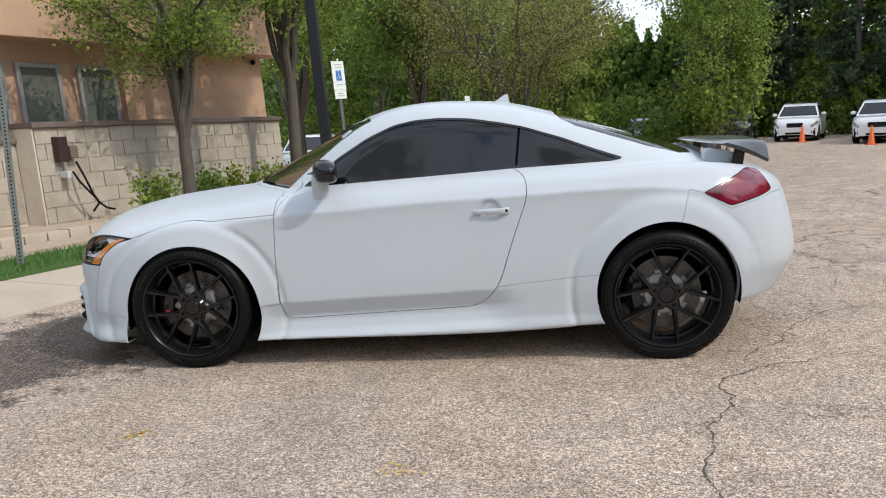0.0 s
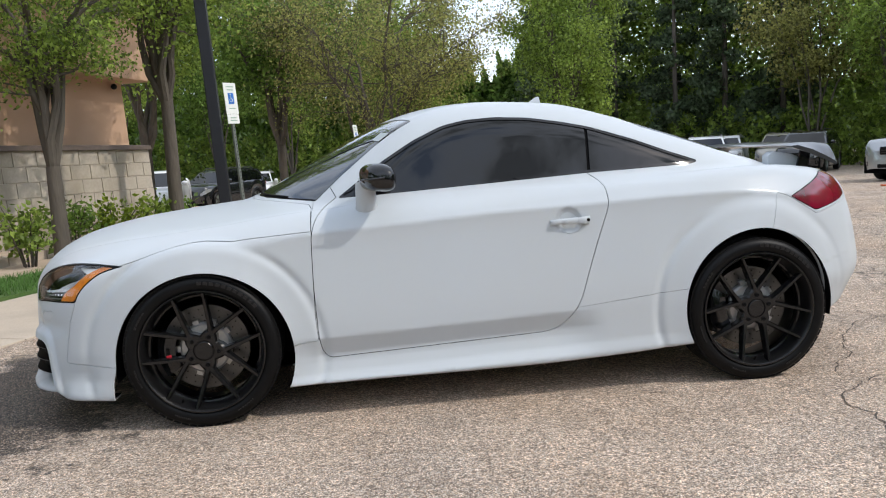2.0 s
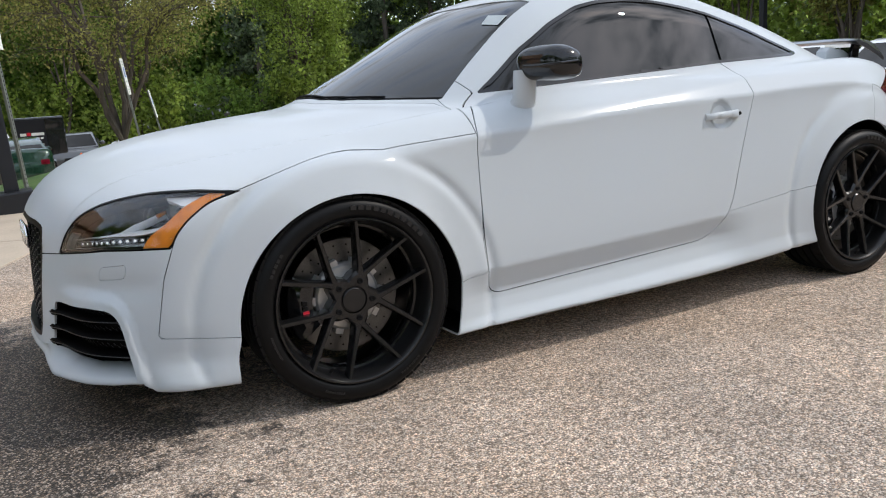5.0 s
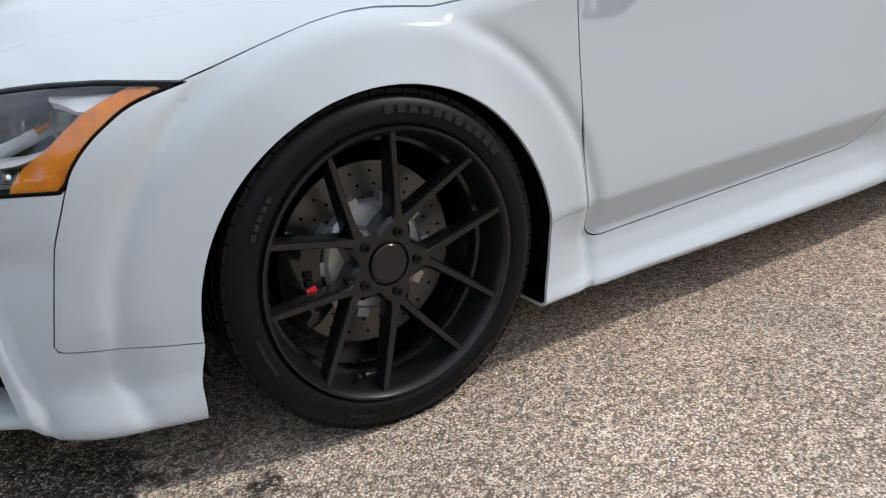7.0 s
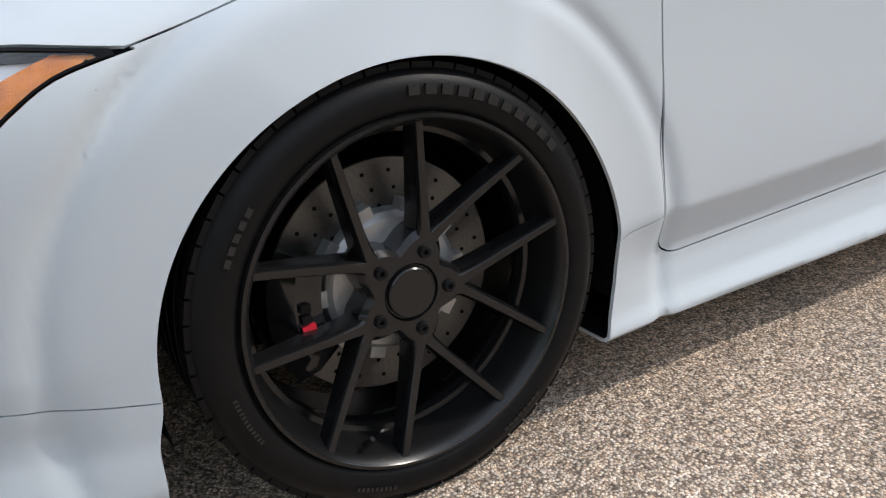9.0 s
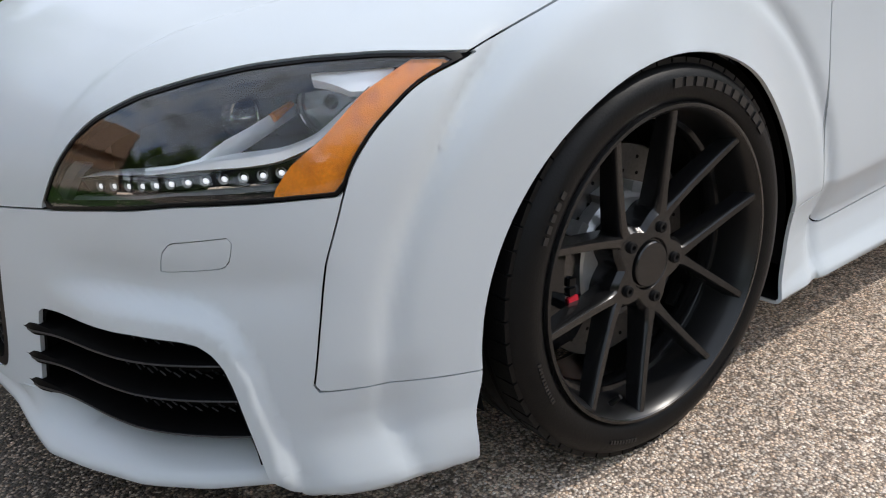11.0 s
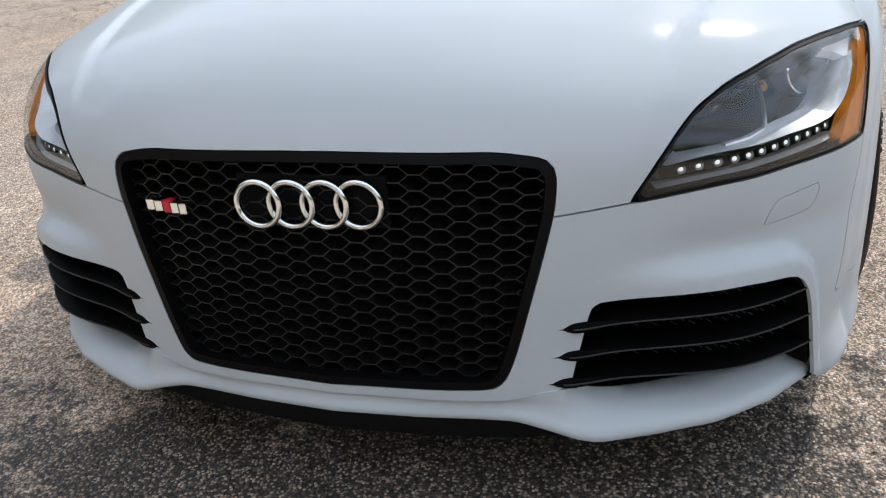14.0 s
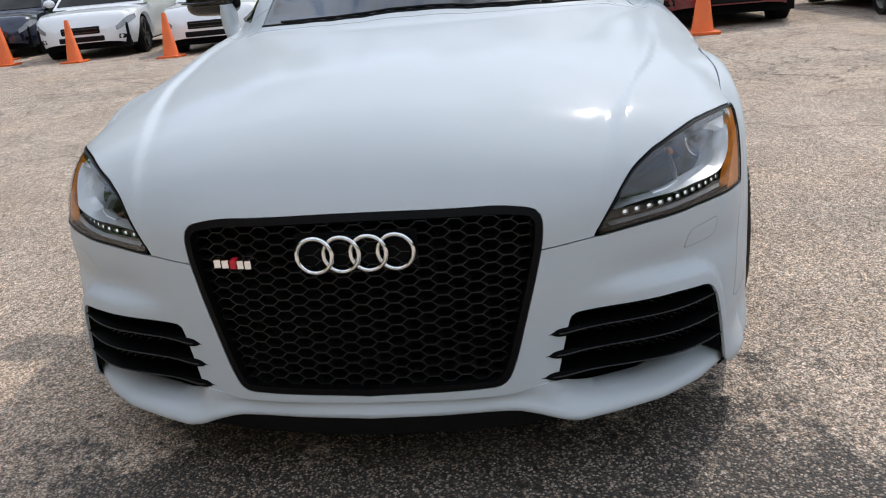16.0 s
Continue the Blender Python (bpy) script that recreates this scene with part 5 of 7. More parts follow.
    crack = mix(1.0, line, mix(1.0, some, back_only, "MULTIPLY"), "MULTIPLY")
    base = mix(crack, base, (0.045, 0.040, 0.036))
    # finer crazing away to the back of the coupe
    web2 = n.new("ShaderNodeTexVoronoi")
    web2.feature = "DISTANCE_TO_EDGE"
    web2.inputs["Scale"].default_value = 3.6
    l.new(add.outputs["Vector"], web2.inputs["Vector"])
    line2 = ramp(web2.outputs["Distance"], (0.006, 0.9), (0.026, 0.0))
    place = n.new("ShaderNodeSeparateXYZ")
    l.new(co, place.inputs["Vector"])
    back = n.new("ShaderNodeMapRange")
    back.inputs["From Min"].default_value, back.inputs["From Max"].default_value = 1.6, 3.4
    l.new(place.outputs["X"], back.inputs["Value"])
    some2 = mix(1.0, back.outputs["Result"], ramp(noise(0.8, 3), (0.34, 0.0), (0.5, 0.9)), "MULTIPLY")
    base = mix(mix(1.0, line2, some2, "MULTIPLY"), base, (0.05, 0.045, 0.04))
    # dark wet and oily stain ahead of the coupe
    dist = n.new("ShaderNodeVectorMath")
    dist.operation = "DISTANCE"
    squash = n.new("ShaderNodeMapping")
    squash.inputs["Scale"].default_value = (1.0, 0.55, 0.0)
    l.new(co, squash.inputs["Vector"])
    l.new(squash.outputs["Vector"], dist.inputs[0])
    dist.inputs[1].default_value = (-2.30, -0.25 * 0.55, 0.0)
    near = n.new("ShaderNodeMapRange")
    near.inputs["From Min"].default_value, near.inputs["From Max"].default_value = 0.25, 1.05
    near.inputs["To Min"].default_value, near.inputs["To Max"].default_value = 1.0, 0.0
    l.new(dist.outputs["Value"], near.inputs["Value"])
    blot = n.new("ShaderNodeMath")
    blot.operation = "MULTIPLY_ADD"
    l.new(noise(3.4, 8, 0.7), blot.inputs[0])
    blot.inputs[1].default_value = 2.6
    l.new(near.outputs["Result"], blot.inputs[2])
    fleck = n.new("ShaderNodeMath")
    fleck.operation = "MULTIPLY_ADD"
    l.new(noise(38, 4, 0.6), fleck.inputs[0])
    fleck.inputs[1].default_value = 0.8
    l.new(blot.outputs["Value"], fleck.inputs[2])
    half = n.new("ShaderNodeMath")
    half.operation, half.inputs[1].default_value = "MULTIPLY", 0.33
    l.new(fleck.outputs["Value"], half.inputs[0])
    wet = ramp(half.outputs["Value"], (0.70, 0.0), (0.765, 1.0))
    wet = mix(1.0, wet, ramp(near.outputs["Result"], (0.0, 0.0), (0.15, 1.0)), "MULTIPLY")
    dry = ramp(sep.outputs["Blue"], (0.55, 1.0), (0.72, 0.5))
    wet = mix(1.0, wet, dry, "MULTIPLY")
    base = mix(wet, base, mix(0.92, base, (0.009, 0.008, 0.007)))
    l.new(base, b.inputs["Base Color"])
    ro = n.new("ShaderNodeMapRange")
    ro.inputs["To Min"].default_value, ro.inputs["To Max"].default_value = 0.9, 0.6
    l.new(wet, ro.inputs["Value"])
    l.new(ro.outputs["Result"], b.inputs["Roughness"])
    high = n.new("ShaderNodeMath")
    high.operation = "MULTIPLY_ADD"
    l.new(chips.outputs["Distance"], high.inputs[0])
    high.inputs[1].default_value = -1.0
    l.new(mix(0.5, noise(60, 3), sep.outputs["Green"]), high.inputs[2])
    bp = n.new("ShaderNodeBump")
    bp.inputs["Strength"].default_value, bp.inputs["Distance"].default_value = 1.0, 0.0042
    l.new(high.outputs["Value"], bp.inputs["Height"])
    l.new(bp.outputs["Normal"], b.inputs["Normal"])
    return m


ASPHALT = asphalt_material()
steps = np.concatenate([-np.geomspace(30, 600, 8)[::-1], np.linspace(-25, 45, 71), np.geomspace(52, 600, 8)])
gx, gy = np.meshgrid(steps, steps, indexing="ij")
gz = fall(gx, gy)
k = len(steps)
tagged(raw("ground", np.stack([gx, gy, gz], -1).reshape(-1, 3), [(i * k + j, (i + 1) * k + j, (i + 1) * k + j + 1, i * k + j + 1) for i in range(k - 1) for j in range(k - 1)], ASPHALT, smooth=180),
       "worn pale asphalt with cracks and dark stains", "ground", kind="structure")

# strips beside the building; u runs along its front, n out from it
CORNER, ALONG, OUT = Vector((-4.2, 10.05, 0)), Vector((-0.373, -0.928, 0)), Vector((0.928, -0.373, 0))


def at_front(u, n, z):
    return CORNER + ALONG * u + OUT * n + Vector((-0.045 * z, 0, z))


def slab(bm, u0, u1, n0, n1, z0, z1):
    prism(bm, [(u0, n0), (u1, n0), (u1, n1), (u0, n1)], z0, z1, lambda p, q, d: at_front(p, q, d))
    return bm


CONCRETE = material("pale_concrete", (0.50, 0.42, 0.33), 0.85, spread=0.18, scale=60, bump=0.002, bump_scale=120, second=(0.36, 0.30, 0.24), second_scale=1.4, second_mix=0.6)
PAVING = material("sand_paving", (0.46, 0.36, 0.27), 0.85, spread=0.2, scale=40, bump=0.002, bump_scale=90, second=(0.34, 0.28, 0.22), second_scale=1.0, second_mix=0.5)
GRASS = material("lawn", (0.055, 0.115, 0.02), 0.8, spread=0.5, scale=70, bump=0.01, bump_scale=60, second=(0.09, 0.13, 0.03), second_scale=2.5, second_mix=0.6)
pavement = tagged(thing("pavement", "pale concrete apron in slabs beside the lawn", "pavement"), kind="structure")
for i in range(8):
    u0 = -8.0 + 2.6 * i
    part("concrete_slab", slab(bmesh.new(), u0, u0 + 2.585, 3.05, 4.55, -0.25 if u0 > 2 else -1.3, 0.012), CONCRETE, pavement, bevel=0.006)
bm = slab(bmesh.new(), 1.5, 8.6, 1.55, 2.06, -0.2, 0.10)
tagged(part("walkway", bm, PAVING, None, bevel=0.01), "sand-coloured paved walkway", "pavement", kind="structure")
lawn = part("lawn", slab(bmesh.new(), -9.0, 8.6, 2.06, 3.04, -1.3, 0.045), GRASS)
tagged(lawn, "short green lawn strip", "lawn", kind="structure")
terrace = part("terrace", slab(bmesh.new(), 1.0, 8.6, -0.5, 1.30, -0.2, 0.20), PAVING)
tagged(terrace, "raised paved terrace along the building", "terrace", kind="structure")
kerb = tagged(thing("kerb", "row of pale kerb stones edging the terrace", "kerb"), kind="structure")
rng = random.Random(5)
for i in range(44):
    u = 1.0 + 0.295 * i
    part("kerb_stone", slab(bmesh.new(), u, u + 0.28, 1.305, 1.53, -0.1, 0.20 + rng.uniform(-0.012, 0.012)), CONCRETE, kerb, bevel=0.012)

# grass blades on the lawn
rng = np.random.RandomState(3)
cnt = 9000
u, q = rng.uniform(2.0, 10.5, cnt), rng.uniform(2.08, 3.03, cnt)
root = np.array(CORNER)[None] + np.array(ALONG)[None] * u[:, None] + np.array(OUT)[None] * q[:, None]
root[:, 2] = 0.04
turn = rng.uniform(0, math.tau, cnt)
side = np.stack([np.cos(turn), np.sin(turn), np.zeros(cnt)], -1) * 0.006
lean = np.stack([rng.normal(0, 0.025, cnt), rng.normal(0, 0.025, cnt), rng.uniform(0.04, 0.085, cnt)], -1)
verts = np.stack([root - side, root + side, root + lean], 1).reshape(-1, 3)
BLADE = material("grass_blade", (0.07, 0.16, 0.025), 0.7, spread=0.5, scale=9)
tagged(raw("grass", verts, np.arange(cnt * 3).reshape(-1, 3), BLADE), "short green grass", "grass", kind="stuff")

# faded yellow paint spots
YELLOW = material("faded_yellow_paint", (0.62, 0.38, 0.05), 0.8, spread=0.35, scale=90)
for i, (x, y, r) in enumerate(((0.063, -2.174, 0.055), (-1.119, -1.83, 0.05), (-1.02, -2.45, 0.045))):
    rng = random.Random(20 + i)
    bm = bmesh.new()
    for _ in range(26):
        px, py, s = x + rng.gauss(0, r * 0.7), y + rng.gauss(0, r * 0.5), rng.uniform(0.003, 0.009)
        n = rng.randint(5, 7)
        bm.faces.new([bm.verts.new((px + s * math.cos(k * math.tau / n) * rng.uniform(0.7, 1.3), py + s * math.sin(k * math.tau / n) * rng.uniform(0.7, 1.3), 0.0035)) for k in range(n)])
    tagged(part("paint_spot", bm, YELLOW), "faded yellow paint spot on the asphalt", "paint mark", "paint spots", "stuff")

# long open cracks behind the coupe's rear wheel
CRACK = material("open_crack", (0.085, 0.070, 0.058), 0.95, spread=0.4, scale=40)


def crack(line, wide, seed):
    rng = random.Random(seed)
    pts = [Vector((x, y, 0)) for x, y in line]
    for level in (0.11, 0.10, 0.10, 0.10):
        out = [pts[0]]
        for a, b in zip(pts, pts[1:]):
            d = b - a
            out += [a.lerp(b, rng.uniform(0.4, 0.6)) + Vector((-d.y, d.x, 0)) * rng.gauss(0, level), b]
        pts = out
    bm = bmesh.new()
    last = None
    for i, p in enumerate(pts):
        d = (pts[min(i + 1, len(pts) - 1)] - pts[max(i - 1, 0)]).normalized()
        w = wide * 0.62 * rng.uniform(0.2, 1.0) * min(1.0, 0.15 + 4 * min(i, len(pts) - 1 - i) / len(pts))
        n = Vector((-d.y, d.x, 0)) * w / 2
        z = Vector((0, 0, float(fall(np.float64(p.x), np.float64(p.y))) + 0.003))
        pair = [bm.verts.new(p - n + z), bm.verts.new(p + n + z)]
        if last:
            bm.faces.new((last[0], pair[0], pair[1], last[1]))
        last = pair
    tagged(part("crack", bm, CRACK), "thin jagged dark crack in the asphalt", "crack", "cracks", "stuff")


for seed, (wide, line) in enumerate(((0.016, ((1.05, -2.95), (1.147, -2.396), (1.203, -2.033), (1.387, -1.574), (1.476, -1.166), (1.624, -1.045), (1.882, -0.97), (2.25, -0.80))),
                                     (0.013, ((1.476, -1.166), (1.70, -0.75), (2.00, -0.34), (2.50, 0.09), (2.671, 0.83), (3.0, 1.68))),
                                     (0.012, ((2.25, -0.80), (2.9, -0.3), (3.33, 0.5), (3.4, 1.62), (3.1, 2.4))),
                                     (0.012, ((2.50, 0.09), (3.0, 0.2), (3.7, 0.9), (4.6, 1.1))),
                                     (0.009, ((1.387, -1.574), (1.75, -1.7), (2.2, -1.55), (2.6, -1.75))))):
    crack(line, wide, 70 + seed)

# ---- the building ----
STUCCO = material("tan_stucco", (0.51, 0.33, 0.22), 0.9, spread=0.08, scale=90, bump=0.002, bump_scale=220, second=(0.50, 0.32, 0.21), second_scale=0.9, second_mix=0.5)
BLOCK = material("cream_stone_block", (0.47, 0.41, 0.335), 0.9, spread=0.2, scale=26, bump=0.005, bump_scale=60, second=(0.29, 0.245, 0.185), second_scale=1.6, second_mix=0.75)
MORTAR = material("mortar", (0.62, 0.54, 0.44), 0.95, spread=0.15, scale=80)
CAP = material("brown_metal_cap", (0.16, 0.12, 0.10), 0.6, spread=0.2, scale=20)
FRAME = material("grey_window_frame", (0.34, 0.33, 0.33), 0.5, 0.3, spread=0.1, scale=30)
PANE = material("dark_window_pane", (0.135, 0.15, 0.125), 0.12, spec=0.4, spread=0.15, scale=1.5)
house = tagged(thing("building", "tan stucco building with a cream block base", "building"), kind="structure")
part("wall", slab(bmesh.new(), 0.0, 3.22, -0.35, 0.0, -0.2, 2.66), STUCCO, house, "tan stucco wall")
part("wall", slab(bmesh.new(), 3.22, 8.6, -0.35, -0.12, -0.2, 2.66), STUCCO, house, "recessed tan stucco wall")
part("end_wall", slab(bmesh.new(), 0.0, 0.3, -12.0, -0.35, -1.2, 2.66), STUCCO, house)
part("fascia", slab(bmesh.new(), -0.35, 8.6, -12.0, 0.38, 2.60, 4.6), STUCCO, house, "deep tan stucco fascia", bevel=0.02)
part("rear_wall", slab(bmesh.new(), 0.3, 8.6, -12.0, -11.7, -1.2, 2.66), STUCCO, house)
for u0, u1 in ((3.30, 3.97), (4.25, 4.93), (5.10, 5.78), (6.05, 6.72)):
    window = thing("window", "", "")
    window.parent = house
    for a, b, c, d in ((u0, u0 + 0.06, 1.42, 2.32), (u1 - 0.06, u1, 1.42, 2.32), (u0 + 0.06, u1 - 0.06, 1.42, 1.48), (u0 + 0.06, u1 - 0.06, 2.26, 2.32)):
        part("window_frame", slab(bmesh.new(), a, b, -0.13, -0.05, c, d), FRAME, window, bevel=0.006)
    part("pane", slab(bmesh.new(), u0 + 0.06, u1 - 0.06, -0.115, -0.095, 1.48, 2.26), PANE, window, "dark reflecting pane")
    part("sill", slab(bmesh.new(), u0 - 0.03, u1 + 0.03, -0.13, 0.01, 1.37, 1.42), CAP, window, bevel=0.006)
# small security camera under the fascia
bm = bmesh.new()
bmesh.ops.create_uvsphere(bm, u_segments=14, v_segments=10, radius=0.05, matrix=Matrix.Translation(at_front(0.28, 0.07, 2.50)))
part("security_camera", bm, SATIN, house, "small dark dome camera", smooth=60)
# block wall: courses of stone in front of the stucco
low_wall = tagged(thing("wall_blocks", "cream block wall with a brown cap", "wall"), kind="structure")
part("core", slab(bmesh.new(), 0.83, 5.53, 0.02, 0.90, -0.3, 1.42), MORTAR, low_wall)
part("core", slab(bmesh.new(), 5.535, 8.6, -0.10, 0.56, -0.3, 1.24), MORTAR, low_wall)
part("cap", slab(bmesh.new(), 0.78, 5.57, 0.0, 0.97, 1.42, 1.49), CAP, low_wall, bevel=0.008)
part("cap", slab(bmesh.new(), 5.56, 8.6, -0.12, 0.62, 1.24, 1.30), CAP, low_wall, bevel=0.008)
part("pillar", slab(bmesh.new(), 5.537, 5.56, 0.57, 0.925, 0.0, 1.42), material("pale_pillar", (0.66, 0.58, 0.46), 0.85, spread=0.1, scale=30, bump=0.002, second=(0.5, 0.42, 0.33), second_scale=3, second_mix=0.5), low_wall, "pale rendered wall end", bevel=0.012)
rng = random.Random(11)
for row in range(7):
    z0 = 0.02 + 0.2 * row
    u = 0.80 - (0.2 if row % 2 else 0.0)
    while u < 5.5:
        a, b = max(u, 0.80), min(u + 0.395, 5.53)
        if b - a > 0.06:
            part("block", slab(bmesh.new(), a, b - 0.006, 0.88, 0.915 + rng.uniform(0, 0.008), z0, z0 + 0.195), BLOCK, low_wall, bevel=0.005)
        u += 0.40
for row in range(5):
    z0 = 0.24 + 0.2 * row
    u = 5.58 - (0.2 if row % 2 else 0.0)
    while u < 8.2:
        a, b = max(u, 5.58), u + 0.395
        part("block", slab(bmesh.new(), a, b - 0.006, 0.54, 0.575 + rng.uniform(0, 0.008), z0, z0 + 0.195), BLOCK, low_wall, bevel=0.005)
        u += 0.40
for row in range(7):
    part("block", slab(bmesh.new(), 0.795, 0.84, 0.0, 0.88, 0.02 + 0.2 * row, 0.212 + 0.2 * row), BLOCK, low_wall, bevel=0.005)
# car charger on the wall
charger = thing("car_charger", "dark brown wall charger with a hanging black cable", "charger")
BROWN = material("dark_brown_plastic", (0.035, 0.018, 0.014), 0.5, spread=0.2, scale=40)
part("charger_box", slab(bmesh.new(), 5.17, 5.31, 0.925, 1.05, 0.98, 1.30), BROWN, charger, bevel=0.012)
part("socket_box", slab(bmesh.new(), 5.02, 5.14, 0.92, 1.03, 1.02, 1.18), CAP, charger, bevel=0.01)
part("holster", slab(bmesh.new(), 5.17, 5.27, 0.925, 1.09, 0.78, 0.86), material("pale_grey_plastic", (0.6, 0.6, 0.58), 0.5, spread=0.1), charger, bevel=0.01)
bm = bmesh.new()
tube(bm, [at_front(u, n, z) for u, n, z in ((5.22, 1.12, 0.86), (5.18, 1.16, 0.74), (5.06, 1.18, 0.58), (4.95, 1.16, 0.48), (4.90, 1.12, 0.42), (4.95, 1.10, 0.36), (5.0, 1.12, 0.33))], 0.014, 8)
tube(bm, [at_front(u, n, z) for u, n, z in ((5.12, 1.08, 0.98), (5.08, 1.14, 0.8), (5.02, 1.16, 0.6), (4.93, 1.14, 0.45), (4.82, 1.16, 0.35), (4.70, 1.16, 0.32))], 0.014, 8)
part("cable", bm, MATT, charger, "black charging cable", smooth=60)

# ---- trees and shrubs ----
def leaf_material(name, colour, back):
    m = bpy.data.materials.new(name)
    m.use_nodes = True
    n, l = m.node_tree.nodes, m.node_tree.links
    b = n["Principled BSDF"]
    b.inputs["Roughness"].default_value = 0.55
    geo = n.new("ShaderNodeNewGeometry")
    ramp = n.new("ShaderNodeValToRGB")
    ramp.color_ramp.elements[0].color = (*[c * 0.65 for c in colour], 1)
    ramp.color_ramp.elements[1].color = (*[min(c * 1.9, 1) for c in back], 1)
    l.new(geo.outputs["Random Per Island"], ramp.inputs["Fac"])
    l.new(ramp.outputs["Color"], b.inputs["Base Color"])
    thin = n.new("ShaderNodeBsdfTranslucent")
    l.new(ramp.outputs["Color"], thin.inputs["Color"])
    mix = n.new("ShaderNodeMixShader")
    mix.inputs["Fac"].default_value = 0.58
    l.new(b.outputs["BSDF"], mix.inputs[1])
    l.new(thin.outputs["BSDF"], mix.inputs[2])
    l.new(mix.outputs["Shader"], n["Material Output"].inputs["Surface"])
    return m


FRESH = leaf_material("fresh_green_leaf", (0.120, 0.185, 0.034), (0.205, 0.275, 0.052))
MID = leaf_material("green_leaf", (0.085, 0.155, 0.028), (0.14, 0.22, 0.042))
OLIVE = leaf_material("olive_brown_leaf", (0.16, 0.16, 0.050), (0.25, 0.25, 0.075))
LIME = leaf_material("lime_leaf", (0.13, 0.20, 0.02), (0.20, 0.26, 0.03))
PINE = leaf_material("dark_needle", (0.055, 0.085, 0.04), (0.085, 0.12, 0.06))
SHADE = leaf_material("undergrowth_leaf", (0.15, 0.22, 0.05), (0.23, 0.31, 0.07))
BARK = material("grey_bark", (0.105, 0.088, 0.070), 0.9, spread=0.35, scale=14, bump=0.012, bump_scale=30, stretch=(1, 1, 0.25), second=(0.055, 0.048, 0.040), second_scale=5, second_mix=0.6)


def leaves(points, size, rng, droop=0.0):
    """Small pointed leaves, turned every way, at the places given."""
    k = len(points)
    a = rng.normal(0, 1, (k, 3))
    a[:, 2] -= droop
    a /= np.linalg.norm(a, axis=1)[:, None]
    b = np.cross(a, rng.normal(0, 1, (k, 3)))
    b /= np.linalg.norm(b, axis=1)[:, None]
    c = np.cross(a, b)
    s = size * rng.uniform(0.6, 1.35, k)[:, None]
    verts = np.stack([points - a * s * 0.5, points + b * s * 0.32 + c * s * 0.06, points + a * s * 0.5, points - b * s * 0.32 + c * s * 0.06], 1).reshape(-1, 3)
    return verts, np.arange(k * 4).reshape(-1, 4)


def tree(name, label, x, y, z, high, wide, fork, trunk, count, size, leaf, seed, stems=5, up=0.55, sparse=0.5, lean=(0, 0), twigs=7, fine=0, bend=0.12):
    """A tapered trunk that forks into limbs and twigs, with its leaves in clumps along them."""
    rng = np.random.RandomState(seed)
    ob = thing(name, label, "tree", at=Matrix.Translation((x, y, z)))
    bm = bmesh.new()
    top = Vector((lean[0], lean[1], fork))
    tube(bm, [(0, 0, -0.15), (0.01, 0, 0.06), top * 0.5 + Vector((rng.normal(0, 0.03), rng.normal(0, 0.03), 0)), top], [trunk * 1.5, trunk * 1.12, trunk * 0.95, trunk * 0.85], 10)
    spots = []
    for s in range(stems):
        t = math.tau * (s + rng.uniform(-0.25, 0.25)) / stems
        out = wide * rng.uniform(0.45, 0.95)
        rise = (high - fork) * rng.uniform(0.55, 0.98) * (1.0 if s % 2 else up + 0.35)
        end = top + Vector((out * math.cos(t), out * math.sin(t), rise))
        mid = top.lerp(end, 0.5) + Vector((-bend * out * math.cos(t), -bend * out * math.sin(t), rise * 0.10))
        pts = [top - Vector((0, 0, trunk)), top.lerp(mid, 0.5) + Vector(rng.normal(0, 0.03 * wide, 3)), mid, mid.lerp(end, 0.55) + Vector(rng.normal(0, 0.05 * wide, 3)), end]
        # crooked limb: every stretch is broken once more
        bent = [pts[0]]
        for a, b in zip(pts, pts[1:]):
            bent += [a.lerp(b, rng.uniform(0.35, 0.65)) + Vector(rng.normal(0, 0.022 * wide, 3)), b]
        girth = [trunk * g for g in (0.60, 0.55, 0.48, 0.41, 0.34, 0.27, 0.2, 0.13, 0.06)]
        tube(bm, bent, girth, 7)
        for b in range(twigs):
            u = rng.uniform(0.30, 0.98)
            i = min(int(u * 4), 3)
            p = pts[i].lerp(pts[i + 1], u * 4 - i)
            w = Vector((math.cos(t + rng.normal(0, 1.1)), math.sin(t + rng.normal(0, 1.1)), rng.uniform(-0.1, 0.8))).normalized()
            q = p + w * wide * rng.uniform(0.22, 0.5)
            tube(bm, [p, p.lerp(q, 0.3) + Vector(rng.normal(0, 0.018 * wide, 3)), p.lerp(q, 0.62) + Vector(rng.normal(0, 0.022 * wide, 3)), q], [trunk * 0.17, trunk * 0.13, trunk * 0.08, trunk * 0.03], 5)
            spots += [p.lerp(q, 0.5), p.lerp(q, 0.8), q, q + Vector(rng.normal(0, 0.1 * wide, 3))]
            for _ in range(fine):
                o = p.lerp(q, rng.uniform(0.3, 1.0))
                e = o + (w + Vector(rng.normal(0, 0.6, 3))).normalized() * wide * rng.uniform(0.10, 0.28)
                tube(bm, [o, o.lerp(e, 0.5) + Vector(rng.normal(0, 0.012 * wide, 3)), e], [trunk * 0.06, trunk * 0.045, trunk * 0.02], 4)
                spots += [e, o.lerp(e, 0.6)]
        spots += [pts[3], pts[4], pts[3].lerp(pts[4], 0.5)]
    part("trunk", bm, BARK, ob, "grey bark", smooth=50)
    spots = np.array([tuple(s) for s in spots])
    pick = spots[rng.randint(0, len(spots), count)]
    pts = pick + rng.normal(0, 1, (count, 3)) * wide * 0.13 * (0.5 + sparse) * np.array((1, 1, 0.8))
    v, f = leaves(pts, size, rng, 0.5)
    raw("crown", v, f, leaf, ob)
    return ob


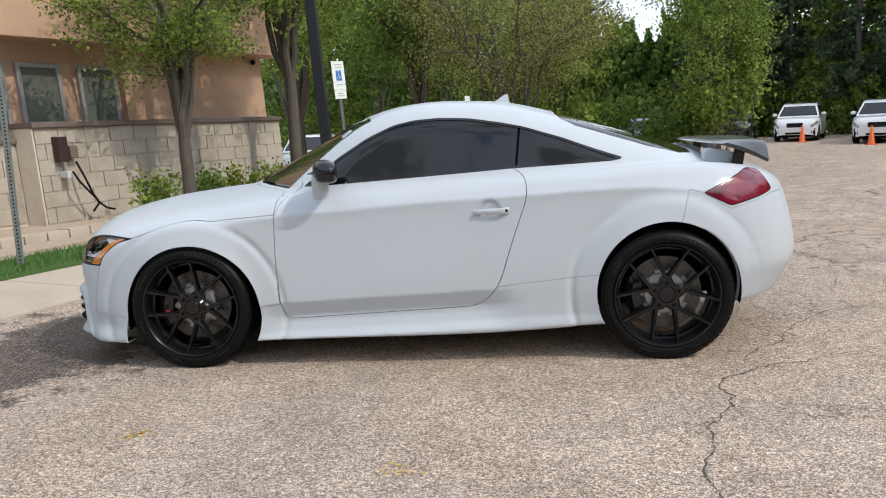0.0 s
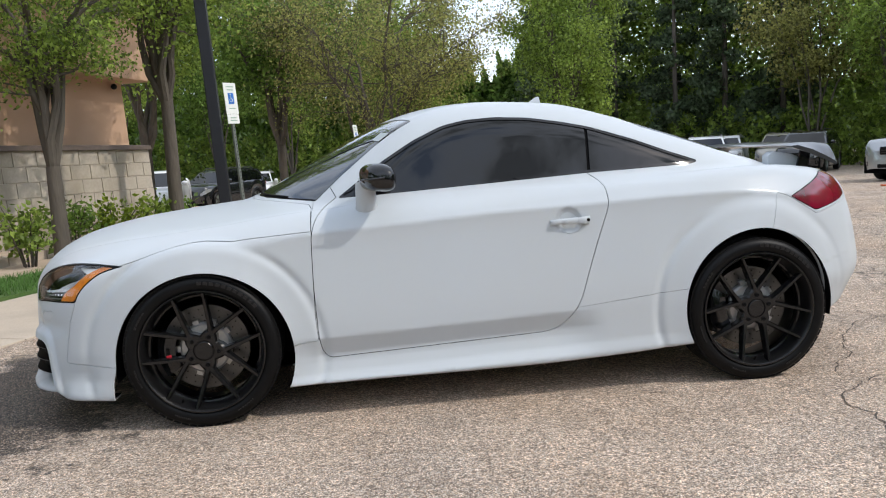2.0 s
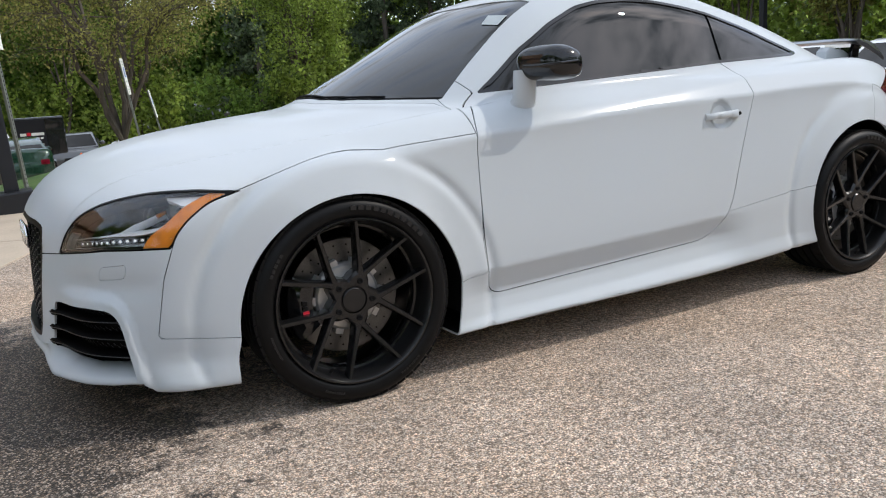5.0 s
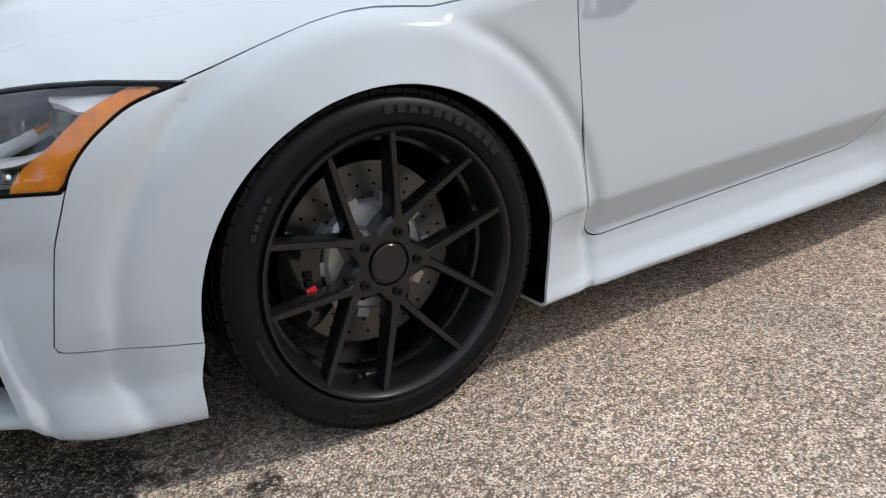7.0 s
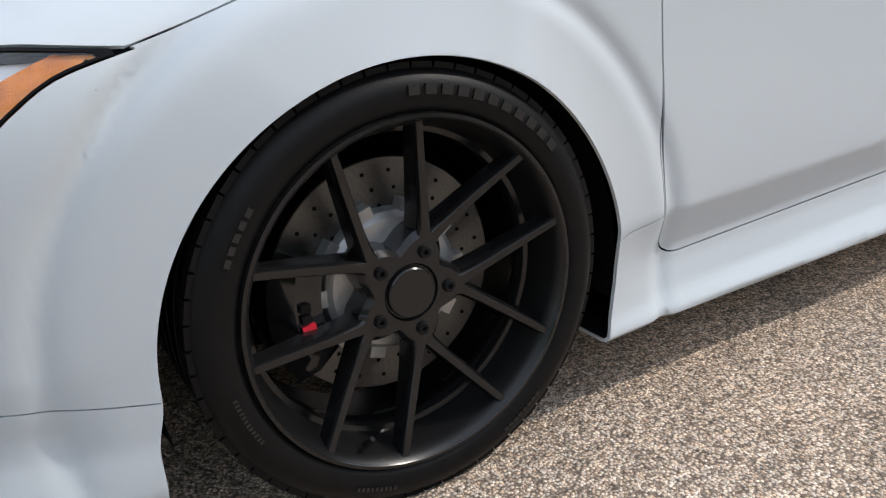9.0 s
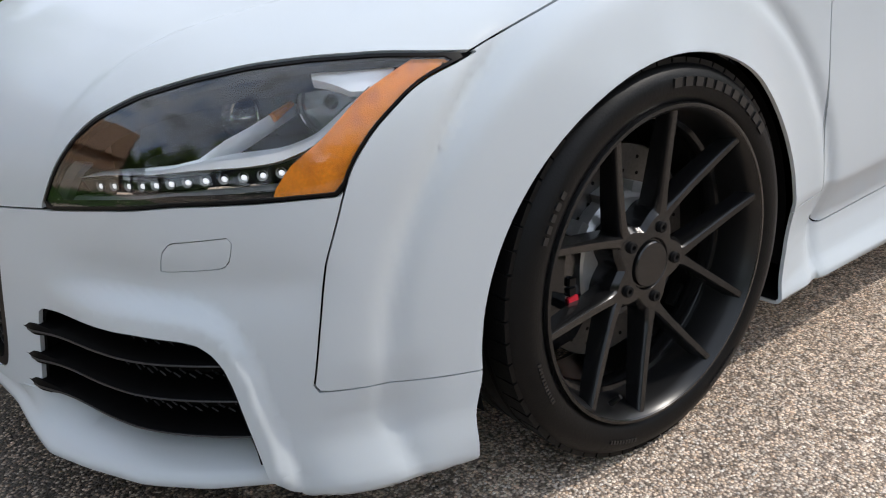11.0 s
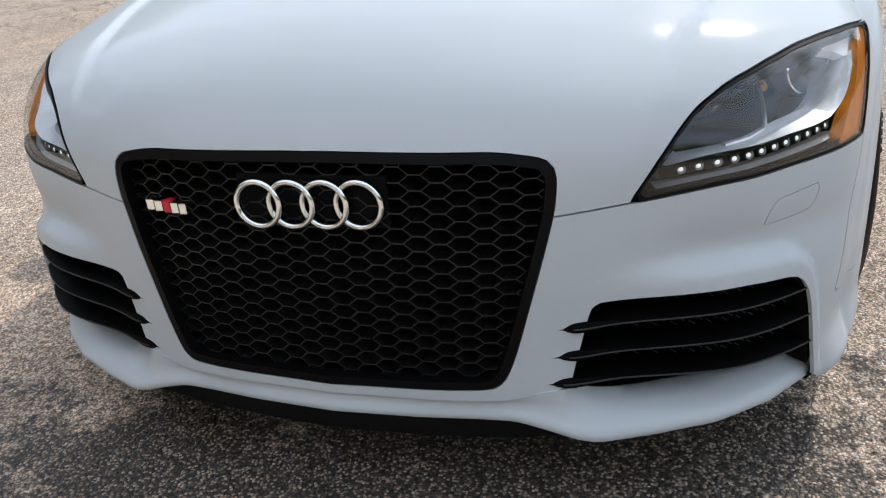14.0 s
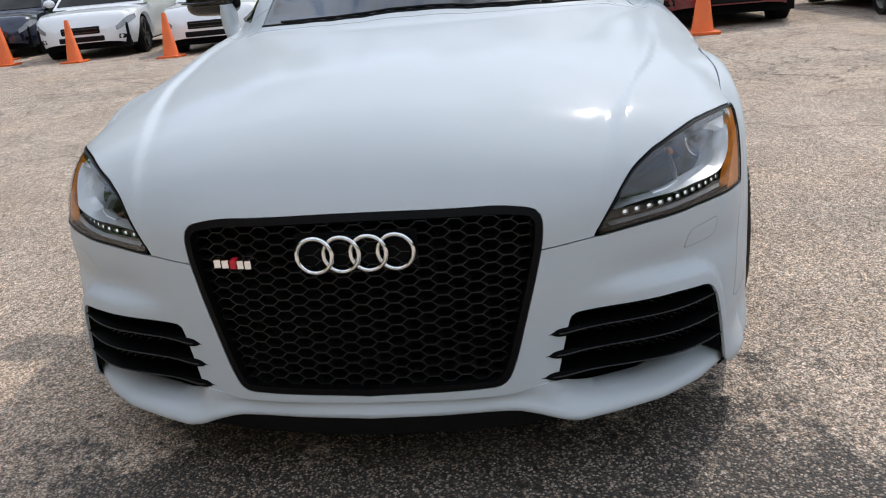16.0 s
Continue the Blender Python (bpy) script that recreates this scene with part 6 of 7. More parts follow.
def conifer(x, y, z, high, wide, count, seed):
    rng = np.random.RandomState(seed)
    ob = thing("pine_tree", "tall dark green pine tree at the edge of the lot", "tree", at=Matrix.Translation((x, y, z)))
    bm = bmesh.new()
    tube(bm, [(0, 0, -0.2), (0, 0, high * 0.5), (0, 0, high)], [0.2, 0.12, 0.02], 8)
    pts = []
    for _ in range(70):
        h = high * rng.uniform(0.06, 0.98)
        r = wide * (1 - h / high) ** 0.8 + 0.2
        t = rng.uniform(0, math.tau)
        e = Vector((r * math.cos(t), r * math.sin(t), h - 0.12 * r))
        tube(bm, [(0, 0, h), e], [0.03, 0.01], 4)
        for u in np.linspace(0.25, 1.0, 8):
            pts.append(Vector((0, 0, h)).lerp(e, u))
    part("trunk", bm, BARK, ob)
    pts = np.array([tuple(p) for p in pts])
    q = pts[rng.randint(0, len(pts), count)] + rng.normal(0, 0.16, (count, 3))
    v, f = leaves(q, 0.26, rng, 0.4)
    raw("crown", v, f, PINE, ob)
    return ob


def shrub(name, label, x, y, z, wide, high, count, size, leaf, seed):
    rng = np.random.RandomState(seed)
    ob = thing(name, label, "shrub", at=Matrix.Translation((x, y, z)))
    bm = bmesh.new()
    tips = []
    for s in range(16):
        t = rng.uniform(0, math.tau)
        r = wide * rng.uniform(0.3, 1.0)
        e = Vector((r * math.cos(t), r * math.sin(t), high * rng.uniform(0.45, 1.0)))
        tube(bm, [(0.05 * math.cos(t), 0.05 * math.sin(t), -0.05), e * 0.55 + Vector((0, 0, 0.08)), e], [0.012, 0.008, 0.003], 5)
        tips += [e, e * 0.8, e * 0.6 + Vector((0, 0, 0.05)), e * 0.9]
    part("stems", bm, BARK, ob)
    tips = np.array([tuple(t) for t in tips])
    q = tips[rng.randint(0, len(tips), count)] + rng.normal(0, 1, (count, 3)) * wide * 0.16
    q[:, 2] = np.maximum(q[:, 2], 0.03)
    v, f = leaves(q, size, rng)
    raw("foliage", v, f, leaf, ob)
    return ob


tree("ornamental_tree", "young multi-stemmed tree with fresh green leaves by the block wall", -4.06, 5.76, 0.0, 4.5, 1.65, 1.20, 0.095, 15000, 0.054, FRESH, 4, stems=8, sparse=0.0, twigs=9, fine=3, bend=0.34)
tree("ornamental_tree", "slim street tree with dense green leaves", -3.12, 7.85, 0.0, 6.0, 1.9, 2.1, 0.10, 20000, 0.066, FRESH, 9, stems=8, sparse=0.12, twigs=9, fine=2, bend=0.22)
for i, (x, y, w, h, c) in enumerate(((-4.15, 5.05, 0.42, 0.75, 520), (-4.1, 6.35, 0.40, 0.72, 520), (-3.75, 6.95, 0.42, 0.70, 560), (-3.5, 7.6, 0.38, 0.62, 460), (-3.3, 8.3, 0.40, 0.6, 460))):
    shrub("shrub", "leafy green shrub in front of the block wall", x, y, 0.05, w, h, c, 0.075, (FRESH, MID, LIME)[i % 3], 40 + i)
tree("olive_tree", "broad tree with thin olive-brown spring foliage and bare twigs", 0.3, 16.5, -1.0, 7.8, 3.6, 1.3, 0.105, 30000, 0.064, OLIVE, 21, stems=9, sparse=-0.08, twigs=14, fine=7, bend=0.2)
tree("leafy_tree", "full green tree behind the car park", 1.6, 23.0, -0.9, 8.4, 2.0, 1.2, 0.12, 24000, 0.10, FRESH, 22, stems=10, sparse=0.3, twigs=9, fine=1)
tree("leafy_tree", "pear-shaped bright green tree behind the car park", 7.0, 23.2, -0.6, 9.4, 2.3, 0.6, 0.12, 30000, 0.105, FRESH, 23, stems=11, sparse=0.3, twigs=9, fine=1)
for i, (x, y, w, h) in enumerate(((7.0, 22.4, 1.5, 3.4), (5.4, 23.4, 1.2, 2.4), (1.6, 22.4, 1.3, 3.0), (3.2, 23.6, 1.3, 2.6))):
    shrub("hedge_shrub", "dense green shrub below the trees", x, y, float(fall(np.float64(x), np.float64(y))) - 0.02, w, h, 3200, 0.15, FRESH if i % 2 == 0 else MID, 60 + i)
tree("leafy_tree", "green tree beside the drive", -2.4, 18.5, -1.0, 8.6, 2.6, 2.6, 0.13, 16000, 0.115, MID, 24, stems=8, sparse=0.35)
tree("leafy_tree", "green tree behind the building", -6.0, 18.5, -1.0, 9.0, 3.0, 2.6, 0.14, 14000, 0.12, FRESH, 25, stems=8, sparse=0.35)
for i, (x, y, h) in enumerate(((13.0, 41.0, 13.5), (15.2, 42.0, 14.5), (17.8, 39.5, 14.0), (20.0, 38.0, 14.5), (10.8, 41.0, 12.5), (22.5, 36.5, 13.5))):
    conifer(x, y, -0.5, h, 2.3, 9000, 60 + i)
wood = ((22.5, 33.0, OLIVE), (24.0, 29.5, FRESH), (24.5, 25.0, LIME), (25.0, 20.5, FRESH), (25.5, 16.0, OLIVE), (24.5, 11.5, LIME), (25.5, 8.0, MID), (27.0, 31.0, MID), (28.0, 25.0, FRESH), (27.0, 17.0, OLIVE), (12.5, 44.0, MID), (1.0, 45.0, MID), (-3.5, 44.0, FRESH), (-8.0, 43.0, MID), (-13.0, 40.0, FRESH), (27.5, 12.0, MID), (27.0, 5.0, FRESH), (26.0, 1.0, MID), (27.0, -5.0, FRESH))
for i, (x, y, leaf) in enumerate(wood):
    tree("woodland_tree", "tall woodland tree at the edge of the lot", x, y, -0.6, 10.5 + (i * 7 % 5) * 0.8, 3.0, 0.8 + (i % 3) * 0.5, 0.10, 10000, 0.17, leaf, 80 + i, stems=7, sparse=0.35, lean=((i % 3 - 1) * 0.4, 0))
# trees beyond the camera's back, which close the place and show in glass and paint
for i, (x, y) in enumerate(((-16, -22), (-9, -25), (-2, -26), (5, -25), (12, -23), (19, -20), (25, -13))):
    tree("woodland_tree", "green tree on the far side of the car park", x, y, 0.0, 8.5 + (i % 4), 3.6, 2.2, 0.18, 2000, 0.36, (MID, FRESH, MID)[i % 3], 120 + i, stems=6)
for i, (x, y) in enumerate(((-12.5, 2.5), (-13.5, -1.5), (-12.0, -5.5), (-14.5, -9.5), (-12.5, -13.5))):
    tree("woodland_tree", "green tree beyond the end of the building", x, y, 0.0, 6.0 + (i * 3 % 4) * 0.7, 2.4, 1.3, 0.16, 2600, 0.30, (MID, FRESH, MID)[i % 3], 140 + i, stems=6)
# the dense woods beyond, with an opening above the low trees straight back
def woods(name, label, line, count, size, leaf, seed, thick, lowest=-1.6):
    """Leaf masses along a line of (x, y, top); the tops are uneven and the inside is ragged."""
    rng = np.random.RandomState(seed)
    line = np.array(line, float)
    u = rng.uniform(0, len(line) - 1.001, count)
    i = u.astype(int)
    p = line[i] + (line[i + 1] - line[i]) * (u - i)[:, None]
    wave = 0.5 + 0.22 * np.sin(u * 9.0 + seed) + 0.18 * np.sin(u * 23.0 + 2 * seed) + 0.10 * np.sin(u * 51.0)
    top = p[:, 2] * (0.72 + 0.36 * wave)
    h = lowest + (top - lowest) * rng.uniform(0, 1, count) ** 0.9
    bulge = thick * np.sqrt(np.clip(1 - ((h - lowest) / (top - lowest + 1e-6)) ** 2, 0, 1))
    clump = 0.5 * np.sin(u * 40 + h * 1.7) + 0.5 * np.sin(u * 17 - h * 2.3)
    off = rng.normal(0, 0.4, count) * bulge + clump * 0.6
    v, f = leaves(np.stack([p[:, 0] + 0.4 * off, p[:, 1] + 0.9 * off, h], -1), size, rng, 0.3)
    tagged(raw(name, v, f, leaf), label, "woods", kind="stuff")


woods("far_woods", "dense green woods beyond the lot", ((-26, 44, 12), (-14, 47, 13), (-6, 49, 14), (0.5, 49, 13), (3.6, 48.5, 9), (5.0, 47, 7), (9.0, 46, 6.6), (11.0, 46, 8), (13.5, 45, 11)), 130000, 0.34, MID, 3, 2.2)
woods("side_woods", "dense woods behind the parked row", ((11, 46, 11), (15, 44.5, 13), (20, 41, 13), (24.5, 36, 13), (28, 30, 13), (30, 21, 12), (29.5, 11, 12), (30, 4, 12), (30, -4, 12), (29, -12, 11)), 130000, 0.34, SHADE, 5, 1.8)
woods("undergrowth", "bright green shrubs along the edge of the lot", ((-24, 42, 3.0), (-12, 43.5, 3.2), (-4, 44.5, 3.0), (3, 45, 3.2), (9, 43, 3.0), (14, 41, 2.8), (19, 37.6, 2.8), (23, 32.6, 2.8), (25.8, 26, 2.6), (27.2, 16, 2.6), (28, 6, 2.4), (28.5, -6, 2.2)), 40000, 0.24, FRESH, 9, 1.0)
# unseen hedge, added to keep low bright sky out of the paint's reflections
woods("rear_woods", "unseen green hedge and trees added behind the camera", ((-24, -24, 5), (-14, -27, 6), (0, -30, 6), (14, -28, 6), (26, -20, 6), (31, -9, 5)), 26000, 0.6, MID, 13, 1.6, -0.3)

# hazy tree line all round, far behind everything
FAR = material("far_foliage", (0.06, 0.095, 0.03), 0.9, spread=0.6, scale=0.9, second=(0.025, 0.045, 0.016), second_scale=0.25, second_mix=0.8)
rng = np.random.RandomState(31)
k = 220
turn = np.linspace(0, math.tau, k, endpoint=False)
tops = 8.2 + 0.9 * np.sin(turn * 37) + 0.7 * np.sin(turn * 61 + 1) + rng.normal(0, 0.45, k)
ring = [(90 * math.cos(t), 90 * math.sin(t), z) for t, h in zip(turn, tops) for z in (-3.0, float(h))]
tagged(raw("tree_line", ring, [(2 * i, 2 * ((i + 1) % k), 2 * ((i + 1) % k) + 1, 2 * i + 1) for i in range(k)], FAR), "distant line of green trees", "backdrop", kind="structure")

# ---- posts, signs, cones, parked cars ----
POST = material("black_steel_post", (0.012, 0.013, 0.017), 0.45, 0.2, spread=0.2, scale=12)
GALV = material("galvanised_post", (0.22, 0.24, 0.22), 0.5, 0.6, spread=0.25, scale=30)
SIGN_WHITE = material("sign_white", (0.78, 0.80, 0.76), 0.45, spread=0.04, scale=20)
SIGN_BLUE = material("sign_blue", (0.03, 0.16, 0.52), 0.45, spread=0.05)
SIGN_GREEN = material("sign_green", (0.30, 0.44, 0.34), 0.45, spread=0.1)
ORANGE = material("cone_orange", (0.80, 0.14, 0.02), 0.5, spread=0.12, scale=12, second=(0.5, 0.1, 0.03), second_scale=6, second_mix=0.4)

PX, PY = -2.10, 6.0
lamp_post = thing("lamp_post", "square black steel lamp post", "lamp post", at=pose(PX, PY, 0, 0, -2.6, 0) @ Matrix.Translation((-PX, -PY, 0)))
part("pole", boxes((PX - 0.068, PY - 0.068, 0.1, PX + 0.068, PY + 0.068, 6.4)), POST, lamp_post, bevel=0.012)
part("base_plate", boxes((PX - 0.19, PY - 0.19, -0.06, PX + 0.19, PY + 0.19, 0.22)), POST, lamp_post, bevel=0.02)
part("lamp_arm", boxes((PX - 0.04, PY - 0.9, 6.25, PX + 0.04, PY, 6.33)), POST, lamp_post)
part("lamp_head", boxes((PX - 0.18, PY - 1.4, 6.2, PX + 0.18, PY - 0.8, 6.36)), POST, lamp_post, bevel=0.03)
far_post = thing("lamp_post", "tall black lamp post at the far side of the lot", "lamp post")
gz = float(fall(np.float64(20.0), np.float64(15.4)))
part("pole", boxes((19.9, 15.3, gz, 20.08, 15.48, 3.75)), POST, far_post, bevel=0.01)
part("lamp_head", boxes((19.4, 15.2, 3.68, 20.1, 15.58, 3.82)), POST, far_post, bevel=0.02)


def disabled_sign(x, y, ground, face, top, lean=-3.2):
    """A white parking sign with a blue wheelchair plate, over a smaller plate, on a steel post."""
    sign = thing("parking_sign", "white parking sign with a blue symbol on a steel post", "sign", "parking signs", at=pose(x, y, 0, 0, lean, 0) @ pose(0, 0, 0, 0, 0, face))
    part("post", boxes((-0.025, 0.012, ground - 0.1, 0.025, 0.04, top - 0.02)), GALV, sign, bevel=0.003)
    holes = bmesh.new()
    for k in range(40):
        box(holes, -0.006, 0.0100, ground + 0.15 + 0.045 * k, 0.006, 0.013, ground + 0.165 + 0.045 * k)
    tagged(part("post_hole", holes, UNDER, sign), kind="stuff")
    plate = part("plate", boxes((-0.125, 0.0, top - 0.40, 0.125, 0.008, top)), SIGN_WHITE, sign, "white sign plate", bevel=0.002)
    part("lower_plate", boxes((-0.118, 0.0, top - 0.525, 0.118, 0.008, top - 0.403)), SIGN_WHITE, sign, bevel=0.002)
    part("blue_plate", boxes((-0.055, -0.004, top - 0.27, 0.055, 0.001, top - 0.13)), SIGN_BLUE, sign)
    bm = bmesh.new()
    tube(bm, [(-0.012 + 0.024 * math.cos(t), -0.006, top - 0.222 + 0.024 * math.sin(t)) for t in [radians(-200 + 22 * i) for i in range(13)]], 0.0035, 6)
    tube(bm, [(-0.012, -0.006, top - 0.165), (-0.010, -0.006, top - 0.205), (0.016, -0.006, top - 0.207), (0.024, -0.006, top - 0.24)], 0.004, 6)
    bmesh.ops.create_uvsphere(bm, u_segments=8, v_segments=6, radius=0.008, matrix=Matrix.Translation((-0.012, -0.006, top - 0.150)))
    part("wheelchair_symbol", bm, SIGN_WHITE, sign)
    for z, w in ((top - 0.05, 0.08), (top - 0.09, 0.065), (top - 0.33, 0.07), (top - 0.45, 0.06), (top - 0.485, 0.07)):
        part("text_bar", boxes((-w * 0.9, -0.003, z - 0.006, w * 0.9, 0.001, z + 0.006)), SIGN_GREEN, sign)


disabled_sign(-1.93, 6.55, 0.0, 60, 2.17)
disabled_sign(-0.23, 9.56, float(fall(np.float64(-0.23), np.float64(9.56))), 74, 1.69, -7)
disabled_sign(0.67, 12.92, float(fall(np.float64(0.67), np.float64(12.92))), 76, 1.30, -11)
stub = thing("sign_post", "perforated green steel sign post in the lawn", "post", at=pose(-4.42, 2.45, 0.0, -3, 0, 20))
part("channel", boxes((-0.03, -0.012, -0.1, 0.03, 0.012, 2.0)), GALV, stub, bevel=0.003)
holes = bmesh.new()
for k in range(50):
    box(holes, -0.007, -0.0135, 0.06 + 0.037 * k, 0.007, 0.0135, 0.076 + 0.037 * k)
tagged(part("post_hole", holes, UNDER, stub), kind="stuff")
def cone(x, y):
    z = float(fall(np.float64(x), np.float64(y)))
    ob = thing("traffic_cone", "faded orange traffic cone on a black foot", "cone", "traffic cones", at=Matrix.Translation((x, y, z)))
    bm = lathe(bmesh.new(), [(0.0, 0.71), (0.028, 0.71), (0.034, 0.70), (0.125, 0.05), (0.135, 0.035), (0.0, 0.035)], 24, pose(0, 0, 0, 90))
    part("cone_body", bm, ORANGE, ob, smooth=50)
    part("cone_foot", boxes((-0.18, -0.18, 0.0, 0.18, 0.18, 0.035)), ORANGE, ob, bevel=0.008)
    return ob


for x, y in ((9.35, 5.75), (9.75, 7.7), (11.5, 10.2), (6.4, -2.2), (10.9, 11.6), (12.7, 32.2), (13.5, 27.0), (10.2, 9.3), (-3.8, 33.6), (0.3, 28.6)):
    cone(x, y)


CAR_LAMP = material("clear_car_lamp", (0.34, 0.35, 0.36), 0.10, 0.3, coat=1.0, spread=0.4, scale=18)


def parked(x, y, heading, kind, paint, label):
    """A parked car of one of a few everyday shapes. heading: the way its nose points, in degrees from -x."""
    z = float(fall(np.float64(x), np.float64(y)))
    ob = thing("parked_car", label, "car", "parked cars", at=pose(x, y, z, 0, 0, heading))
    suv = kind == "suv"
    L, Wd, H = (4.7, 0.95, 1.70) if suv else (4.65, 0.91, 1.44)
    hood, belt = (1.06, 1.12) if suv else (0.86, 0.93)
    wheel_r = 0.37 if suv else 0.33
    wb = 2.8
    # lower body, lofted along its length, with wheel openings
    xs = np.concatenate([-L / 2 + 0.4 * np.linspace(0, 1, 10) ** 1.9, np.linspace(-L / 2 + 0.46, L / 2 - 0.40, 42), L / 2 - 0.34 * np.linspace(1, 0, 8) ** 1.9])
    top = spline((-L / 2, -L / 2 + 0.12, -L / 2 + 0.5, -0.95, -0.6, L / 2 - 0.7, L / 2 - 0.1, L / 2), (hood - 0.32, hood - 0.14, hood - 0.05, hood + 0.02, belt, belt + 0.04, belt + (0.04 if suv else 0.06), belt - 0.15))
    half = spline((-L / 2, -L / 2 + 0.04, -L / 2 + 0.16, -L / 2 + 0.34, -L / 2 + 0.7, 0, L / 2 - 0.5, L / 2 - 0.12, L / 2), (Wd - 0.46, Wd - 0.32, Wd - 0.15, Wd - 0.06, Wd - 0.01, Wd, Wd - 0.02, Wd - 0.10, Wd - 0.30))
    def sill(q):
        low = 0.24 + 0.08 * max(1 - (q + L / 2) / 0.25, 0.0)
        return low

    def flank(q, f, out, s):
        """A place on the flank: f runs from the sill up to the shoulder."""
        t, w = float(top(q)), float(half(q))
        return (q - out * 0.8 * max(1 - (q + L / 2) / 0.3, 0.0), s * (w * float(np.interp(f, (0, 0.25, 0.62, 0.88, 0.99), (0.94, 1, 1, 0.965, 0.88))) + out), sill(q) + (t - sill(q)) * f)

    rows = []
    for q in xs:
        t, w = float(top(q)), float(half(q))
        low = sill(q)
        for c in (-wb / 2, wb / 2):
            d = abs(q - c)
            if d < wheel_r + 0.05:
                low = max(low, wheel_r + math.sqrt(max((wheel_r + 0.05) ** 2 - d * d, 0)) * 0.98)
        low = min(low, t - 0.12)
        right = [(w * 0.94, low), (w, low + (t - low) * 0.25), (w * 1.0, low + (t - low) * 0.62), (w * 0.965, low + (t - low) * 0.88), (w * 0.88, t - 0.005), (w * 0.5, t + 0.018), (0.0, t + 0.025)]
        rows.append([(q, a, b) for a, b in right] + [(q, -a, b) for a, b in right[-2::-1]])
    n = len(rows[0])
    verts = [v for r in rows for v in r]
    faces = [(i * n + k, i * n + n + k, i * n + n + k + 1, i * n + k + 1) for i in range(len(rows) - 1) for k in range(n - 1)]
    faces += [tuple(range(n)), tuple(range(len(verts) - 1, len(verts) - n - 1, -1))]
    raw("body", verts, faces, paint, ob, smooth=40)
    part("underside", boxes((-L / 2 + 0.15, -Wd + 0.12, 0.2, L / 2 - 0.15, Wd - 0.12, 0.6)), UNDER, ob)
    # cabin
    if suv:
        prof = [(-1.12, belt - 0.04), (-0.45, H - 0.10), (-0.1, H - 0.01), (1.0, H), (1.9, H - 0.07), (2.22, belt)]
    else:
        prof = [(-1.05, belt - 0.05), (-0.28, H - 0.06), (0.1, H), (0.7, H - 0.02), (1.35, H - 0.18), (1.95, belt)]
    inset = lambda h: Wd - 0.06 - 0.62 * max(h - belt, 0) * 0.55
    rows = [[(a, s * (inset(b)), b) for a, b in prof] for s in (-1, 1)]
    n = len(prof)
    raw("cabin", rows[0] + rows[1], [tuple(range(n)), tuple(range(2 * n - 1, n - 1, -1))] + [(i, n + i, n + i + 1, i + 1) for i in range(n - 1)], paint, ob, smooth=25)

    def pane(name, corners, side):
        c = [Vector(v) for v in corners]
        nrm = (c[1] - c[0]).cross(c[2] - c[0]).normalized()
        if nrm.dot(side) < 0:
            nrm = -nrm
        bm = bmesh.new()
        a, b = [bm.verts.new(v + nrm * 0.010) for v in c], [bm.verts.new(v + nrm * 0.002) for v in c]
        bm.faces.new(a)
        for i in range(len(c)):
            bm.faces.new((a[i], a[(i + 1) % len(c)], b[(i + 1) % len(c)], b[i]))
        part(name, bm, TINT, ob)
    p = prof
    f0, f1 = p[0], p[1]
    pick = lambda a, b, u: (a[0] + (b[0] - a[0]) * u, a[1] + (b[1] - a[1]) * u)
    lo, hi = pick(f0, f1, 0.10), pick(f0, f1, 0.93)
    pane("windshield", [(lo[0], -inset(lo[1]) + 0.07, lo[1]), (hi[0], -inset(hi[1]) + 0.08, hi[1]), (hi[0], inset(hi[1]) - 0.08, hi[1]), (lo[0], inset(lo[1]) - 0.07, lo[1])], Vector((-1, 0, 1)))
    lo, hi = pick(p[-1], p[-2], 0.15), pick(p[-1], p[-2], 0.9)
    pane("rear_window", [(lo[0], -inset(lo[1]) + 0.08, lo[1]), (hi[0], -inset(hi[1]) + 0.08, hi[1]), (hi[0], inset(hi[1]) - 0.08, hi[1]), (lo[0], inset(lo[1]) - 0.08, lo[1])], Vector((1, 0, 1)))
    z0, z1 = belt + 0.03, H - 0.13
    fx = lambda h: np.interp(h, (f0[1], f1[1]), (f0[0], f1[0]))
    bx = lambda h: np.interp(h, (p[-1][1], p[-2][1]), (p[-1][0], p[-2][0]))
    cuts = [fx(z0) + 0.14, 0.32, 1.18, bx(z0) - 0.22]
    for s in (-1, 1):
        for i in range(3):
            a0, a1 = cuts[i] + 0.02, cuts[i + 1] - 0.03
            t0, t1 = max(a0, fx(z1) + 0.12), min(a1, bx(z1) - 0.16)
            if t1 - t0 < 0.05:
                t0, t1 = a0 + 0.02, a0 + 0.10
            pane("side_window", [(a0, s * inset(z0), z0), (t0, s * inset(z1), z1), (t1, s * inset(z1), z1), (a1, s * inset(z0), z0)], Vector((0, s, 0.3)))
    # face: grille, lamps, lower intake
    nose = -L / 2
    part("grille", boxes((nose - 0.012, -0.34, hood - (0.42 if suv else 0.40), nose + 0.06, 0.34, hood - (0.22 if suv else 0.27))), SATIN, ob, "black grille", bevel=0.03)
    for k in range(2):
        part("grille_bar", boxes((nose - 0.020, -0.30, hood - 0.37 + 0.06 * k, nose, 0.30, hood - 0.362 + 0.06 * k)), STEEL, ob)
    part("lower_intake", boxes((nose - 0.008, -0.40, 0.33, nose + 0.06, 0.40, 0.43)), SATIN, ob, bevel=0.025)
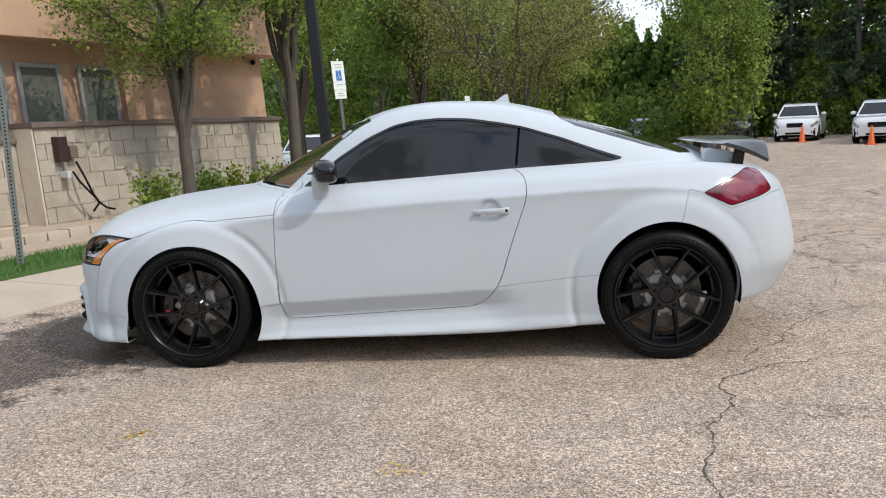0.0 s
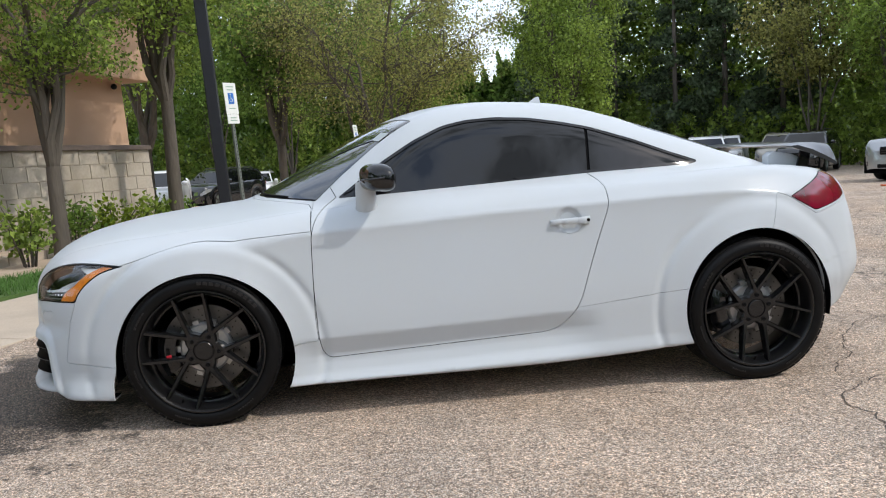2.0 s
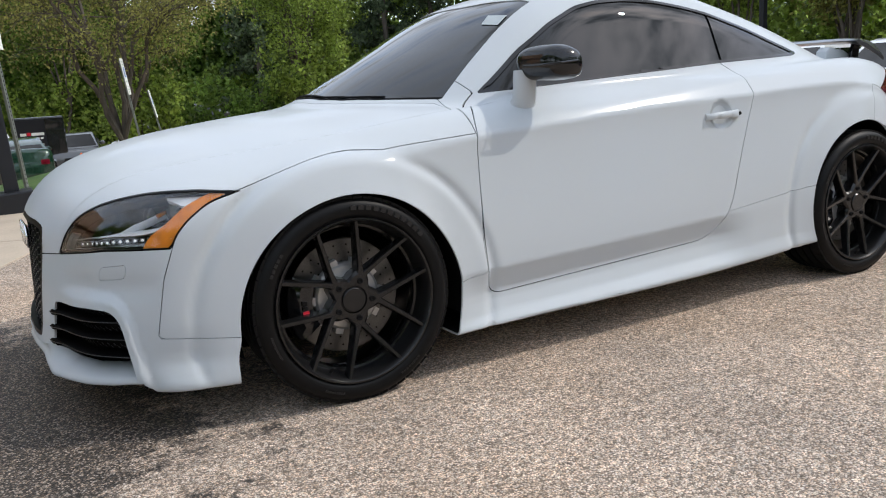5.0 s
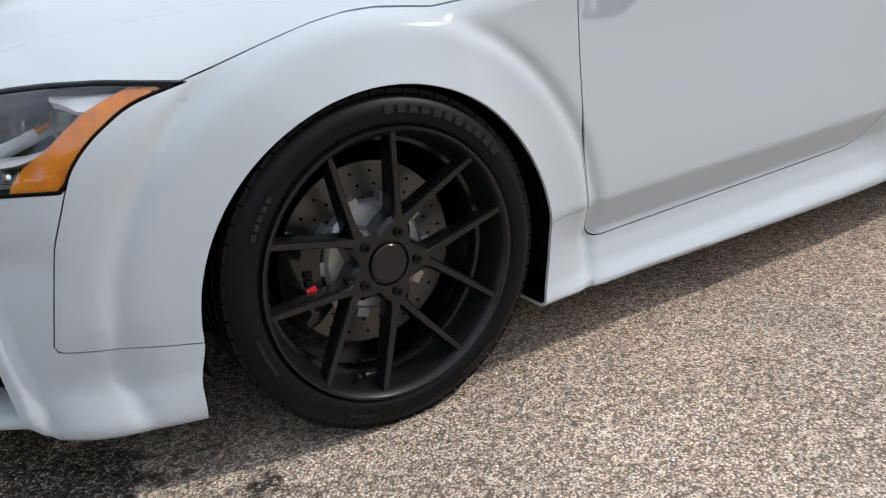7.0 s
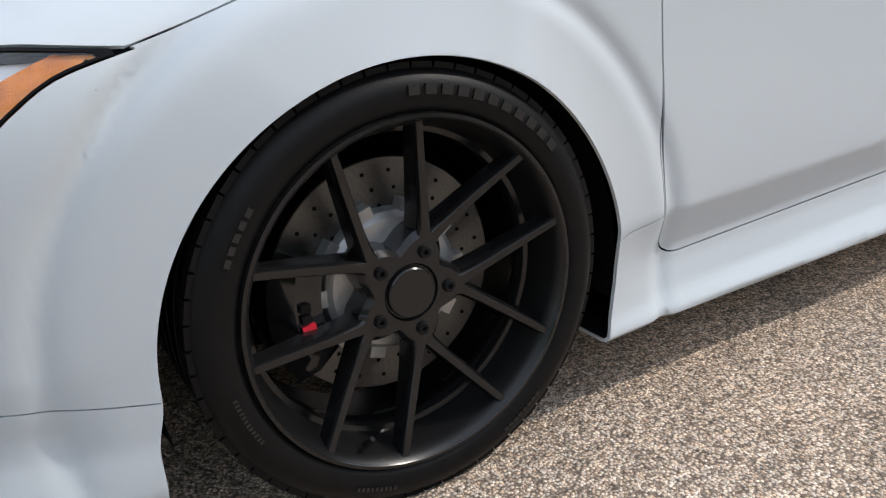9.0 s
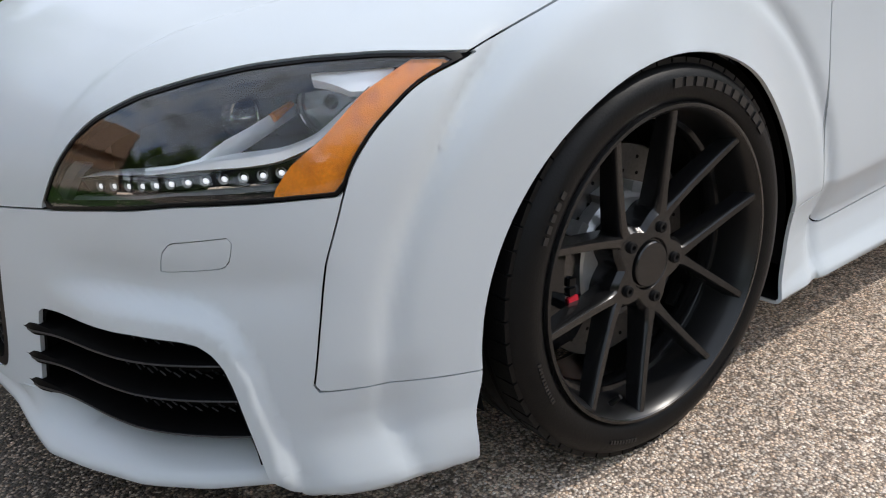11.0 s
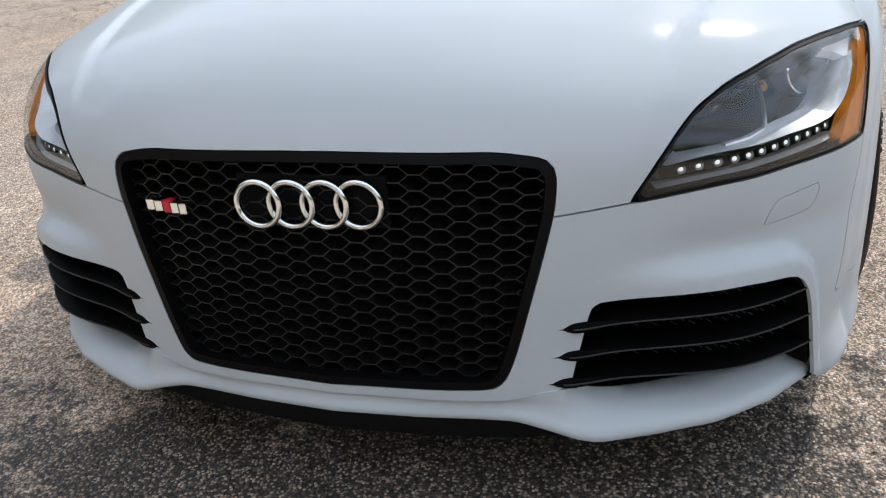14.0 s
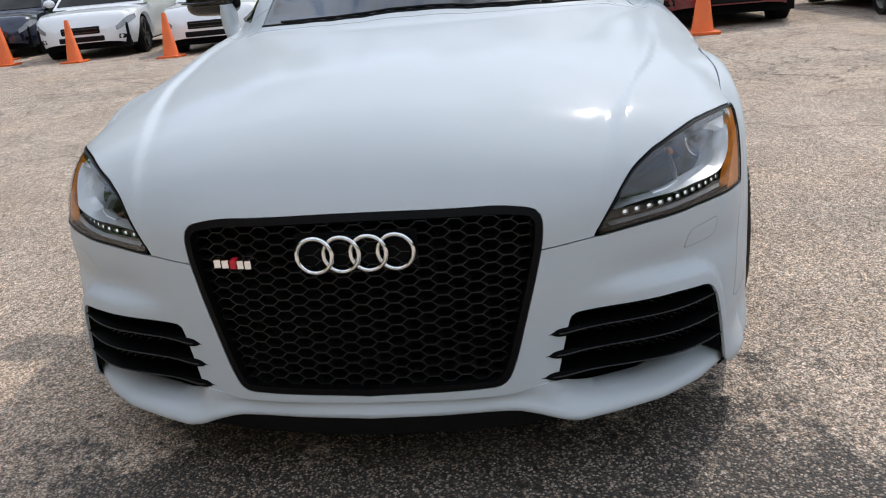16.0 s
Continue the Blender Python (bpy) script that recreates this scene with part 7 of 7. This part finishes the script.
    for s in (-1, 1):
        grid = []
        for k in range(9):
            q = nose + 0.05 + 0.44 * k / 8
            lo, hi = 0.60 + 0.16 * (k / 8) ** 1.5, 0.80 + 0.07 * k / 8
            grid.append([flank(q, lo + (hi - lo) * m / 3, out, s) for out in (0.010, -0.02) for m in range(4)])
        faces = [(k * 8 + m, k * 8 + m + 1, k * 8 + 9 + m, k * 8 + 8 + m) for k in range(8) for m in range(3)]
        faces += [(k * 8 + e, k * 8 + 8 + e, k * 8 + 12 + e, k * 8 + 4 + e) for k in range(8) for e in (0, 3)] + [(0, 1, 5, 4), (1, 2, 6, 5), (2, 3, 7, 6), (64, 65, 69, 68), (65, 66, 70, 69), (66, 67, 71, 70)]
        raw("headlight", [v for r in grid for v in r], faces, CAR_LAMP, ob, "swept clear headlight", smooth=40)
        scoop = [flank(nose + 0.06 + 0.16 * k / 3, f, 0.004, s) for k in range(4) for f in (0.14, 0.36 - 0.05 * k)]
        raw("side_intake", scoop + [(x + 0.05, y * 0.97, z) for x, y, z in scoop], [(2 * k, 2 * k + 1, 2 * k + 3, 2 * k + 2) for k in range(3)] + [(0, 8, 9, 1), (6, 7, 15, 14)] + [(2 * k + e, 2 * k + 2 + e, 2 * k + 10 + e, 2 * k + 8 + e) for k in range(3) for e in (0, 1)], SATIN, ob, "black side intake")
        part("tail_light", boxes((L / 2 - 0.10, s * (Wd - 0.36), belt - 0.22, L / 2 + 0.005, s * (Wd - 0.14), belt - 0.08)), RED_LENS, ob, bevel=0.01)
        bm = bmesh.new()
        bmesh.ops.create_uvsphere(bm, u_segments=12, v_segments=8, radius=1, matrix=Matrix.Translation((-0.72, s * (Wd + 0.09), belt + 0.08)) @ Matrix.Diagonal((0.07, 0.11, 0.075, 1)))
        part("door_mirror", bm, paint, ob, smooth=60)
        for c in (-wb / 2, wb / 2):
            w = new("wheel")
            w.parent = ob
            w.matrix_local = pose(c, s * (Wd - 0.02), wheel_r, 0, 0, 0 if s < 0 else 180)
            part("tyre", lathe(bmesh.new(), [(wheel_r - 0.10, 0.0), (wheel_r - 0.04, -0.012), (wheel_r, 0.02), (wheel_r, 0.20), (wheel_r - 0.10, 0.22)], 32, closed=True), TYRE, w, smooth=40)
            part("rim", lathe(bmesh.new(), [(0.0, 0.02), (0.06, 0.015), (0.07, 0.05), (wheel_r - 0.12, 0.06), (wheel_r - 0.10, 0.005), (wheel_r - 0.095, 0.1), (0.0, 0.1)], 32), RIM if paint in (WHITE_CAR,) else GALV, w, smooth=30)
            for k in range(5):
                t = math.tau * k / 5
                cs, sn = math.cos(t), math.sin(t)
                bm = bmesh.new()
                box(bm, 0.05, 0.010, -0.025, wheel_r - 0.10, 0.06, 0.025, Matrix(((cs, 0, -sn, 0), (0, 1, 0, 0), (sn, 0, cs, 0), (0, 0, 0, 1))))
                part("spoke", bm, STEEL, w)
    if suv:
        for s in (-1, 1):
            bm = bmesh.new()
            tube(bm, [(-0.2, s * 0.62, H + 0.0), (-0.1, s * 0.62, H + 0.05), (1.5, s * 0.62, H + 0.03), (1.65, s * 0.62, H - 0.03)], 0.018, 6)
            part("roof_rail", bm, STEEL, ob)
    return ob


WHITE_CAR = material("white_car_paint", (0.76, 0.77, 0.78), 0.3, coat=1.0, spread=0.02)
NAVY = material("navy_car_paint", (0.012, 0.018, 0.045), 0.25, 0.3, coat=1.0, spread=0.1)
BLACK_CAR = material("black_car_paint", (0.010, 0.011, 0.012), 0.22, coat=1.0, spread=0.1)
GREY_CAR = material("grey_car_paint", (0.11, 0.115, 0.12), 0.28, 0.5, coat=1.0, spread=0.05)
SILVER_CAR = material("silver_car_paint", (0.42, 0.43, 0.44), 0.3, 0.6, coat=1.0, spread=0.05)
GREEN_CAR = material("dark_green_car_paint", (0.008, 0.045, 0.028), 0.25, 0.2, coat=1.0, spread=0.1)
BEIGE_CAR = material("beige_car_paint", (0.45, 0.42, 0.36), 0.3, 0.3, coat=1.0, spread=0.05)
MAROON = material("maroon_car_paint", (0.14, 0.008, 0.016), 0.25, 0.2, coat=1.0, spread=0.1)
for x, y, h, kind, paint, label in (
        (12.1, 5.55, 8, "sedan", WHITE_CAR, "white sedan with a black grille behind orange cones"),
        (12.5, 8.25, 12, "sedan", WHITE_CAR, "white sedan with dark wheels behind orange cones"),
        (13.8, 11.2, 16, "sedan", NAVY, "dark blue sedan in the parked row"),
        (14.3, 14.2, 22, "suv", SILVER_CAR, "silver estate car with roof rails"),
        (18.6, 27.6, 48, "suv", BLACK_CAR, "black off-roader with roof rails in the parked row"),
        (19.4, 31.0, 52, "suv", BEIGE_CAR, "beige off-roader in the parked row"),
        (16.8, 31.6, 58, "suv", WHITE_CAR, "white off-roader in the parked row"),
        (15.1, 29.8, 62, "suv", WHITE_CAR, "white off-roader with a cone before it"),
        (13.5, 34.9, 66, "suv", WHITE_CAR, "white off-roader with a dark roofline"),
        (11.3, 38.0, 70, "suv", BLACK_CAR, "black off-roader by the trees"),
        (9.2, -2.6, 0, "sedan", MAROON, "dark red sedan behind an orange cone"),
        (8.5, -5.3, 0, "sedan", BLACK_CAR, "black sedan in the parked row"),
        (-3.5, 36.0, 60, "sedan", SILVER_CAR, "silver sedan in the lower lot"),
        (-6.3, 32.5, 62, "suv", BLACK_CAR, "dark off-roader in the lower lot"),
        (-5.6, 41.0, 90, "suv", WHITE_CAR, "white off-roader in the lower lot"),
        (-2.6, 41.5, 90, "suv", WHITE_CAR, "white off-roader in the lower lot"),
        (-6.9, 23.0, 95, "sedan", WHITE_CAR, "white sedan in the lower lot"),
        (-1.9, 23.8, -88, "sedan", GREEN_CAR, "dark green sedan seen from its tail"),
        (0.35, 31.5, 84, "sedan", GREY_CAR, "dark grey sedan in the lower lot"),
        (3.6, 35.0, 60, "sedan", WHITE_CAR, "white sedan in the lower lot"),
        (6.0, 34.0, 70, "suv", GREY_CAR, "grey off-roader in the lower lot")):
    parked(x, y, h, kind, paint, label)
# black van with a lettered panel
van = thing("service_van", "tall black van with a panel lettered SERVICE", "van", at=pose(-0.98, 31.2, float(fall(np.float64(-1.0), np.float64(31.0))), 0, 0, -4))
part("body", boxes((-0.62, -1.75, 0.35, 1.05, 2.6, 2.12)), BLACK_CAR, van, bevel=0.06)
part("bumper", boxes((-0.60, -1.86, 0.30, 1.03, -1.70, 0.52)), MATT, van, bevel=0.02)
panel_board = part("rear_panel", boxes((-0.56, -1.775, 0.62, 0.42, -1.752, 2.06)), POST, van, "black panel with white lettering", bevel=0.006)
for sx in (-0.55, 0.86):
    for sy in (-1.1, 1.7):
        part("wheel", lathe(bmesh.new(), [(0.0, 0.0), (0.20, 0.01), (0.33, 0.0), (0.35, 0.02), (0.35, 0.18), (0.33, 0.2), (0.0, 0.19)], 24, pose(sx, sy, 0.35, 0, 0, 90)), TYRE, van, smooth=35)
text = bpy.data.curves.new("lettering", "FONT")
text.body, text.size, text.extrude, text.align_x = "SERVICE", 0.19, 0.003, "CENTER"
lettering = new("lettering", text)
lettering.parent = panel_board
lettering.matrix_local = pose(-0.02, -1.79, 1.06, 90)
text.materials.append(SIGN_WHITE)
part("lettering_bar", boxes((-0.42, -1.782, 1.47, -0.22, -1.77, 1.57)), SIGN_WHITE, panel_board)
part("lettering_bar", boxes((-0.20, -1.782, 1.47, -0.08, -1.77, 1.59)), RED, panel_board)
part("lettering_bar", boxes((-0.06, -1.782, 1.47, 0.36, -1.77, 1.57)), SIGN_WHITE, panel_board)
for k in range(6):
    part("lettering_bar", boxes((-0.40 + 0.125 * k, -1.782, 1.34, -0.31 + 0.125 * k, -1.77, 1.40)), SIGN_WHITE, panel_board)
# fence beyond the lot
fence = thing("wooden_fence", "weathered grey wooden fence beyond the lot", "fence")
WOOD = material("grey_fence_wood", (0.16, 0.14, 0.12), 0.85, spread=0.3, scale=20, stretch=(1, 1, 0.2))
for k in range(16):
    q = Vector((22.5 + 0.12 * k, 13.5 - 1.2 * k, -0.3))
    part("fence_post", boxes((q.x - 0.06, q.y - 0.06, -0.5, q.x + 0.06, q.y + 0.06, 1.5)), WOOD, fence)
    if k < 15:
        for h in (0.3, 0.75, 1.2):
            bm = bmesh.new()
            tube(bm, [(q.x, q.y, h), (q.x + 0.12, q.y - 1.2, h)], 0.05, 4)
            part("fence_rail", bm, WOOD, fence)
